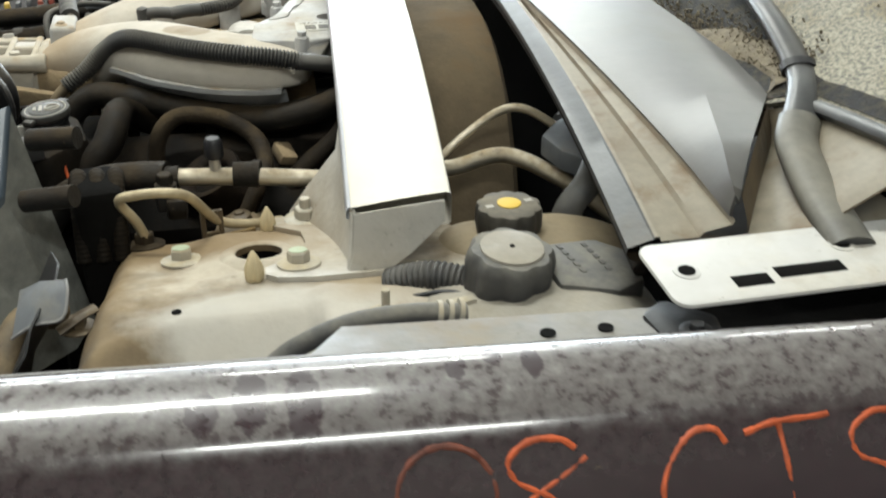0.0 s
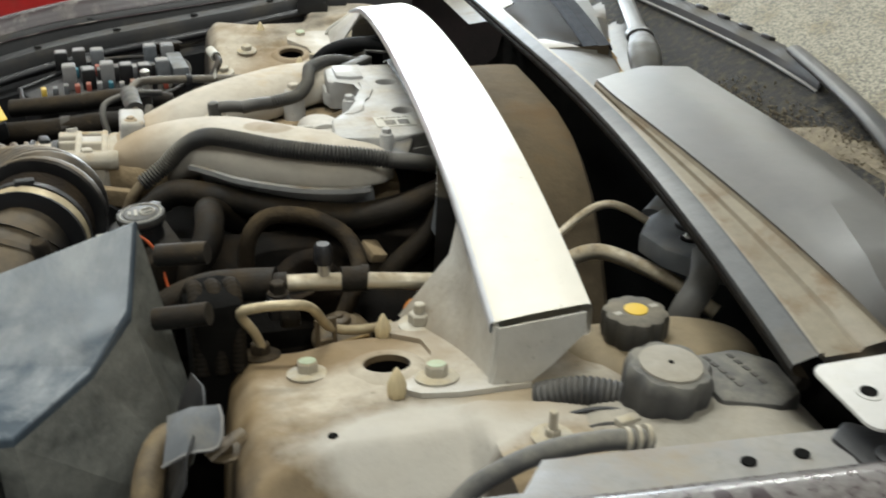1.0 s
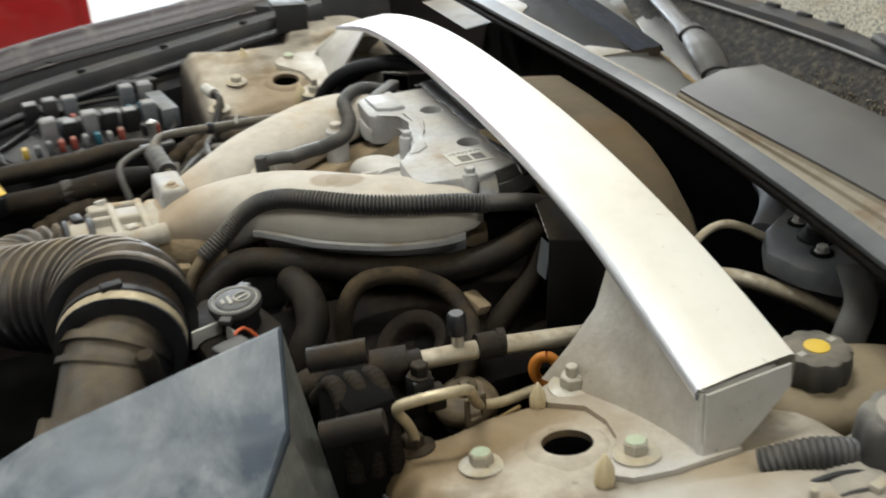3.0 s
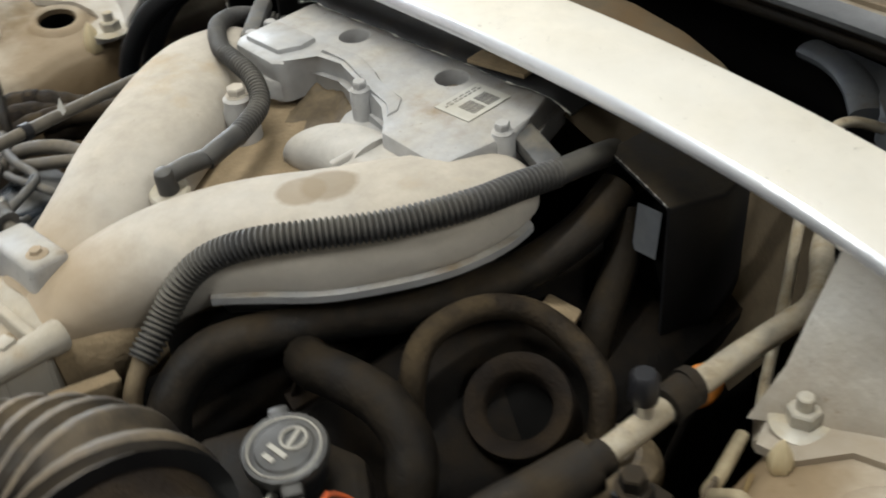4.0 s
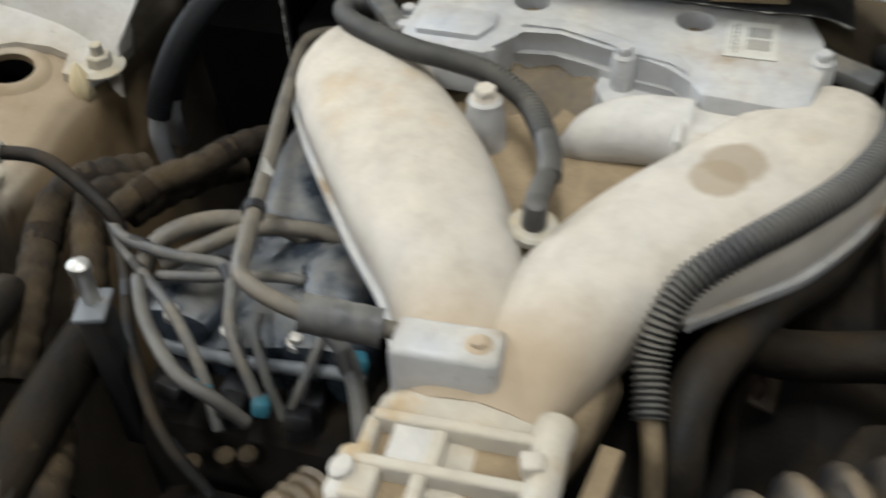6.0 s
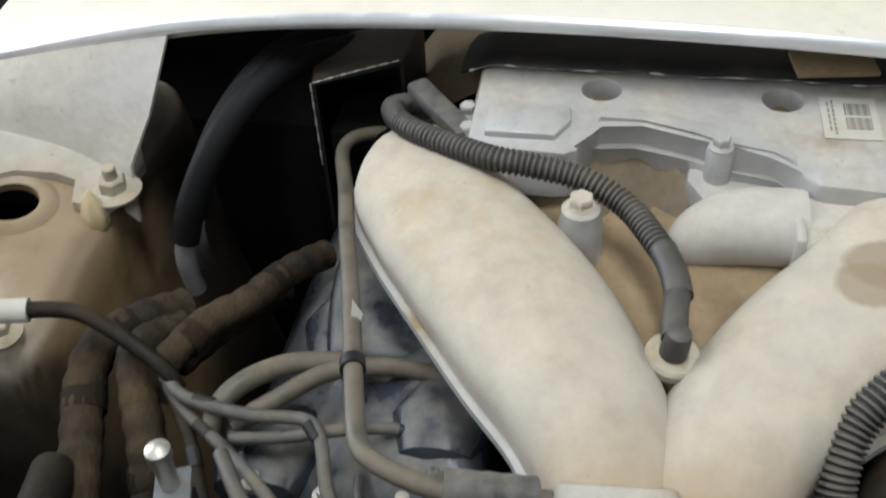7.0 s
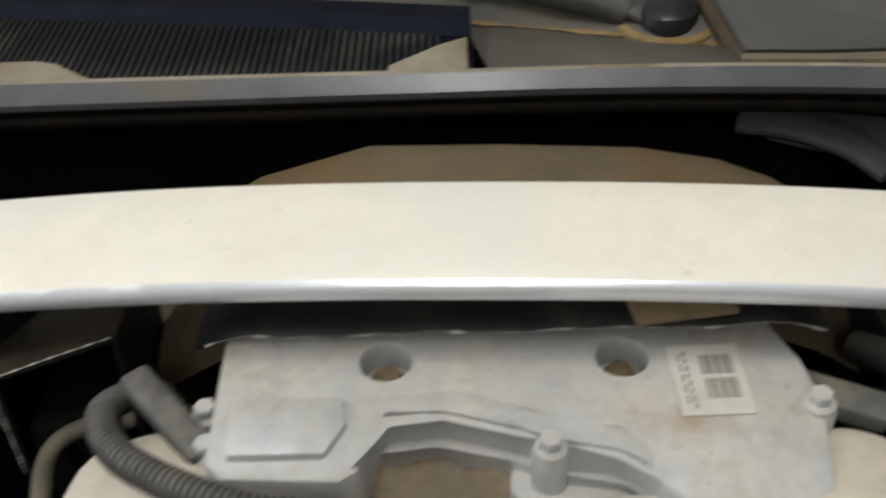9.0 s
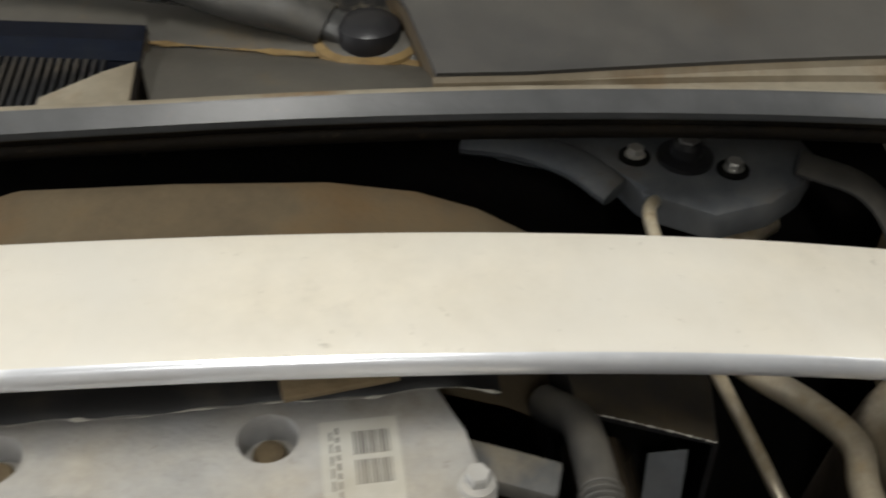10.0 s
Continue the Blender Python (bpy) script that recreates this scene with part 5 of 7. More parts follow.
part("cover_rim", tube([(-0.150, 1.735, 0.826), (-0.156, 1.700, 0.832), (-0.157, 1.650, 0.836), (-0.152, 1.600, 0.838), (-0.150, 1.575, 0.836)], 0.0055, seg=10, step=0.01), M_CAST, engine, "pale rim along the cover")
part("valve_cover", add_loft(bmesh.new(), smooth_sections([((0.20, 1.22, 0.76), (0, 0.055, 0.02), 0.045, 0.06), ((0.0, 1.22, 0.76), (0, 0.075, 0.03), 0.05, 0.06), ((-0.16, 1.23, 0.75), (0, 0.07, 0.03), 0.04, 0.06)]), 20, 3.2), M_BLOCK, engine, "grimy valve cover, darkened as if shaded")

manifold = thing("intake_manifold", (0.0, YC, 0.88), "cream dusty cast intake manifold with twin branches", "intake manifold")


def lobe(side):
    """One intake branch; side +1 is the one on the far bank."""
    if side > 0:
        line = [(0.128, 1.672, 0.010, 0.010, 0.006, 0.925), (0.115, 1.667, 0.034, 0.026, 0.010, 0.925), (0.075, 1.651, 0.053, 0.034, 0.012, 0.926),
                (0.030, 1.625, 0.055, 0.038, 0.014, 0.927), (-0.028, 1.580, 0.057, 0.039, 0.016, 0.927), (-0.078, 1.545, 0.054, 0.039, 0.02, 0.925),
                (-0.125, 1.515, 0.046, 0.037, 0.03, 0.920), (-0.165, 1.500, 0.040, 0.036, 0.045, 0.909), (-0.195, 1.493, 0.037, 0.034, 0.05, 0.899), (-0.213, 1.491, 0.035, 0.030, 0.04, 0.890)]
    else:
        line = [(0.120, 1.279, 0.010, 0.012, 0.006, 0.927), (0.106, 1.284, 0.030, 0.026, 0.010, 0.927), (0.073, 1.297, 0.050, 0.033, 0.012, 0.928),
                (0.030, 1.316, 0.060, 0.037, 0.014, 0.929), (-0.023, 1.350, 0.061, 0.038, 0.016, 0.929), (-0.056, 1.382, 0.057, 0.038, 0.018, 0.928),
                (-0.088, 1.411, 0.051, 0.038, 0.03, 0.925), (-0.125, 1.437, 0.046, 0.037, 0.045, 0.918), (-0.165, 1.454, 0.042, 0.036, 0.05, 0.908), (-0.195, 1.463, 0.038, 0.034, 0.05, 0.898), (-0.213, 1.466, 0.036, 0.030, 0.04, 0.890)]
    secs = []
    for i, (x, y, half, up, down, z) in enumerate(line):
        p, q = line[max(0, i - 1)], line[min(len(line) - 1, i + 1)]
        d = Vector((q[0] - p[0], q[1] - p[1], 0)).normalized()
        n = Vector((d.y, -d.x, 0)) * half
        secs.append(((x, y, z), tuple(n if n.y * side > 0 else -n), up, down))
    secs = smooth_sections(secs, 5)
    bm = add_loft(bmesh.new(), secs, 28, 2.5)
    part("runner", bm, M_CREAM if side > 0 else M_CREAM_STAIN, manifold, "cream dusty intake branch")
    # moulded seam flange round the outer flank
    top, bot = [], []
    for c, s_, hu, hd in secs[6:36 if side > 0 else 31]:
        d = Vector(s_)
        dn = d.normalized()
        p = Vector(c) + d * 1.0
        top.append([p - dn * 0.010 + Vector((0, 0, -0.004)), p + dn * 0.0045 + Vector((0, 0, -0.005)), p + dn * 0.0045 + Vector((0, 0, -0.011)), p - dn * 0.012 + Vector((0, 0, -0.014))])
        bot.append([p - dn * 0.012 + Vector((0, 0, -0.010)), p - dn * 0.020 + Vector((0, 0, -0.030)), p - dn * 0.045 + Vector((0, 0, -0.060))])
    part("seam_flange", sheet(top), M_COVER, manifold, "pale moulded seam flange")
    part("under_shell", sheet(bot), M_COVER, manifold, "bluish grey lower shell")


lobe(1)
lobe(-1)
# dusty valley between the branches
part("valley", add_loft(bmesh.new(), [((0.13, YC, 0.895), (0, 0.17, 0), 0.022, 0.03), ((0.06, YC, 0.895), (0, 0.14, 0), 0.024, 0.03), ((-0.04, YC, 0.893), (0, 0.085, 0), 0.022, 0.03), ((-0.11, YC + 0.005, 0.892), (0, 0.05, 0), 0.02, 0.03)], 20, 4), M_TAN, manifold, "tan dirt-filled valley")
# rounded stub between cover and branch
part("stub", add_loft(bmesh.new(), smooth_sections([((0.037, 1.482, 0.916), (-0.008, 0.002, 0), 0.008, 0.02), ((0.043, 1.472, 0.922), (-0.019, 0.003, 0), 0.017, 0.02), ((0.049, 1.452, 0.926), (-0.026, 0.002, 0), 0.023, 0.02), ((0.053, 1.425, 0.929), (-0.029, 0.0, 0), 0.025, 0.02), ((0.054, 1.390, 0.930), (-0.030, 0.0, 0), 0.025, 0.02)]), 24, 2.2), M_COVER_WARM, manifold, "pale rounded intake stub")
part("shoulder", prism([(0.014, 1.396), (0.100, 1.396), (0.118, 1.310), (0.098, 1.306), (0.070, 1.310), (0.036, 1.330), (0.018, 1.352)], 0.925, 0.9500, None, 0.008, 3), M_COVER_WARM, manifold, "pale cast shoulder joining the near branch")

part("shoulder_rim", prism([(0.016, 1.400), (0.060, 1.400), (0.060, 1.393), (0.016, 1.393)], 0.925, 0.9530, None, 0.003, 2), M_COVER_WARM, manifold, "raised pale rim between stub and shoulder")

# upper cover with raised pad, holes and bolts
OUT = [(0.206, 1.625), (0.090, 1.622), (0.079, 1.612), (0.076, 1.552), (0.082, 1.543), (0.100, 1.540), (0.114, 1.531), (0.118, 1.50), (0.106, 1.462), (0.094, 1.446), (0.090, 1.412), (0.072, 1.395), (0.060, 1.385), (0.056, 1.328), (0.064, 1.312), (0.124, 1.302), (0.150, 1.308), (0.206, 1.325)]
def cover_top():
    """The cast cover with two bolt wells sunk into its top."""
    bm = prism(OUT, 0.925, 0.964, None, 0.004, 2)
    top = max((f for f in bm.faces if f.calc_center_median().z > 0.9635), key=lambda f: f.calc_area())
    rim = list(top.edges)
    bmesh.ops.delete(bm, geom=[top], context="FACES_ONLY")
    for hx, hy in WELLS:
        loops = [[bm.verts.new((hx + r * math.cos(2 * math.pi * k / 28), hy + r * math.sin(2 * math.pi * k / 28), z)) for k in range(28)] for r, z in ((0.0150, 0.964), (0.0142, 0.9625), (0.0138, 0.942))]
        rim += [bm.edges.new((loops[0][k], loops[0][(k + 1) % 28])) for k in range(28)]
        for a, b in zip(loops, loops[1:]):
            for k in range(28):
                bm.faces.new((a[k], a[(k + 1) % 28], b[(k + 1) % 28], b[k]))
        bm.faces.new(loops[-1])
    bmesh.ops.triangle_fill(bm, use_beauty=True, edges=rim)
    return bm


part("cover_step", prism([(0.110, 1.466), (0.096, 1.448), (0.092, 1.412), (0.072, 1.393), (0.050, 1.393), (0.052, 1.430), (0.066, 1.456), (0.088, 1.468)], 0.920, 0.9400, None, 0.005, 2), M_COVER, manifold, "bluish cast step below the cover's front edge")
WELLS = ((0.157, 1.532), (0.156, 1.403))
part("cover", cover_top(), M_COVER, manifold, "grey cast upper intake cover")


def grow(o, d):
    cx, cy = sum(p[0] for p in o) / len(o), sum(p[1] for p in o) / len(o)
    return [(x - d if x < 0.13 else x, y + (d if y > cy else -d)) for x, y in o]


part("cover_flange", prism(grow(OUT, 0.0045), 0.928, 0.946, None, 0.002, 1), M_COVER, manifold, "bluish grey lower cover flange")
FRONT = [(0.1165, 1.533), (0.1205, 1.50), (0.1085, 1.462), (0.0968, 1.446), (0.0928, 1.412), (0.0775, 1.398)]
part("front_band", prism(FRONT + [(x + 0.013, y - 0.002 * (k < 5)) for k, (x, y) in reversed(list(enumerate(FRONT)))], 0.960, 0.9660, None, 0.002, 2), M_COVER, manifold, "raised bluish band along the cover's front edge")
part("pad", prism([(0.128, 1.612), (0.090, 1.610), (0.090, 1.560), (0.110, 1.550), (0.128, 1.552)], 0.960, 0.9690, None, 0.0025), M_COVER, manifold, "pale raised pad")
for hx, hy in WELLS:
    # Near-black disc on the well's floor paints in the hollow's shade.
    h = part("well_shade_disc", lathe([(0.0136, 0.9425), (0.0136, 0.9440), (0.011, 0.9445)], at(hx, hy, 0), 24), M_BLOCK, manifold, "near-black disc painting in the bolt well's shade")
    part("bolt_head", lathe([(0.0088, 0.9440), (0.0088, 0.9510), (0.0072, 0.9535), (0.003, 0.953)], at(hx, hy, 0), 20), M_BRASS, h, "brown dusty bolt head")
for bx, by, dz in ((0.092, 1.447, 0), (0.117, 1.307, 0), (0.105, 1.624, -0.012), (0.13, 1.628, -0.012)):
    bm = lathe([(0.0095, 0.92), (0.0095, 0.963 + dz), (0.008, 0.966 + dz)], at(bx, by, 0), 16)
    part("bolt_boss", bm, M_COVER, manifold)
    hexbolt(manifold, bx, by, 0.965 + dz, r=0.0062, h=0.006, flange=0.0085, material=M_COVER)
part("side_tab", box((0.022, 0.055, 0.012), at(0.133, 1.291, 0.951, 6, 0, -20), 0.003), M_LEAD, manifold, "grey dusty side tab")
part("side_tab", box((0.074, 0.018, 0.013), at(0.128, 1.648, 0.957, 0, -4, 42), 0.004), M_LEAD, manifold, "grey dusty side tab")
lab = part("label", box((0.050, 0.038, 0.0008), at(0.137, 1.359, 0.9648, 0, 0, 1), 0.0), M_LABEL, manifold, "pale printed paper label")
lm = at(0.137, 1.359, 0.9653, 0, 0, 1) @ Matrix.Scale(0.86, 4)
for k in range(11):
    for sx in (-0.010, 0.010):
        part("print_bar", box((0.016, 0.0007 + 0.0005 * (k * 7 % 3), 0.0006), lm @ at(0.002 + sx, -0.016 + 0.0019 * k, 0), 0), M_INK_FADED, lab)
for k in range(8):
    part("print_bar", box((0.0035 + 0.001 * (k % 2), 0.0016, 0.0006), lm @ at(-0.022 + 0.0062 * k, 0.0125, 0), 0), M_INK_FADED, lab)
for k in range(5):
    part("print_bar", box((0.006, 0.0012, 0.0006), lm @ at(-0.016 + 0.0085 * k, 0.0162, 0), 0), M_INK_FADED, lab)
# sensor with screw head in the valley
part("sensor", lathe([(0.015, 0.905), (0.015, 0.945), (0.013, 0.950), (0.013, 0.957), (0.009, 0.960)], at(0.027, 1.536, 0), 20), M_COVER, manifold, "grey cylindrical sensor")
hexbolt(manifold, 0.027, 1.536, 0.958, r=0.0085, h=0.006, flange=0.010, material=M_CREAM)
# block before the throttle body, with its plug
part("plenum_block", box((0.032, 0.066, 0.044), at(-0.193, 1.499, 0.924, 0, 4, 4), 0.005, 3), M_COVER, manifold, "pale bluish plenum block")
part("neck", add_loft(bmesh.new(), [((-0.150, 1.468, 0.880), (0, 0.068, 0), 0.038, 0.05), ((-0.185, 1.474, 0.878), (0, 0.066, 0), 0.038, 0.05), ((-0.222, 1.480, 0.874), (0, 0.058, 0), 0.040, 0.05)], 24, 2.6), M_TAN, manifold, "tan dirt-coated manifold neck")
hexbolt(manifold, -0.192, 1.480, 0.9445, r=0.0052, h=0.0028, flange=0.0085, material=M_CREAM)

tb = thing("throttle_body", (-0.25, 1.472, 0.86), "pale ribbed throttle body with corner bolts", "throttle body")
TM = at(-0.246, 1.481, 0.868, 0, 3, 3)
part("barrel", lathe([(0.036, -0.052), (0.038, -0.05), (0.038, 0.05)], TM @ pose(0, 0, 0, 0, 90, 0), 32), M_THROTTLE, tb, "cream round barrel")
part("core", box((0.070, 0.096, 0.078), TM @ at(0, 0, -0.003), 0.004), M_TAN, tb, "tan dirt-filled core")
bm = bmesh.new()
add_loft(bm, smooth_sections([((0.0, 0, 0), (0, 0.052, 0), 0.048, 0.05), ((0.007, 0, 0), (0, 0.056, 0), 0.052, 0.05), ((0.016, 0, 0), (0, 0.056, 0), 0.052, 0.05), ((0.022, 0, 0), (0, 0.052, 0), 0.048, 0.05)], 3), 32, 4.5)
bm.transform(TM @ at(0.018, 0, 0))
part("collar", bm, M_THROTTLE, tb, "thick cream mounting collar")
for fx, fw, fh in ((0.015, 0.104, 0.100), (-0.018, 0.108, 0.098)):
    part("flange", box((0.0085, fw, fh), TM @ at(fx, 0, 0), 0.0028, 3), M_THROTTLE, tb, "cream cast flange")
for x0, x1, yy, wy in ((-0.018, 0.015, 0.050, 0.009), (-0.018, 0.015, 0.010, 0.010), (-0.018, 0.015, -0.050, 0.010), (-0.044, -0.018, 0.046, 0.020), (-0.044, -0.018, 0.014, 0.009), (-0.044, -0.018, -0.050, 0.009)):
    part("rib", box((x1 - x0, wy, 0.095), TM @ at((x0 + x1) / 2, yy, 0), 0.003, 3), M_THROTTLE, tb, "cream cast rib")
part("cell_plate", box((0.030, 0.026, 0.006), TM @ at(0.0, 0.024, 0.0435), 0.002), M_COVER_WARM, tb, "pale plate filling one cell")
bs = part("bolt_sleeve", lathe([(0.0095, -0.036), (0.0105, -0.034), (0.0110, 0.020), (0.0125, 0.024), (0.0125, 0.034), (0.011, 0.036)], TM @ at(-0.004, -0.053, 0.044) @ pose(0, 0, 0, 0, 90, 0), 20), M_THROTTLE, tb, "cream bolt sleeve along the side")
part("bolt", lathe([(0.0085, -0.048), (0.0085, -0.039), (0.0105, -0.038), (0.0105, -0.036)], TM @ at(-0.004, -0.053, 0.044) @ pose(0, 0, 0, 0, 90, 0), 6), M_STEEL, bs, smooth=False)
part("bolt", box((0.013, 0.013, 0.010), TM @ at(-0.006, -0.046, 0.053, 0, 0, 15), 0.002), M_THROTTLE, tb, "square cream bolt head")
for sx, sz in ((-0.026, 0.040), (-0.036, 0.034)):
    part("bolt", lathe([(0.0105, 0), (0.0105, 0.004), (0.0075, 0.0045), (0.0075, 0.011), (0.006, 0.012)], TM @ at(sx, 0.054, sz, -18, -8, 0), 14), M_COVER_WARM, tb, "pale bolt head")
part("boss", lathe([(0.012, -0.012), (0.012, 0.012), (0.010, 0.014)], TM @ at(-0.020, 0.054, 0.034) @ pose(0, 0, 0, 0, 90, 0), 16), M_THROTTLE, tb)
part("clamp", lathe([(0.0500, -0.004), (0.0515, -0.003), (0.0515, 0.003), (0.0500, 0.004)], TM @ at(-0.047, 0, 0) @ pose(0, 0, 0, 0, 90, 0), 40), M_BLACK, tb, "dark rubber ring")
part("hose_cuff", lathe([(0.0485, -0.012), (0.0495, -0.010), (0.0495, 0.010), (0.0485, 0.012)], TM @ at(-0.061, 0, 0) @ pose(0, 0, 0, 0, 90, 0), 40), M_THROTTLE, tb, "cream dusty hose cuff")
part("cuff_lug", box((0.014, 0.022, 0.010), TM @ at(-0.060, 0.012, 0.050, 0, 0, 12), 0.004), M_BLACK, tb, "dark lug on the cuff")
part("clamp", lathe([(0.0510, -0.003), (0.0525, -0.002), (0.0525, 0.002), (0.0510, 0.003)], TM @ at(-0.074, 0, 0) @ pose(0, 0, 0, 0, 90, 0), 40), M_BLACK, tb, "dark hose clamp band")

# ---- air intake: duct, clamp, filter box ----
duct = thing("intake_duct", (-0.31, 1.25, 0.9), "dusty black corrugated air intake duct", "air duct")
part("bellows", tube([(-0.280, 1.215, 0.925), (-0.277, 1.245, 0.925), (-0.292, 1.287, 0.919), (-0.325, 1.325, 0.910), (-0.362, 1.36, 0.900), (-0.388, 1.40, 0.888), (-0.388, 1.44, 0.878), (-0.362, 1.470, 0.872), (-0.330, 1.481, 0.868), (-0.300, 1.482, 0.868)], lambda t: 0.0645 - 0.015 * min(1.0, 1.6 * t), seg=32, ribs=0.0165, amp=0.085), M_BELLOWS, duct, "dusty black bellows")
part("tube", tube([(-0.340, 1.105, 0.80), (-0.328, 1.118, 0.836), (-0.312, 1.142, 0.868), (-0.297, 1.172, 0.897), (-0.282, 1.205, 0.924)], 0.0490, seg=30, step=0.01), M_BELLOWS, duct, "smooth black sensor tube")
part("clamp", tube([(-0.2855, 1.182, 0.9205), (-0.2835, 1.192, 0.9225)], 0.0590, seg=34, step=0.004), M_GOLD, duct, "gold steel hose clamp")
for p, q in (((-0.2868, 1.1765, 0.9195), (-0.2858, 1.181, 0.920)), ((-0.2832, 1.193, 0.923), (-0.2820, 1.199, 0.924))):
    part("clamp_lip", tube([p, q], 0.0592, seg=34, step=0.004), M_BLACK_CLEAN, duct, "black rubber lip")
part("clamp_screw", box((0.020, 0.011, 0.008), at(-0.2840, 1.187, 0.981, 0, 0, 10), 0.002), M_BLACK, duct)
part("cuff", tube([(-0.2825, 1.196, 0.923), (-0.2780, 1.222, 0.926)], 0.0575, seg=30, step=0.01), M_GRIME, duct)
for p, q, r in (((-0.2895, 1.190, 0.913), (-0.2930, 1.184, 0.908), 0.0535), ((-0.2960, 1.179, 0.904), (-0.2980, 1.1755, 0.900), 0.0520)):
    part("ring", tube([p, q], r, seg=30, step=0.003), M_BELLOWS, duct)
part("ring", tube([(-0.3290, 1.126, 0.850), (-0.3200, 1.139, 0.865)], 0.0535, seg=28, step=0.01), M_BELLOWS, duct)
part("sensor_plug", lathe([(0.009, 0), (0.009, 0.034), (0.007, 0.037)], at(-0.2640, 1.128, 0.908, 12, -8, 0), 16), M_RUBBER, duct)

airbox = thing("air_filter_box", (-0.28, 0.93, 0.8), "blue-grey air filter box lid with paler smears", "air filter box")


def airbox_shell():
    """Lid of a steep upper facet and a flatter lower facet, and the walls below."""
    A, B, C, D = (-0.165, 1.018, 1.005), (-0.177, 0.978, 0.931), (-0.212, 0.938, 0.899), (-0.270, 0.869, 0.885)
    E1, E2, F, G = (-0.363, 1.100, 0.903), (-0.425, 1.115, 0.870), (-0.425, 1.055, 0.862), (-0.425, 0.93, 0.852)
    bm = bmesh.new()
    v = {k: bm.verts.new(p) for k, p in zip("ABCDEHFG", (A, B, C, D, E1, E2, F, G))}
    faces = [bm.faces.new([v[k] for k in "AEHFCB"]), bm.faces.new([v[k] for k in "FGDC"])]
    ring = [v[k] for k in "AEHFGDCB"]
    rim = [bm.verts.new(p.co + Vector((0, 0, -0.012))) for p in ring]
    wall = bmesh.new()
    hi = [wall.verts.new(p.co + Vector((0, 0, -0.009))) for p in ring]
    low = [wall.verts.new((p.co.x + (0.040 if p.co.x > -0.22 else 0.01 if p.co.x > -0.3 else 0), p.co.y + (0.012 if p.co.y > 1.0 else -0.004), 0.76)) for p in ring]
    for i in range(8):
        j = (i + 1) % 8
        bm.faces.new((ring[i], rim[i], rim[j], ring[j]))
        wall.faces.new((hi[i], low[i], low[j], hi[j]))
    bmesh.ops.bevel(bm, geom=list({e for f in faces for e in f.edges}), offset=0.004, segments=3, affect="EDGES", profile=0.5)
    return bm, wall


lid, wall = airbox_shell()
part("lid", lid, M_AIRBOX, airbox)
part("wall", wall, M_BOX_SIDE, airbox, "grey-brown grimy box wall", smooth=False)
for i in range(9):
    part("rib", box((0.05, 0.004, 0.10), at(-0.288 - 0.016 * i, 0.868 + 0.006 * i, 0.80, 0, 0, 90), 0.001, 1), M_BLACK, airbox)
part("base", box((0.22, 0.16, 0.16), at(-0.32, 1.00, 0.68), 0.01), M_BLACK, airbox)
for p, q in (((-0.150, 1.005, 0.972), (-0.105, 0.990, 0.978)), ((-0.155, 0.962, 0.930), (-0.108, 0.945, 0.940))):
    part("spigot", tube([p, q], 0.0105, seg=16, step=0.01), M_RUBBER, airbox, "short dusty tube stub")

# ---- radiator filler ----
rad = thing("radiator_filler", (-0.17, 1.21, 0.85), "dark filler neck with a grey ribbed radiator cap", "radiator cap")
part("housing", prism([(-0.200, 1.285), (-0.150, 1.262), (-0.130, 1.19), (-0.165, 1.14), (-0.215, 1.16), (-0.225, 1.23)], 0.82, 0.900, None, 0.010), M_RUBBER_DEEP, rad, "dark moulded filler housing")
RM = at(-0.173, 1.210, 0.9060, 3, -4, 0) @ Matrix.Scale(0.82, 4)
part("neck", lathe([(0.026, -0.03), (0.026, 0.010), (0.029, 0.012), (0.029, 0.017)], RM, 28), M_BLACK, rad)
cap = part("cap", lathe([(0.0295, 0.017), (0.0318, 0.019), (0.0322, 0.0255), (0.0312, 0.0275), (0.0285, 0.0280), (0.0275, 0.0272), (0.0225, 0.0272), (0.0215, 0.0283), (0.0205, 0.0285)], RM, 40), M_RADCAP, rad, "grey moulded cap")
for a in (35, 215):
    part("ear", box((0.015, 0.016, 0.009), RM @ pose(0, 0, 0, 0, 0, a + 25) @ at(0.034, 0, 0.0215), 0.0025), M_RADCAP, cap)
part("cap_mark", add_tube(bmesh.new(), [RM @ Vector((0.009 + 0.0095 * math.cos(t), 0.0095 * math.sin(t), 0.029)) for t in [6.283 * i / 16 for i in range(17)]], 0.0011, seg=6, step=0.003), M_LETTER, cap, "raised pale cap marking")
part("cap_rim", add_tube(bmesh.new(), [RM @ Vector((0.0268 * math.cos(t), 0.0268 * math.sin(t), 0.0275)) for t in [6.283 * i / 36 for i in range(37)]], 0.0007, seg=6, step=0.003), M_LETTER, cap, "pale worn rim line")
part("cap_mark", box((0.016, 0.003, 0.001), RM @ at(0.009, 0, 0.0292, 0, 0, 20), 0), M_LETTER, cap, "raised pale cap marking")
for k in range(2):
    part("cap_mark", box((0.004, 0.018 - 0.008 * k, 0.001), RM @ at(-0.006 - 0.008 * k, 0, 0.0290, 0, 0, 5), 0), M_LETTER, cap, "raised pale cap marking")
part("white_tab", box((0.032, 0.003, 0.022), at(-0.207, 1.196, 0.904, 12, 0, 18), 0.001), M_LABEL, rad, "white plastic tab beside the neck")
part("white_tab", box((0.003, 0.016, 0.020), at(-0.186, 1.184, 0.902, 0, 8, 18), 0.001), M_LABEL, rad, "white plastic tab beside the neck")
part("connector", box((0.034, 0.026, 0.022), at(-0.190, 1.148, 0.905, 0, 0, 25), 0.003), M_CONDUIT, rad, "grey electrical connector")
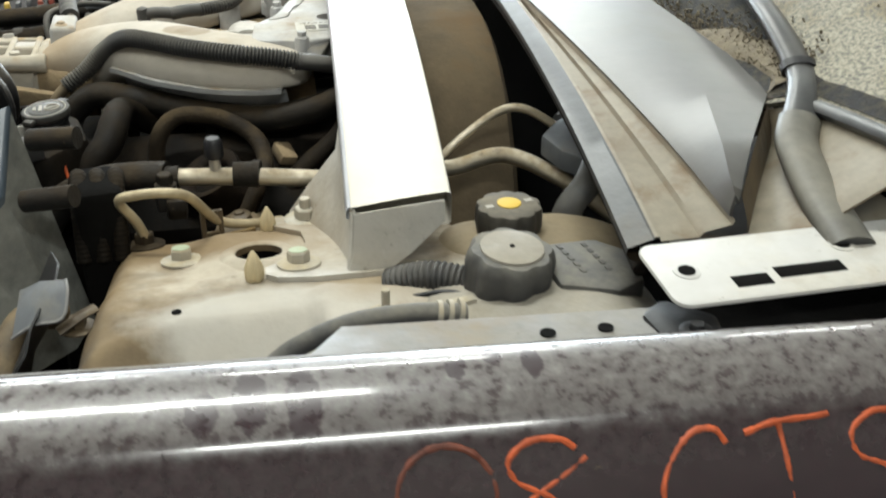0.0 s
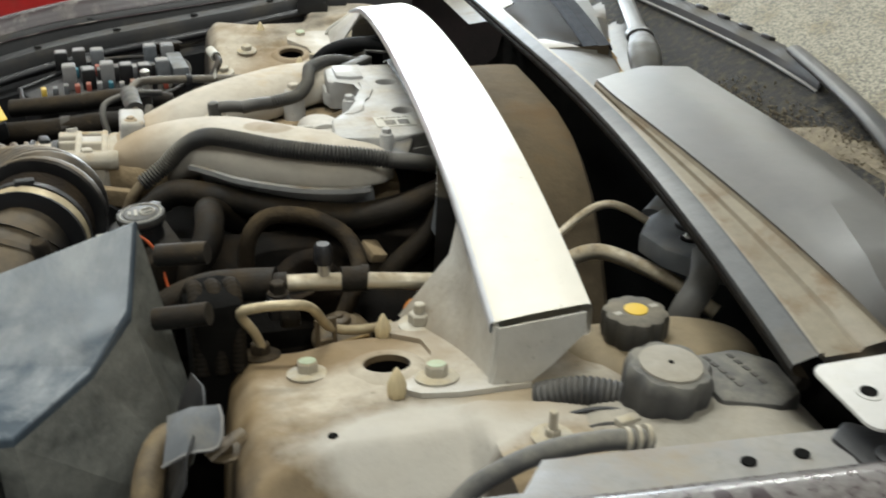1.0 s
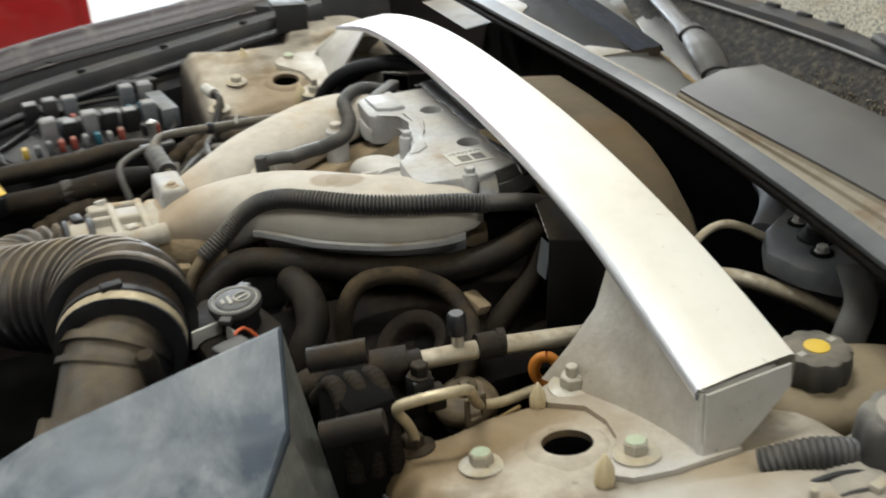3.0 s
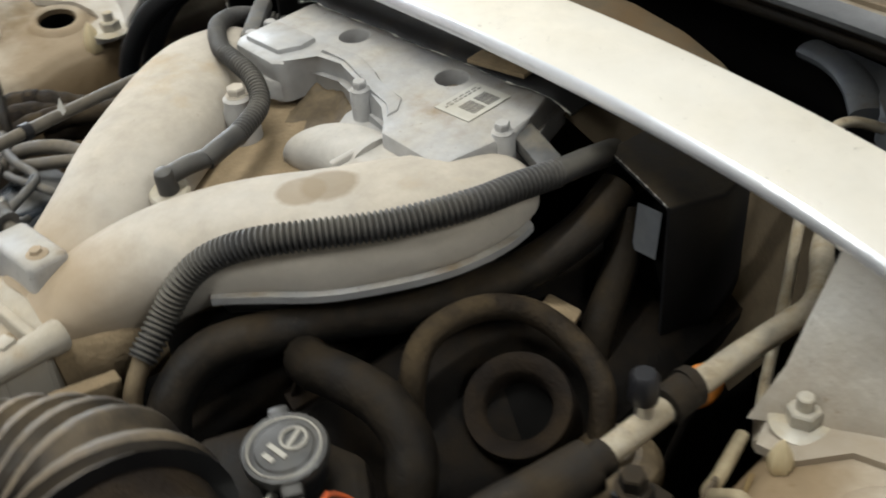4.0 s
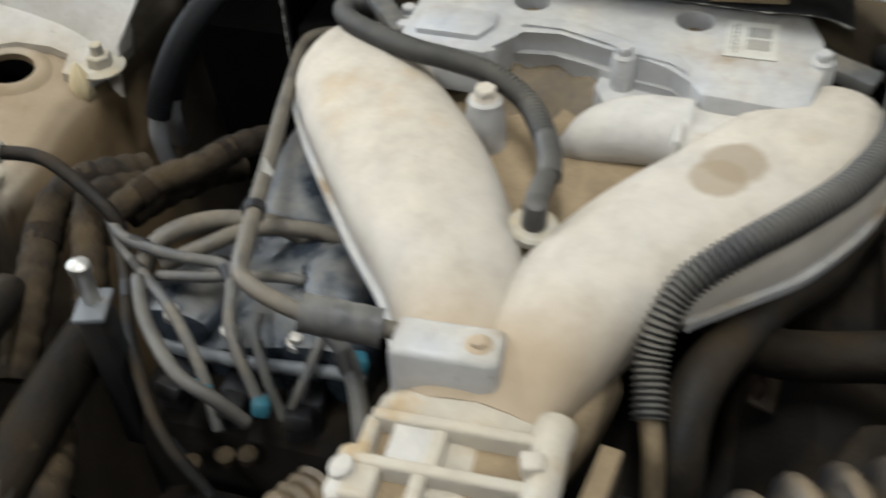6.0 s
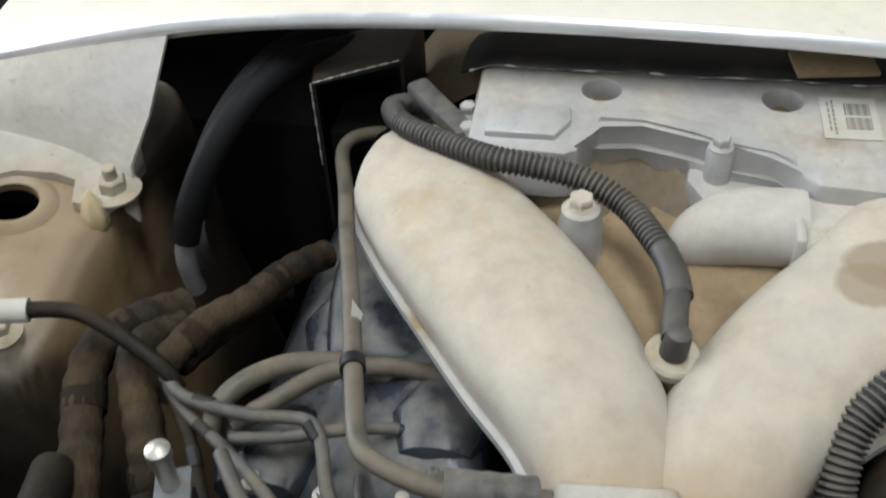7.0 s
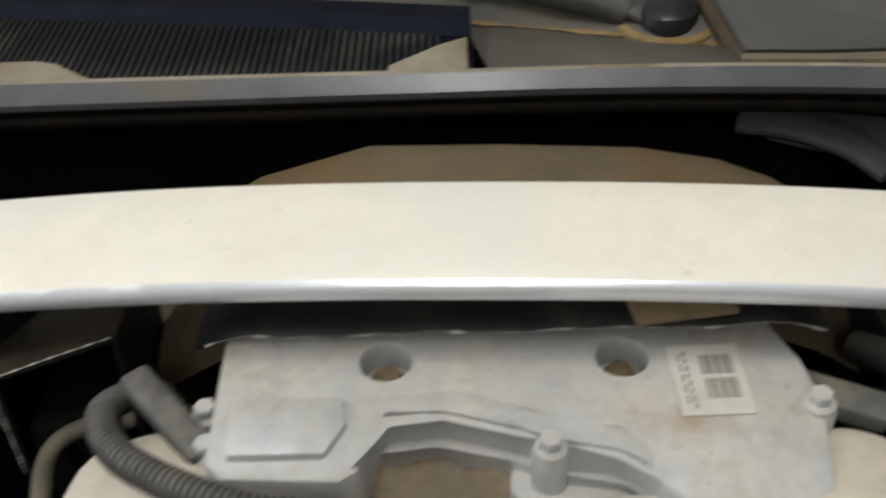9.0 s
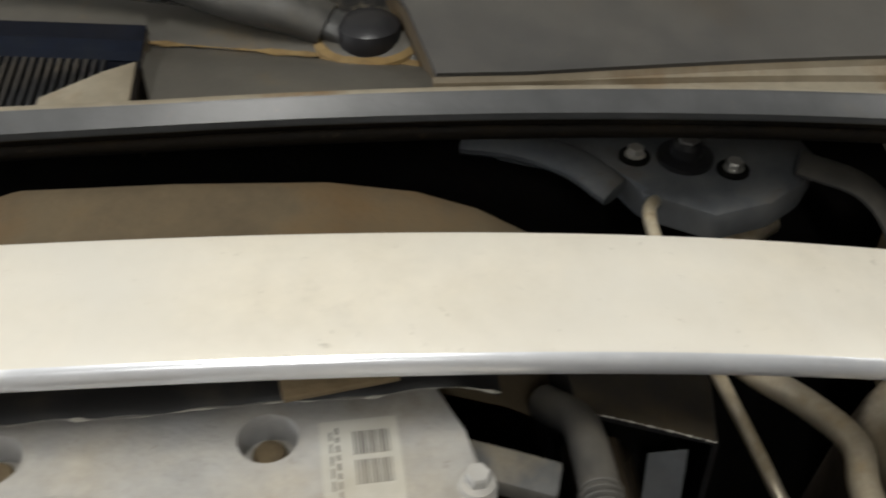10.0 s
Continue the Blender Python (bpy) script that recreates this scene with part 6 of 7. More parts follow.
part("wire", tube([(-0.185, 1.165, 0.915), (-0.175, 1.17, 0.918), (-0.160, 1.165, 0.90), (-0.15, 1.15, 0.86)], 0.0018, seg=6), M_ORANGE, rad, "thin orange wire")

# ---- reservoirs ----
wr = thing("coolant_reservoir", (0.26, 0.76, 0.8), "pale dusty coolant reservoir with a grey ribbed cap", "reservoir")
part("tank", add_loft(bmesh.new(), smooth_sections([((0.165, 0.735, 0.85), (0, 0.04, 0), 0.03, 0.10), ((0.19, 0.745, 0.862), (0, 0.060, 0), 0.042, 0.12), ((0.26, 0.755, 0.868), (0, 0.078, 0), 0.045, 0.14), ((0.33, 0.755, 0.875), (0, 0.075, 0), 0.042, 0.14), ((0.375, 0.745, 0.865), (0, 0.05, 0), 0.03, 0.12)]), 24, 4.5), M_RESERVOIR_G, wr, "pale translucent tank")
part("grey_lid", prism([(0.285, 0.822), (0.290, 0.752), (0.335, 0.735), (0.362, 0.75), (0.365, 0.80), (0.34, 0.826)], 0.905, 0.922, None, 0.006), M_CAP, wr, "grey dusty lid with faint print")
for k in range(2):
    for j in range(5):
        part("print_bar", box((0.004, 0.0065, 0.0006), at(0.306 + 0.022 * k + 0.002 * j, 0.812 - 0.0105 * j, 0.9225, 0, 0, 12), 0), M_CONDUIT, wr)
CM = at(0.254, 0.783, 0.905, 4, 3, 0)
cw = part("cap", lathe([(0.034, -0.004), (0.0375, 0.0), (0.0380, 0.026), (0.036, 0.034), (0.0335, 0.037)], CM, 48, 8, 0.10), M_CAP, wr, "grey ribbed screw cap")
part("cap_disc", lathe([(0.0265, 0.036), (0.0262, 0.039), (0.024, 0.0395)], CM, 36), M_RESERVOIR_G, cw, "pale dusty disc")
part("cap_dot", lathe([(0.0022, 0.039), (0.0022, 0.0402)], CM, 10), M_VOID, cw)
part("vent_hose", tube([(0.163, 0.829, 0.890), (0.176, 0.820, 0.898), (0.198, 0.808, 0.905), (0.232, 0.792, 0.903)], 0.0135, seg=18, ribs=0.0050, amp=0.07), M_CONDUIT, wr, "grey corrugated overflow hose")
for k in range(2):
    part("cable_stub", tube([(0.165 + 0.012 * k, 0.792 - 0.022 * k, 0.895), (0.20, 0.782 - 0.022 * k, 0.905), (0.235, 0.765 - 0.02 * k, 0.905)], 0.0026, seg=8), M_BLACK, wr, "thin black cable")
part("cable_clip", box((0.020, 0.010, 0.010), at(0.212, 0.757, 0.908, 0, 0, 14), 0.002), M_BOLT, wr, "pale bent cable clip")

br = thing("brake_reservoir", (0.30, 0.93, 0.8), "tan dusty brake fluid reservoir with a black scalloped cap", "reservoir")
part("tank", add_loft(bmesh.new(), smooth_sections([((0.215, 0.925, 0.83), (0, 0.03, 0), 0.03, 0.08), ((0.24, 0.925, 0.842), (0, 0.05, 0), 0.038, 0.10), ((0.29, 0.922, 0.846), (0, 0.055, 0), 0.038, 0.10), ((0.345, 0.912, 0.848), (0, 0.055, 0), 0.042, 0.10), ((0.395, 0.905, 0.845), (0, 0.04, 0), 0.036, 0.10), ((0.41, 0.902, 0.842), (0, 0.02, 0), 0.02, 0.08)]), 24, 2.8), M_RESERVOIR, br, "tan translucent tank")
BM = at(0.288, 0.923, 0.886, 0, 0, 12)
cb = part("cap", lathe([(0.028, -0.006), (0.0310, -0.002), (0.0325, 0.006), (0.0325, 0.020), (0.031, 0.0245), (0.028, 0.0262)], BM, 60, 10, 0.09), M_CAP_DARK, br, "black scalloped cap")
part("cap_disc", lathe([(0.0115, 0.0262), (0.0115, 0.0272), (0.0105, 0.0276)], BM, 28), M_YELLOW, cb, "yellow round cap mark")
for k in (-1, 1):
    part("cap_print", box((0.008, 0.006, 0.0006), BM @ at(0.020 * k, 0, 0.0263), 0), M_LETTER, cb)

# hose and clip over the rail beside the reservoir
hs = thing("washer_hose", (0.12, 0.70, 0.93), "dusty grey hose with a spring clip along the rail", "hose")
part("hose", tube([(0.030, 0.680, 0.885), (0.062, 0.688, 0.916), (0.086, 0.690, 0.930), (0.12, 0.690, 0.942), (0.162, 0.690, 0.945), (0.20, 0.690, 0.941)], 0.0078, seg=14), M_CAP, hs)
for k in range(3):
    part("clip", tube([(0.178 + 0.008 * k, 0.690, 0.9435), (0.1815 + 0.008 * k, 0.690, 0.943)], 0.0096, seg=16, step=0.003), M_BOLT, hs, "pale spring clip")

# ---- black covers either side of the engine's rear ----
def module(side):
    def Y(y):
        return y if side > 0 else 2 * YC + 0.014 - y
    dx, dz = (0.0, 0.0) if side > 0 else (0.015, 0.014)
    t = thing("wiring_cover", (0.19, Y(1.21), 0.86), "black plastic wiring cover with a chipped pale edge", "wiring cover", "wiring covers")
    bm = bmesh.new()
    pts = [(0.150, 1.174), (0.167, 1.246), (0.245, 1.246), (0.245, 1.166), (0.20, 1.160)]
    hi = [bm.verts.new((x + dx, Y(y), dz + 0.936 + (y - 1.174) * 0.22 - (x - 0.15) * 0.1)) for x, y in pts]
    lo = [bm.verts.new((x + dx - 0.004, Y(y), 0.80)) for x, y in pts]
    f = bm.faces.new(hi)
    for i in range(5):
        j = (i + 1) % 5
        if i != 0:
            bm.faces.new((lo[i], lo[j], hi[j], hi[i]))
    bmesh.ops.bevel(bm, geom=list(f.edges), offset=0.003, segments=2, affect="EDGES", profile=0.5)
    bmesh.ops.recalc_face_normals(bm, faces=bm.faces)
    bmesh.ops.solidify(bm, geom=list(bm.faces), thickness=0.003)
    part("shell", bm, M_BLACK_DUSTY, t)
    part("worn_edge", tube([(dx + 0.1495, Y(1.176), dz + 0.9365), (dx + 0.158, Y(1.21), dz + 0.9440), (dx + 0.1655, Y(1.243), dz + 0.9510)], lambda u: max(0.0001, (0.0002 if side > 0 else 0.0004) + 0.0003 * math.sin(40 * u) + 0.0003 * math.sin(133 * u + 1)), seg=6, step=0.002), M_LABEL, t, "pale chipped edge")
    if side < 0:
        part("worn_corner", tube([(dx + 0.1490, Y(1.1735), dz + 0.9355), (dx + 0.1480, Y(1.1735), 0.905), (dx + 0.1472, Y(1.1735), 0.87)], lambda u: max(0.0002, 0.0004 + 0.0003 * math.sin(31 * u) + 0.0003 * math.sin(117 * u)), seg=6, step=0.002), M_LABEL, t, "pale chipped corner")
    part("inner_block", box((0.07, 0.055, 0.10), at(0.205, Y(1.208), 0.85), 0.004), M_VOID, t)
    return t


mod = module(1)
module(-1)
part("tag", sheet([[Vector((0.158 - 0.003 * i, 1.186 + 0.022 * j, 0.922 - 0.020 * i)) for j in range(2)] for i in range(3)], 0.0008), M_RELAY, mod, "pale paper tag")

strip = thing("rear_seal_strip", (0.2, YC, 0.96), "black rubbery strip behind the intake with a frayed pale edge", "seal")
rows = []
for i in range(50):
    y = 1.286 + 0.355 * i / 49
    wob = 0.0007 * math.sin(i * 1.3) + 0.0009 * math.sin(i * 0.45)
    end = 0.012 * (smooth01((1.31 - y) / 0.03) + smooth01((y - 1.615) / 0.03))
    rows.append([Vector((0.173 + wob, y, 0.970 - end * 0.6)), Vector((0.177 + wob, y, 0.9735 - end)), Vector((0.19, y, 0.975 - end)), Vector((0.22, y, 0.970 - end)), Vector((0.26, y, 0.955 - end))])
part("strip", sheet(rows, 0.003), M_BLACK, strip)
part("frayed_edge", tube([tuple(r[0] + Vector((-0.0004, 0, -0.0005))) for r in rows[::3]], lambda u: max(0.0001, 0.0009 * math.sin(17 * u + 1) * math.sin(61 * u) + 0.0004 * math.sin(140 * u)), seg=6, step=0.002), M_LABEL, strip, "pale frayed edge")
part("patch", box((0.034, 0.058, 0.004), at(0.187, 1.368, 0.9775, 0, 2, 8), 0.001), M_TAN, strip, "brown foam patch")

# ---- hoses, pipes and wiring ----
def hose(pts, r, label, material=M_RUBBER, name="hose", group="engine bay hoses", category="hose", **kw):
    if name != "wiring_loom":
        return solo(name, tube(pts, r, **kw), material, label, category, group)
    t = thing(name, pts[0], label, category, group)
    part("sheath", tube(pts, r, **kw), material, t)
    for k in range(1, len(pts) - 1, 2):
        a, b = Vector(pts[k]), Vector(pts[k + 1])
        part("tape_wrap", tube([a.lerp(b, 0.15), a.lerp(b, 0.15) + (b - a).normalized() * 0.014], r * 1.10, seg=12, step=0.004), M_GRIME if material is M_LOOM else M_BLACK, t, "dirty tape wrap")
    return t


def conduit(pts, r, label, material, sleeve, sleeve_r, pitch=0.0042, amp=0.13):
    """A corrugated conduit with the smooth rubber sleeve at its end."""
    t = thing("wiring_conduit", pts[0], label, "conduit", "wiring conduits")
    part("corrugated_tube", tube(pts, r, ribs=pitch, amp=amp, seg=16), material, t)
    part("end_sleeve", tube(sleeve, sleeve_r, seg=14), M_RAIL if material is M_CONDUIT_DARK else material, t, "pale smooth conduit end" if material is M_CONDUIT_DARK else "smooth grey end sleeve")
    return t


conduit([(0.112, 1.2485, 0.955), (0.075, 1.253, 0.961), (0.036, 1.259, 0.965), (-0.017, 1.282, 0.967), (-0.064, 1.316, 0.968), (-0.090, 1.341, 0.965), (-0.107, 1.362, 0.956), (-0.120, 1.376, 0.945), (-0.135, 1.383, 0.932), (-0.150, 1.385, 0.916), (-0.166, 1.382, 0.904), (-0.180, 1.379, 0.895)], 0.0100, "grey corrugated wiring conduit draped over the intake branch", M_CONDUIT, [(0.190, 1.258, 0.932), (0.163, 1.247, 0.946), (0.135, 1.247, 0.952), (0.108, 1.249, 0.9555)], 0.0102)
hose([(-0.178, 1.379, 0.897), (-0.198, 1.372, 0.872), (-0.216, 1.366, 0.81)], 0.007, "tan dusty cable leaving the conduit", M_BRASS, "cable", "", "cable")
conduit([(0.168, 1.655, 0.905), (0.170, 1.672, 0.930), (0.140, 1.688, 0.948), (0.096, 1.664, 0.962), (0.060, 1.606, 0.970), (0.052, 1.570, 0.970), (0.046, 1.536, 0.966), (0.028, 1.505, 0.959), (-0.014, 1.480, 0.958)], 0.0080, "grey corrugated conduit curling round the intake branch", M_CONDUIT, [(-0.010, 1.482, 0.9585), (-0.03, 1.4755, 0.959), (-0.048, 1.472, 0.957)], 0.0088)
fit = thing("vacuum_fitting", (-0.083, 1.466, 0.93), "grey elbow fitting pushed into the intake", "fitting")
part("collar", lathe([(0.0165, 0), (0.0165, 0.005), (0.0145, 0.007)], at(-0.083, 1.474, 0.940, 6, -6, 0), 24), M_BOLT, fit)
part("stem", lathe([(0.0085, 0), (0.0078, 0.018), (0.0068, 0.022), (0.004, 0.0235)], at(-0.083, 1.474, 0.944, 6, -6, 0), 20), M_CONDUIT, fit)
part("elbow", tube([(-0.040, 1.472, 0.957), (-0.062, 1.474, 0.959), (-0.083, 1.474, 0.958)], 0.0078, seg=14), M_CONDUIT, fit)

BL = "thick black dusty rubber hose in the engine bay"
hose([(0.17, 1.236, 0.916), (0.125, 1.236, 0.900), (0.072, 1.250, 0.886), (0.025, 1.268, 0.884), (-0.018, 1.287, 0.886), (-0.055, 1.316, 0.886), (-0.100, 1.338, 0.890), (-0.138, 1.354, 0.890), (-0.164, 1.359, 0.876), (-0.184, 1.357, 0.850), (-0.196, 1.352, 0.78)], 0.0165, BL, M_RUBBER)
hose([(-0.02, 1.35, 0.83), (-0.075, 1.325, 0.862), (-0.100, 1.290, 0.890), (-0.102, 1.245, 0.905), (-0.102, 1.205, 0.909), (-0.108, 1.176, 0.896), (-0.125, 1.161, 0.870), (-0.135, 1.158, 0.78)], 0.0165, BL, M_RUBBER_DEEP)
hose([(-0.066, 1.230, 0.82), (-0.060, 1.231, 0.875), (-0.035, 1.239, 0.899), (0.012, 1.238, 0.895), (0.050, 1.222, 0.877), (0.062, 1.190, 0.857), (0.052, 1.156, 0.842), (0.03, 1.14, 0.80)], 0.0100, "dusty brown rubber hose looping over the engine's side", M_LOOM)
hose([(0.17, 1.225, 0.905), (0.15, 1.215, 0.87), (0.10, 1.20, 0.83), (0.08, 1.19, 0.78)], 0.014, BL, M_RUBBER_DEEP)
well = thing("thermostat_housing", (-0.01, 1.20, 0.8), "dark grimy round housing with an open mouth", "engine part")
WM = at(0.016, 1.197, 0.805, 14, -26, 0)
part("barrel", lathe([(0.042, -0.06), (0.041, 0.010), (0.038, 0.022), (0.038, 0.040), (0.040, 0.046), (0.0385, 0.050), (0.033, 0.0495), (0.027, 0.046), (0.0245, 0.043), (0.0235, 0.030), (0.023, -0.03)], WM, 40), M_GRIME, well, "brown dirt-caked stepped housing")
# A near-black plug paints in the shade of the mouth.
part("mouth", lathe([(0.0225, 0.026), (0.0222, -0.02), (0.010, -0.0285)], WM, 24), M_VOID, well, "dark open mouth")
oc = thing("oil_filler_cap", (0.032, 1.126, 0.78), "brown dusty round filler cap with a raised knob", "filler cap")
part("neck", lathe([(0.027, 0), (0.027, 0.02)], at(0.032, 1.126, 0.775), 24), M_BLOCK, oc)
part("cap", lathe([(0.033, 0), (0.0345, 0.004), (0.033, 0.010), (0.027, 0.020), (0.020, 0.0225), (0.0185, 0.024)], at(0.032, 1.126, 0.792, 4, -6, 0), 36), M_BRASS, oc)
part("knob", lathe([(0.0135, 0.022), (0.0125, 0.030), (0.010, 0.032), (0.006, 0.0325), (0.005, 0.035), (0.002, 0.0355)], at(0.032, 1.126, 0.792, 4, -6, 0), 24), M_BRASS, oc)
dip = thing("dipstick", (0.11, 1.123, 0.8), "orange plastic dipstick ring handle", "dipstick")
part("ring", tube([Vector((0.118 + 0.011 * math.sin(t), 1.117 - 0.007 * math.sin(t), 0.818 + 0.0165 * math.cos(t))) for t in [6.283 * i / 16 for i in range(17)]], 0.0048, seg=12, step=0.004, flat=1.3), M_DIPSTICK, dip)
part("stem", tube([(0.118, 1.117, 0.802), (0.114, 1.125, 0.775), (0.10, 1.135, 0.72)], 0.0035, seg=8), M_BLOCK, dip)
part("conn_block", box((0.022, 0.030, 0.014), at(0.085, 1.225, 0.85, 20, 15, 25), 0.003), M_TAN, engine, "tan dusty connector")

# air-conditioning pipe with service valve beside the left tower
ac = thing("air_conditioning_pipe", (0.05, 1.08, 0.85), "dull aluminium air-conditioning pipe with a black valve cap", "pipe")
part("pipe", tube([(0.43, 1.02, 0.84), (0.385, 1.062, 0.866), (0.333, 1.128, 0.872), (0.27, 1.112, 0.868), (0.215, 1.084, 0.878), (0.180, 1.071, 0.882), (0.150, 1.077, 0.878), (0.10, 1.082, 0.881), (0.04, 1.085, 0.886), (-0.03, 1.089, 0.888)], 0.0092, seg=16), M_PIPE, ac)
part("thin_pipe", tube([(0.45, 1.09, 0.87), (0.406, 1.125, 0.894), (0.349, 1.152, 0.920), (0.29, 1.142, 0.895), (0.22, 1.112, 0.845), (0.17, 1.092, 0.812), (0.135, 1.075, 0.80), (0.10, 1.055, 0.815)], 0.0048, seg=12), M_PIPE, ac, "thin aluminium line")
for x0, x1, r in ((-0.028, -0.052, 0.012), (0.028, 0.052, 0.0135), (0.048, 0.056, 0.0145)):
    part("sleeve", tube([(x0, 1.0855 if x0 > 0 else 1.088, 0.8885), (x1, 1.084 if x0 > 0 else 1.090, 0.888)], r, seg=16, step=0.006), M_RUBBER, ac, "black rubber sleeve")
part("valve_stem", lathe([(0.006, 0), (0.006, 0.016)], at(0.010, 1.088, 0.893), 14), M_STEEL, ac)
part("valve_cap", lathe([(0.0095, 0), (0.010, 0.004), (0.0095, 0.019), (0.007, 0.022)], at(0.010, 1.089, 0.908), 18, 8, 0.08), M_BLACK_CLEAN, ac, "black valve cap")
part("hose_end", tube([(-0.04, 1.090, 0.888), (-0.075, 1.100, 0.885), (-0.115, 1.115, 0.875), (-0.16, 1.12, 0.85), (-0.20, 1.11, 0.79)], 0.0175, seg=18), M_RUBBER, ac, "black rubber hose")
part("block", box((0.022, 0.020, 0.026), at(-0.040, 1.058, 0.880, 0, 0, 6), 0.003), M_BLACK, ac)
hexbolt(ac, -0.040, 1.058, 0.893, r=0.0085, h=0.010, flange=0.011, material=M_RUBBER)
ln = thing("fuel_line", (-0.03, 1.03, 0.84), "tan dusty bent metal line with a bracket by the strut tower", "pipe")
part("line", tube([(-0.052, 1.022, 0.82), (-0.066, 1.014, 0.872), (-0.080, 1.005, 0.903), (-0.062, 0.998, 0.912), (-0.032, 0.992, 0.915), (-0.012, 1.005, 0.902), (0.008, 1.036, 0.862), (0.035, 1.045, 0.850), (0.075, 1.055, 0.846)], 0.0050, seg=12, step=0.004), M_GOLD, ln)
part("bracket", box((0.036, 0.030, 0.004), at(0.005, 1.020, 0.838, -8, 0, 12), 0.001), M_BRASS, ln)
bw = at(0.004, 1.034, 0.855, 0, 0, 12)
for px, pz, sx, sz in ((-0.009, 0, 0.005, 0.036), (0.009, 0, 0.005, 0.036), (0, 0.0155, 0.014, 0.005), (0, -0.012, 0.014, 0.012)):
    part("bracket_upright", box((sx, 0.004, sz), bw @ at(px, 0, pz), 0.0008, 1), M_BRASS, ln, "rusty upright with a square window")
part("rust_plate", box((0.034, 0.003, 0.030), at(0.030, 1.028, 0.838, 14, 0, 18), 0.001), M_OCHRE, ln, "rusty bent plate")
part("cap_block", box((0.020, 0.018, 0.022), at(-0.03, 1.05, 0.872), 0.003), M_RUBBER, ln)
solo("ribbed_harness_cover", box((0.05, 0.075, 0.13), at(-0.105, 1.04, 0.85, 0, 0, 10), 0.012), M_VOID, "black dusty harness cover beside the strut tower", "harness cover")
for k in range(3):
    hose([(-0.132 + 0.018 * k, 1.075, 0.885), (-0.122 + 0.018 * k, 1.05, 0.912), (-0.12 + 0.018 * k, 1.02, 0.895), (-0.12 + 0.018 * k, 1.005, 0.84)], 0.0085, "dusty black ribbed harness sleeve", M_RUBBER_DEEP, ribs=0.005, amp=0.025, seg=10)

# torn inner liner and hose by the tower's front
liner = thing("splash_liner", (-0.15, 0.80, 0.8), "torn black plastic liner curling at the tower's front", "liner")
part("flap", sheet([[Vector((-0.175 + 0.012 * i + 0.01 * math.sin(j), 0.86 - 0.022 * j + 0.010 * i, 0.80 + 0.028 * i - 0.006 * j + 0.006 * math.sin(3 * i + j))) for j in range(6)] for i in range(5)], 0.002), M_BLACK, liner, "black torn flap")
fl = [[Vector((-0.148, 0.858, 0.896)), Vector((-0.128, 0.850, 0.908)), Vector((-0.106, 0.842, 0.912))], [Vector((-0.149, 0.844, 0.888)), Vector((-0.128, 0.836, 0.902)), Vector((-0.104, 0.829, 0.906))], [Vector((-0.154, 0.828, 0.868)), Vector((-0.132, 0.820, 0.884)), Vector((-0.109, 0.816, 0.890))]]
part("pale_flap", sheet(fl, 0.002), M_RELAY, liner, "grey dusty torn face")
part("flap_edge", tube([fl[0][2], fl[1][2], fl[2][2], fl[2][1], fl[2][0]], 0.0014, seg=8), M_RAIL, liner, "pale torn edge")
part("retainer", tube([(-0.118, 0.832, 0.868), (-0.10, 0.842, 0.876), (-0.088, 0.85, 0.878)], 0.006, seg=8, flat=0.5), M_BRASS, liner, "bent rusty retainer")
hexbolt(liner, -0.104, 0.845, 0.862, r=0.008, h=0.008, flange=0.015, material=M_BRASS)
hose([(-0.13, 0.91, 0.84), (-0.155, 0.888, 0.85), (-0.17, 0.85, 0.83), (-0.172, 0.80, 0.77)], 0.014, "tan dusty hose curving down by the strut tower", M_BRASS)

# ---- far side: tube, pipes, conduits, valves ----
vt = thing("vapour_tube", (0.0, 1.69, 0.92), "grey-tan dusty bent vapour tube along the intake", "pipe")
part("tube", tube([(0.185, 1.695, 0.89), (0.176, 1.715, 0.897), (0.160, 1.731, 0.901), (0.135, 1.732, 0.904), (0.074, 1.712, 0.920), (0.012, 1.694, 0.929), (-0.049, 1.675, 0.938), (-0.143, 1.648, 0.949), (-0.176, 1.637, 0.952), (-0.188, 1.623, 0.953), (-0.196, 1.598, 0.951), (-0.197, 1.575, 0.948), (-0.188, 1.538, 0.939), (-0.186, 1.525, 0.936)], 0.0058, seg=14), M_TUBE, vt)
part("connector_sleeve", tube([(-0.197, 1.588, 0.9495), (-0.194, 1.565, 0.946), (-0.189, 1.541, 0.940)], 0.0122, seg=18, ribs=0.012, amp=0.02), M_CAP, vt, "grey dusty connector sleeve")
part("clip", tube([(-0.112, 1.6572, 0.9450), (-0.120, 1.6549, 0.9461)], 0.0078, seg=14, step=0.004), M_BLACK, vt, "dark retaining clip")
for dy, dx in ((0.0, -0.012), (0.004, 0.020)):
    conduit([(0.27 + dx, 1.74 + dy * 0.3, 0.93), (0.215 + dx, 1.775 + dy * 0.6, 0.948), (0.165 + dx, 1.800 + dy, 0.950), (0.120 + dx, 1.822 + dy, 0.93), (0.095 + dx, 1.842 + dy, 0.89), (0.085 + dx, 1.853 + dy, 0.855)], 0.0115, "black corrugated conduit dropping beside the far strut tower", M_CONDUIT_DARK, [(0.086 + dx, 1.852 + dy, 0.858), (0.083 + dx, 1.856 + dy, 0.835), (0.085 + dx, 1.855 + dy, 0.80)], 0.0085, 0.0042, 0.006)
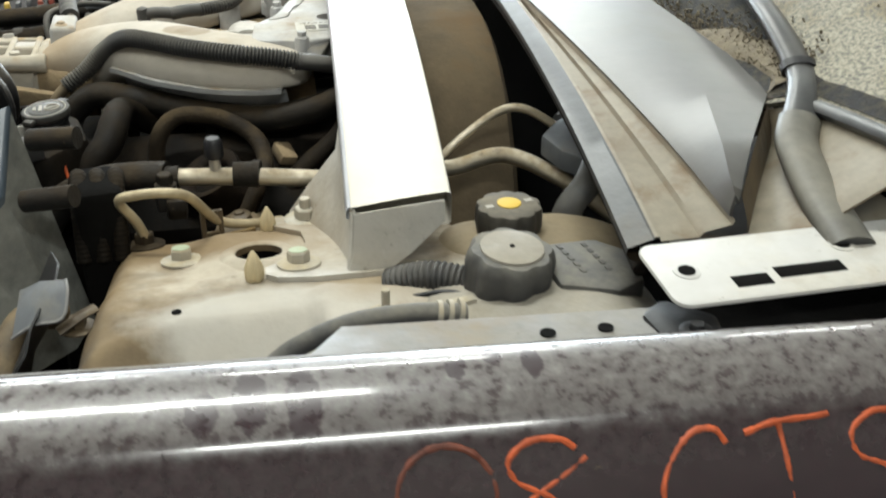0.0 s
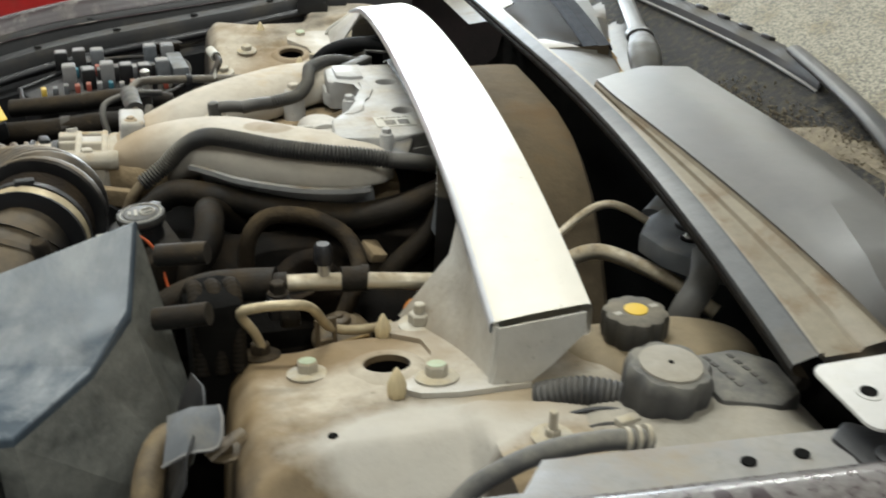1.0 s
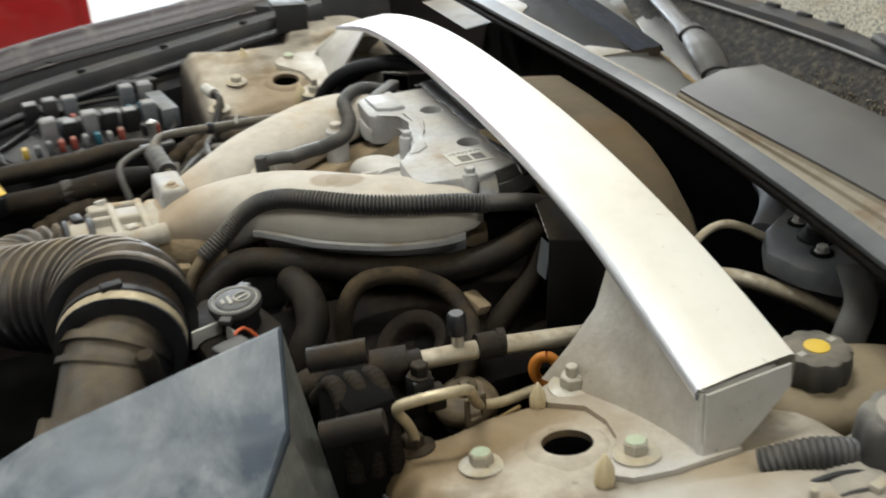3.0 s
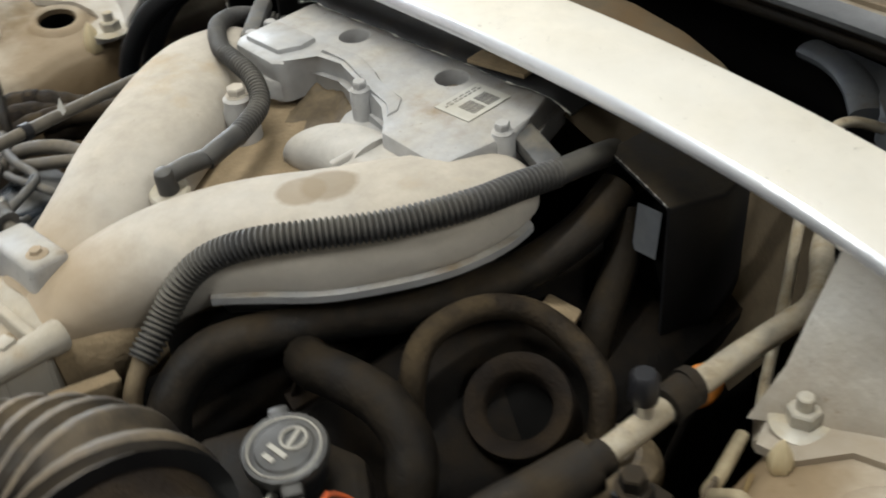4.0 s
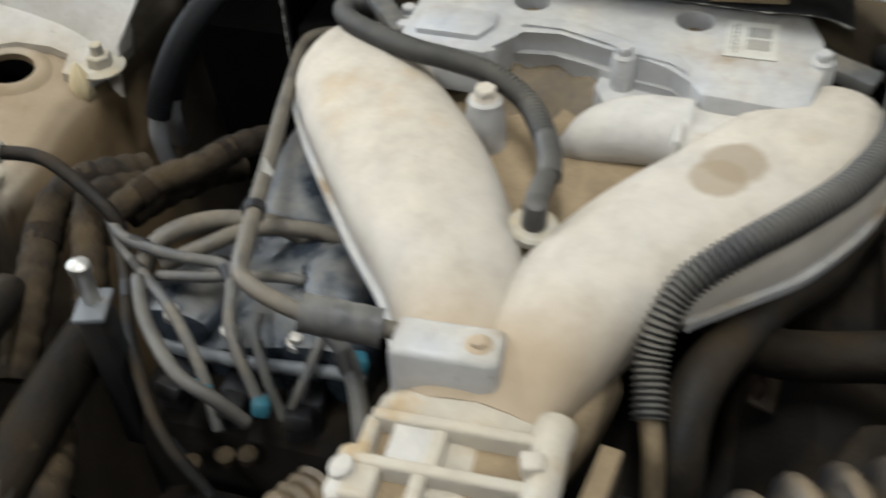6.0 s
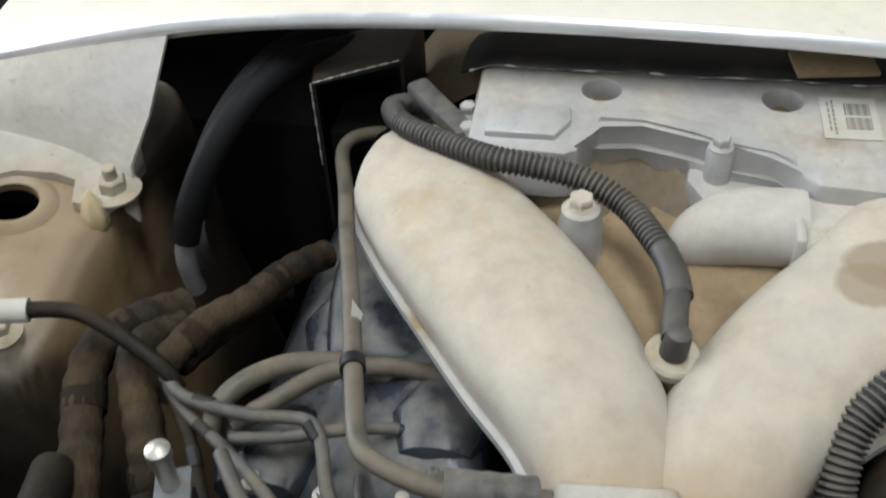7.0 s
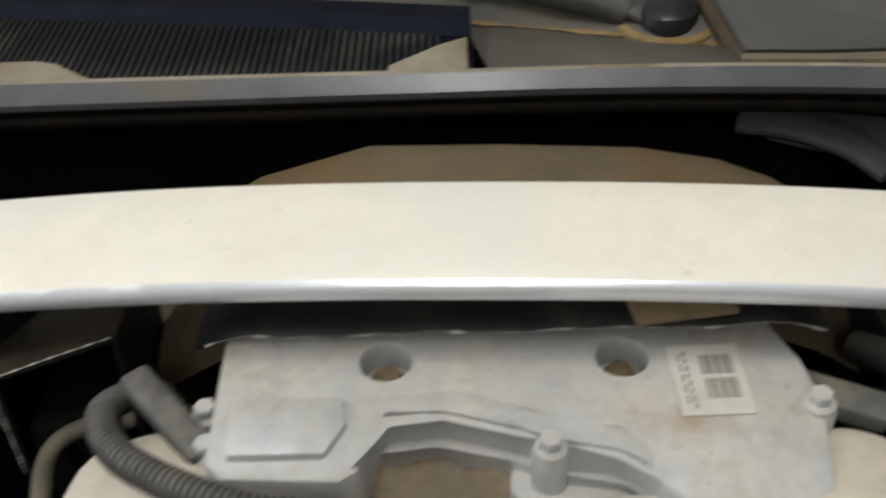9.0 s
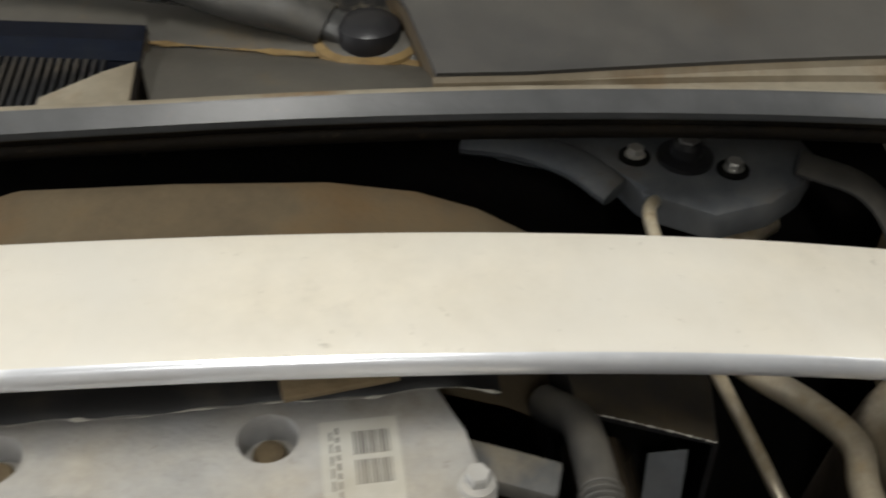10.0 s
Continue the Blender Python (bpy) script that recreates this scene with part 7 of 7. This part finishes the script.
for pts, r, mt in (([(0.07, 1.735, 0.855), (0.035, 1.752, 0.868), (-0.005, 1.772, 0.872), (-0.03, 1.795, 0.872), (-0.07, 1.812, 0.868), (-0.09, 1.815, 0.855)], 0.0115, M_LOOM),
                   ([(0.06, 1.775, 0.82), (0.02, 1.785, 0.842), (-0.02, 1.80, 0.850), (-0.05, 1.815, 0.850)], 0.013, M_LOOM),
                   ([(0.0, 1.825, 0.855), (-0.03, 1.845, 0.868), (-0.055, 1.862, 0.870), (-0.085, 1.864, 0.862), (-0.135, 1.850, 0.845), (-0.20, 1.835, 0.81)], 0.0145, M_LOOM),
                   ([(-0.02, 1.82, 0.855), (-0.06, 1.832, 0.872), (-0.09, 1.822, 0.866), (-0.125, 1.806, 0.845), (-0.16, 1.80, 0.79)], 0.0135, M_LOOM),
                   ([(-0.22, 1.80, 0.80), (-0.255, 1.77, 0.815), (-0.30, 1.75, 0.82), (-0.36, 1.74, 0.80)], 0.018, M_LOOM),
                   ([(-0.088, 1.800, 0.882), (-0.104, 1.779, 0.882), (-0.112, 1.735, 0.882), (-0.110, 1.695, 0.880), (-0.125, 1.682, 0.878), (-0.160, 1.668, 0.868), (-0.188, 1.640, 0.84)], 0.0062, M_LEAD),
                   ([(-0.090, 1.798, 0.876), (-0.108, 1.778, 0.870), (-0.148, 1.722, 0.866), (-0.182, 1.684, 0.848), (-0.20, 1.67, 0.81)], 0.0062, M_LEAD),
                   ([(-0.084, 1.803, 0.874), (-0.12, 1.775, 0.862), (-0.17, 1.746, 0.848), (-0.228, 1.694, 0.835), (-0.246, 1.655, 0.80)], 0.0065, M_RUBBER),
                   ([(-0.172, 1.600, 0.925), (-0.180, 1.575, 0.905), (-0.196, 1.560, 0.888), (-0.222, 1.548, 0.86), (-0.235, 1.545, 0.80)], 0.0085, M_LEAD)):
    hose(pts, r if mt is M_LOOM else r * 0.72, "dirt-caked taped wiring loom on the engine's far side" if mt is M_LOOM else "thin dusty wiring tube on the engine's far side", mt, "wiring_loom", "wiring looms", "wiring", seg=12, ribs=0.017 if mt is M_LOOM else 0, amp=0.045)
wire = thing("white_sensor_lead", (-0.07, 1.88, 0.9), "dark lead with a white connector sleeve by the far tower", "wiring")
part("sleeve", tube([(-0.078, 1.925, 0.916), (-0.070, 1.897, 0.913)], 0.0085, seg=14, step=0.006), M_LABEL, wire, "white plastic sleeve")
part("lead", tube([(-0.070, 1.900, 0.913), (-0.066, 1.870, 0.912), (-0.072, 1.843, 0.908), (-0.088, 1.80, 0.892), (-0.092, 1.79, 0.875)], 0.0058, seg=10), M_RUBBER, wire)
hose([(-0.118, 1.762, 0.862), (-0.100, 1.757, 0.876), (-0.078, 1.742, 0.878), (-0.060, 1.715, 0.876), (-0.050, 1.675, 0.868), (-0.052, 1.64, 0.85)], 0.0075, "tan dusty pipe behind the leads on the valve cover", M_TUBE, "breather_pipe", "", "pipe", seg=14)
hose([(-0.120, 1.745, 0.866), (-0.122, 1.715, 0.874), (-0.112, 1.680, 0.874), (-0.100, 1.645, 0.868), (-0.098, 1.60, 0.862)], 0.0042, "thin dusty wiring tube on the engine's far side", M_LEAD, "wiring_loom", "wiring looms", "wiring", seg=10)
hose([(-0.140, 1.655, 0.868), (-0.158, 1.650, 0.868), (-0.178, 1.636, 0.852), (-0.190, 1.622, 0.825)], 0.0036, "thin dusty wiring tube on the engine's far side", M_LEAD, "wiring_loom", "wiring looms", "wiring", seg=10)
hose([(-0.130, 1.612, 0.872), (-0.150, 1.606, 0.866), (-0.172, 1.612, 0.846), (-0.184, 1.620, 0.825)], 0.0036, "thin dusty wiring tube on the engine's far side", M_LEAD, "wiring_loom", "wiring looms", "wiring", seg=10)
vs = thing("purge_valve_stud", (-0.182, 1.754, 0.9), "pale metal stud on a small plate", "stud")
part("stud", lathe([(0.006, 0), (0.006, 0.025), (0.0075, 0.027), (0.0075, 0.034), (0.003, 0.037)], at(-0.182, 1.754, 0.90), 14), M_STEEL, vs)
part("plate", box((0.034, 0.022, 0.005), at(-0.185, 1.752, 0.898, 0, 6, 20), 0.002), M_CAST, vs)
part("stalk", box((0.02, 0.02, 0.14), at(-0.185, 1.752, 0.825), 0.003), M_BLACK, vs)
for x, y, z, mt in ((-0.192, 1.636, 0.838, M_TEAL), (-0.188, 1.682, 0.838, M_TEAL), (-0.146, 1.581, 0.848, M_TEAL)):
    solo("electrical_connector", box((0.016, 0.012, 0.012), at(x, y, z, 20, 15, 30), 0.003), mt, "small dark connector with a teal lock", "connector", "connectors")
for x, y, z in ((-0.205, 1.648, 0.79), (-0.209, 1.664, 0.788), (-0.219, 1.686, 0.785)):
    solo("bolt_head", lathe([(0.0075, 0), (0.0075, 0.006), (0.005, 0.008)], at(x, y, z), 12), M_LOOM, "brass-coloured dusty bolt head low in the bay", "bolt", "low bolts")
solo("coolant_hose", tube([(-0.24, 1.575, 0.83), (-0.28, 1.59, 0.838), (-0.33, 1.61, 0.83)], 0.018, ribs=0.01, amp=0.05), M_BRASS, "tan dusty hose beside the throttle body", "hose")

# ---- fuse box with its lid off ----
fb = thing("fuse_box", (-0.25, 2.05, 0.8), "open black fuse box with grey relays, lid removed", "fuse box")
part("tray", prism([(-0.405, 1.985), (-0.365, 1.905), (-0.155, 1.925), (-0.128, 2.13), (-0.28, 2.155)], 0.76, 0.842, None, 0.006), M_BLACK, fb)
rng = random.Random(4)
for j, (y, kind) in enumerate(((1.948, "small"), (1.985, "big"), (2.022, "mid"), (2.060, "small"), (2.100, "big"))):
    n = {"big": 7, "mid": 8, "small": 12}[kind]
    for i in range(n):
        if rng.random() < 0.15:
            continue
        u = (i + 0.5) / n
        x = -0.370 + 0.220 * u + 0.010 * j / 4
        w, d, h = {"big": (0.023, 0.028, 0.040), "mid": (0.019, 0.024, 0.026), "small": (0.0085, 0.017, 0.018)}[kind]
        h *= rng.uniform(0.85, 1.1)
        ob = part("fuse" if kind == "small" else "relay", box((w, d, h), at(x, y + 0.02 * u, 0.842 + h / 2, 0, 0, 6), 0.0018), rng.choice((M_RELAY, M_RELAY, M_BLACK, M_CONDUIT, M_RAIL)) if kind != "small" else rng.choice((M_RELAY, M_TEAL, M_FUSE_RED, M_YELLOW, M_BLACK, M_RAIL)), fb)
        if kind == "big":
            part("cap_plate", box((w * 0.8, d * 0.8, 0.0012), at(x, y + 0.02 * u, 0.8425 + h, 0, 0, 6), 0.0004, 1), M_RAIL, ob, "dusty pale relay top")
part("tray_rim", tube([(-0.405, 1.985, 0.846), (-0.365, 1.905, 0.846), (-0.155, 1.925, 0.846), (-0.128, 2.13, 0.846), (-0.28, 2.155, 0.846), (-0.405, 1.985, 0.846)], 0.004, seg=8, step=0.01), M_BLACK, fb, "black raised tray rim")
part("end_block", box((0.028, 0.11, 0.034), at(-0.138, 2.04, 0.855, 0, 0, 8), 0.003), M_RELAY, fb, "grey terminal block")
hose([(-0.40, 1.85, 0.855), (-0.30, 1.83, 0.865), (-0.22, 1.84, 0.868), (-0.15, 1.86, 0.85)], 0.015, "dark taped loom in front of the fuse box", M_RUBBER, "wiring_loom", "wiring looms", "wiring")
hose([(-0.42, 1.79, 0.83), (-0.33, 1.77, 0.84), (-0.24, 1.775, 0.845), (-0.16, 1.79, 0.83)], 0.020, "dark taped loom in front of the fuse box", M_RUBBER_DEEP, "wiring_loom", "wiring looms", "wiring")
hose([(-0.235, 1.62, 0.88), (-0.24, 1.635, 0.905), (-0.235, 1.66, 0.915), (-0.20, 1.70, 0.915), (-0.16, 1.73, 0.905)], 0.0048, "grey dusty vacuum hose by the throttle", M_CONDUIT)
sb = thing("stickered_module", (-0.428, 1.75, 0.81), "black module box with a yellow warning sticker", "module")
part("case", box((0.062, 0.080, 0.03), at(-0.428, 1.752, 0.848, 8, -6, 18) @ at(0, 0, 0.015), 0.005), M_BLACK, sb)
part("sticker", box((0.052, 0.070, 0.001), at(-0.428, 1.752, 0.848, 8, -6, 18) @ at(-0.003, 0, 0.0308), 0), M_INK, sb, "dark printed sticker")
part("sticker_band", box((0.016, 0.070, 0.001), at(-0.428, 1.752, 0.848, 8, -6, 18) @ at(0.026, 0, 0.0314), 0), M_YELLOW, sb, "yellow sticker band")
for k in range(4):
    part("print_bar", box((0.022 - 0.003 * k, 0.004, 0.0006), at(-0.428, 1.752, 0.848, 8, -6, 18) @ at(-0.008, 0.022 - 0.014 * k, 0.0316), 0), M_LABEL, sb)

# ---- behind the car ----
cab = thing("tool_cabinet", (-1.0, 4.1, 0), "red painted steel tool cabinet against the light", "cabinet")
part("case", box((1.75, 0.6, 1.5), at(-1.02, 4.3, 0.78), 0.012), M_RED, cab)
for k in range(4):
    part("drawer", box((1.66, 0.02, 0.30), at(-1.02, 3.995, 0.26 + 0.34 * k), 0.006), M_RED, cab)
solo("foam_roll", tube([(0.15, 7.0, 0.10), (0.9, 7.0, 0.10)], 0.10, seg=20, step=0.05), M_FOAM, "pale yellow foam roll on the workshop floor", "foam")

tbk = thing("cable_bracket", (-0.22, 1.40, 0.82), "tan dusty angled bracket beside the throttle body", "bracket")
part("arm", box((0.085, 0.014, 0.022), at(-0.236, 1.402, 0.876, 0, 10, -6), 0.002), M_TAN, tbk)
part("wheel", tube([(-0.235, 1.388, 0.84), (-0.235, 1.380, 0.84)], 0.030, seg=24, step=0.004), M_BLACK, tbk, "dark round boss")

solo("paper_tag", sheet([[Vector((-0.083 + 0.004 * i, 1.662 + 0.005 * j - 0.001 * i, 0.938 + 0.010 * i * (0.4 + 0.6 * j))) for j in range(2)] for i in range(3)], 0.0006), M_LABEL, "small torn white paper tag on the vapour tube", "tag")

hose([(-0.112, 1.747, 0.868), (-0.095, 1.728, 0.872), (-0.064, 1.694, 0.874), (-0.052, 1.648, 0.872), (-0.058, 1.604, 0.866), (-0.075, 1.57, 0.85)], 0.0065, "pale tan dusty breather hose over the far valve cover", M_TUBE)
part("tab", box((0.030, 0.024, 0.012), at(-0.262, 1.386, 0.872, 10, 6, -10), 0.002), M_TAN, tbk, "tan dusty bracket tab")

# small dusty brackets between the hoses
for x, y, z, rz in ((-0.098, 1.312, 0.842, 30), (-0.066, 1.275, 0.842, -15)):
    b = thing("hose_bracket", (x, y, z), "small tan dusty steel bracket between the hoses", "bracket", "hose brackets")
    part("plate", prism([(x - 0.016, y - 0.008), (x + 0.014, y - 0.011), (x + 0.017, y + 0.006), (x - 0.010, y + 0.010)], z, z + 0.003, None, 0.001), M_GRIME, b)
    part("upright", box((0.016, 0.003, 0.018), at(x, y + 0.006, z + 0.008, 20, 0, rz), 0.001), M_GRIME, b)

# caked dirt banked against the cover's front
rows = []
for i in range(7):
    y = 1.462 + 0.078 * i / 6
    xe = 0.117 - 0.010 * abs(i - 4) / 4
    rows.append([Vector((0.050 + 0.006 * math.sin(2.1 * i), y, 0.914)), Vector((0.078 + 0.004 * math.sin(1.3 * i), y, 0.920 + 0.003 * math.sin(2.7 * i))), Vector((xe - 0.014, y, 0.928 + 0.003 * math.sin(1.7 * i))), Vector((xe, y, 0.936 + 0.004 * math.sin(2.3 * i))), Vector((xe + 0.01, y, 0.938))])
part("dirt_bank", sheet(rows), M_BRASS, manifold, "brown dirt banked against the cover")
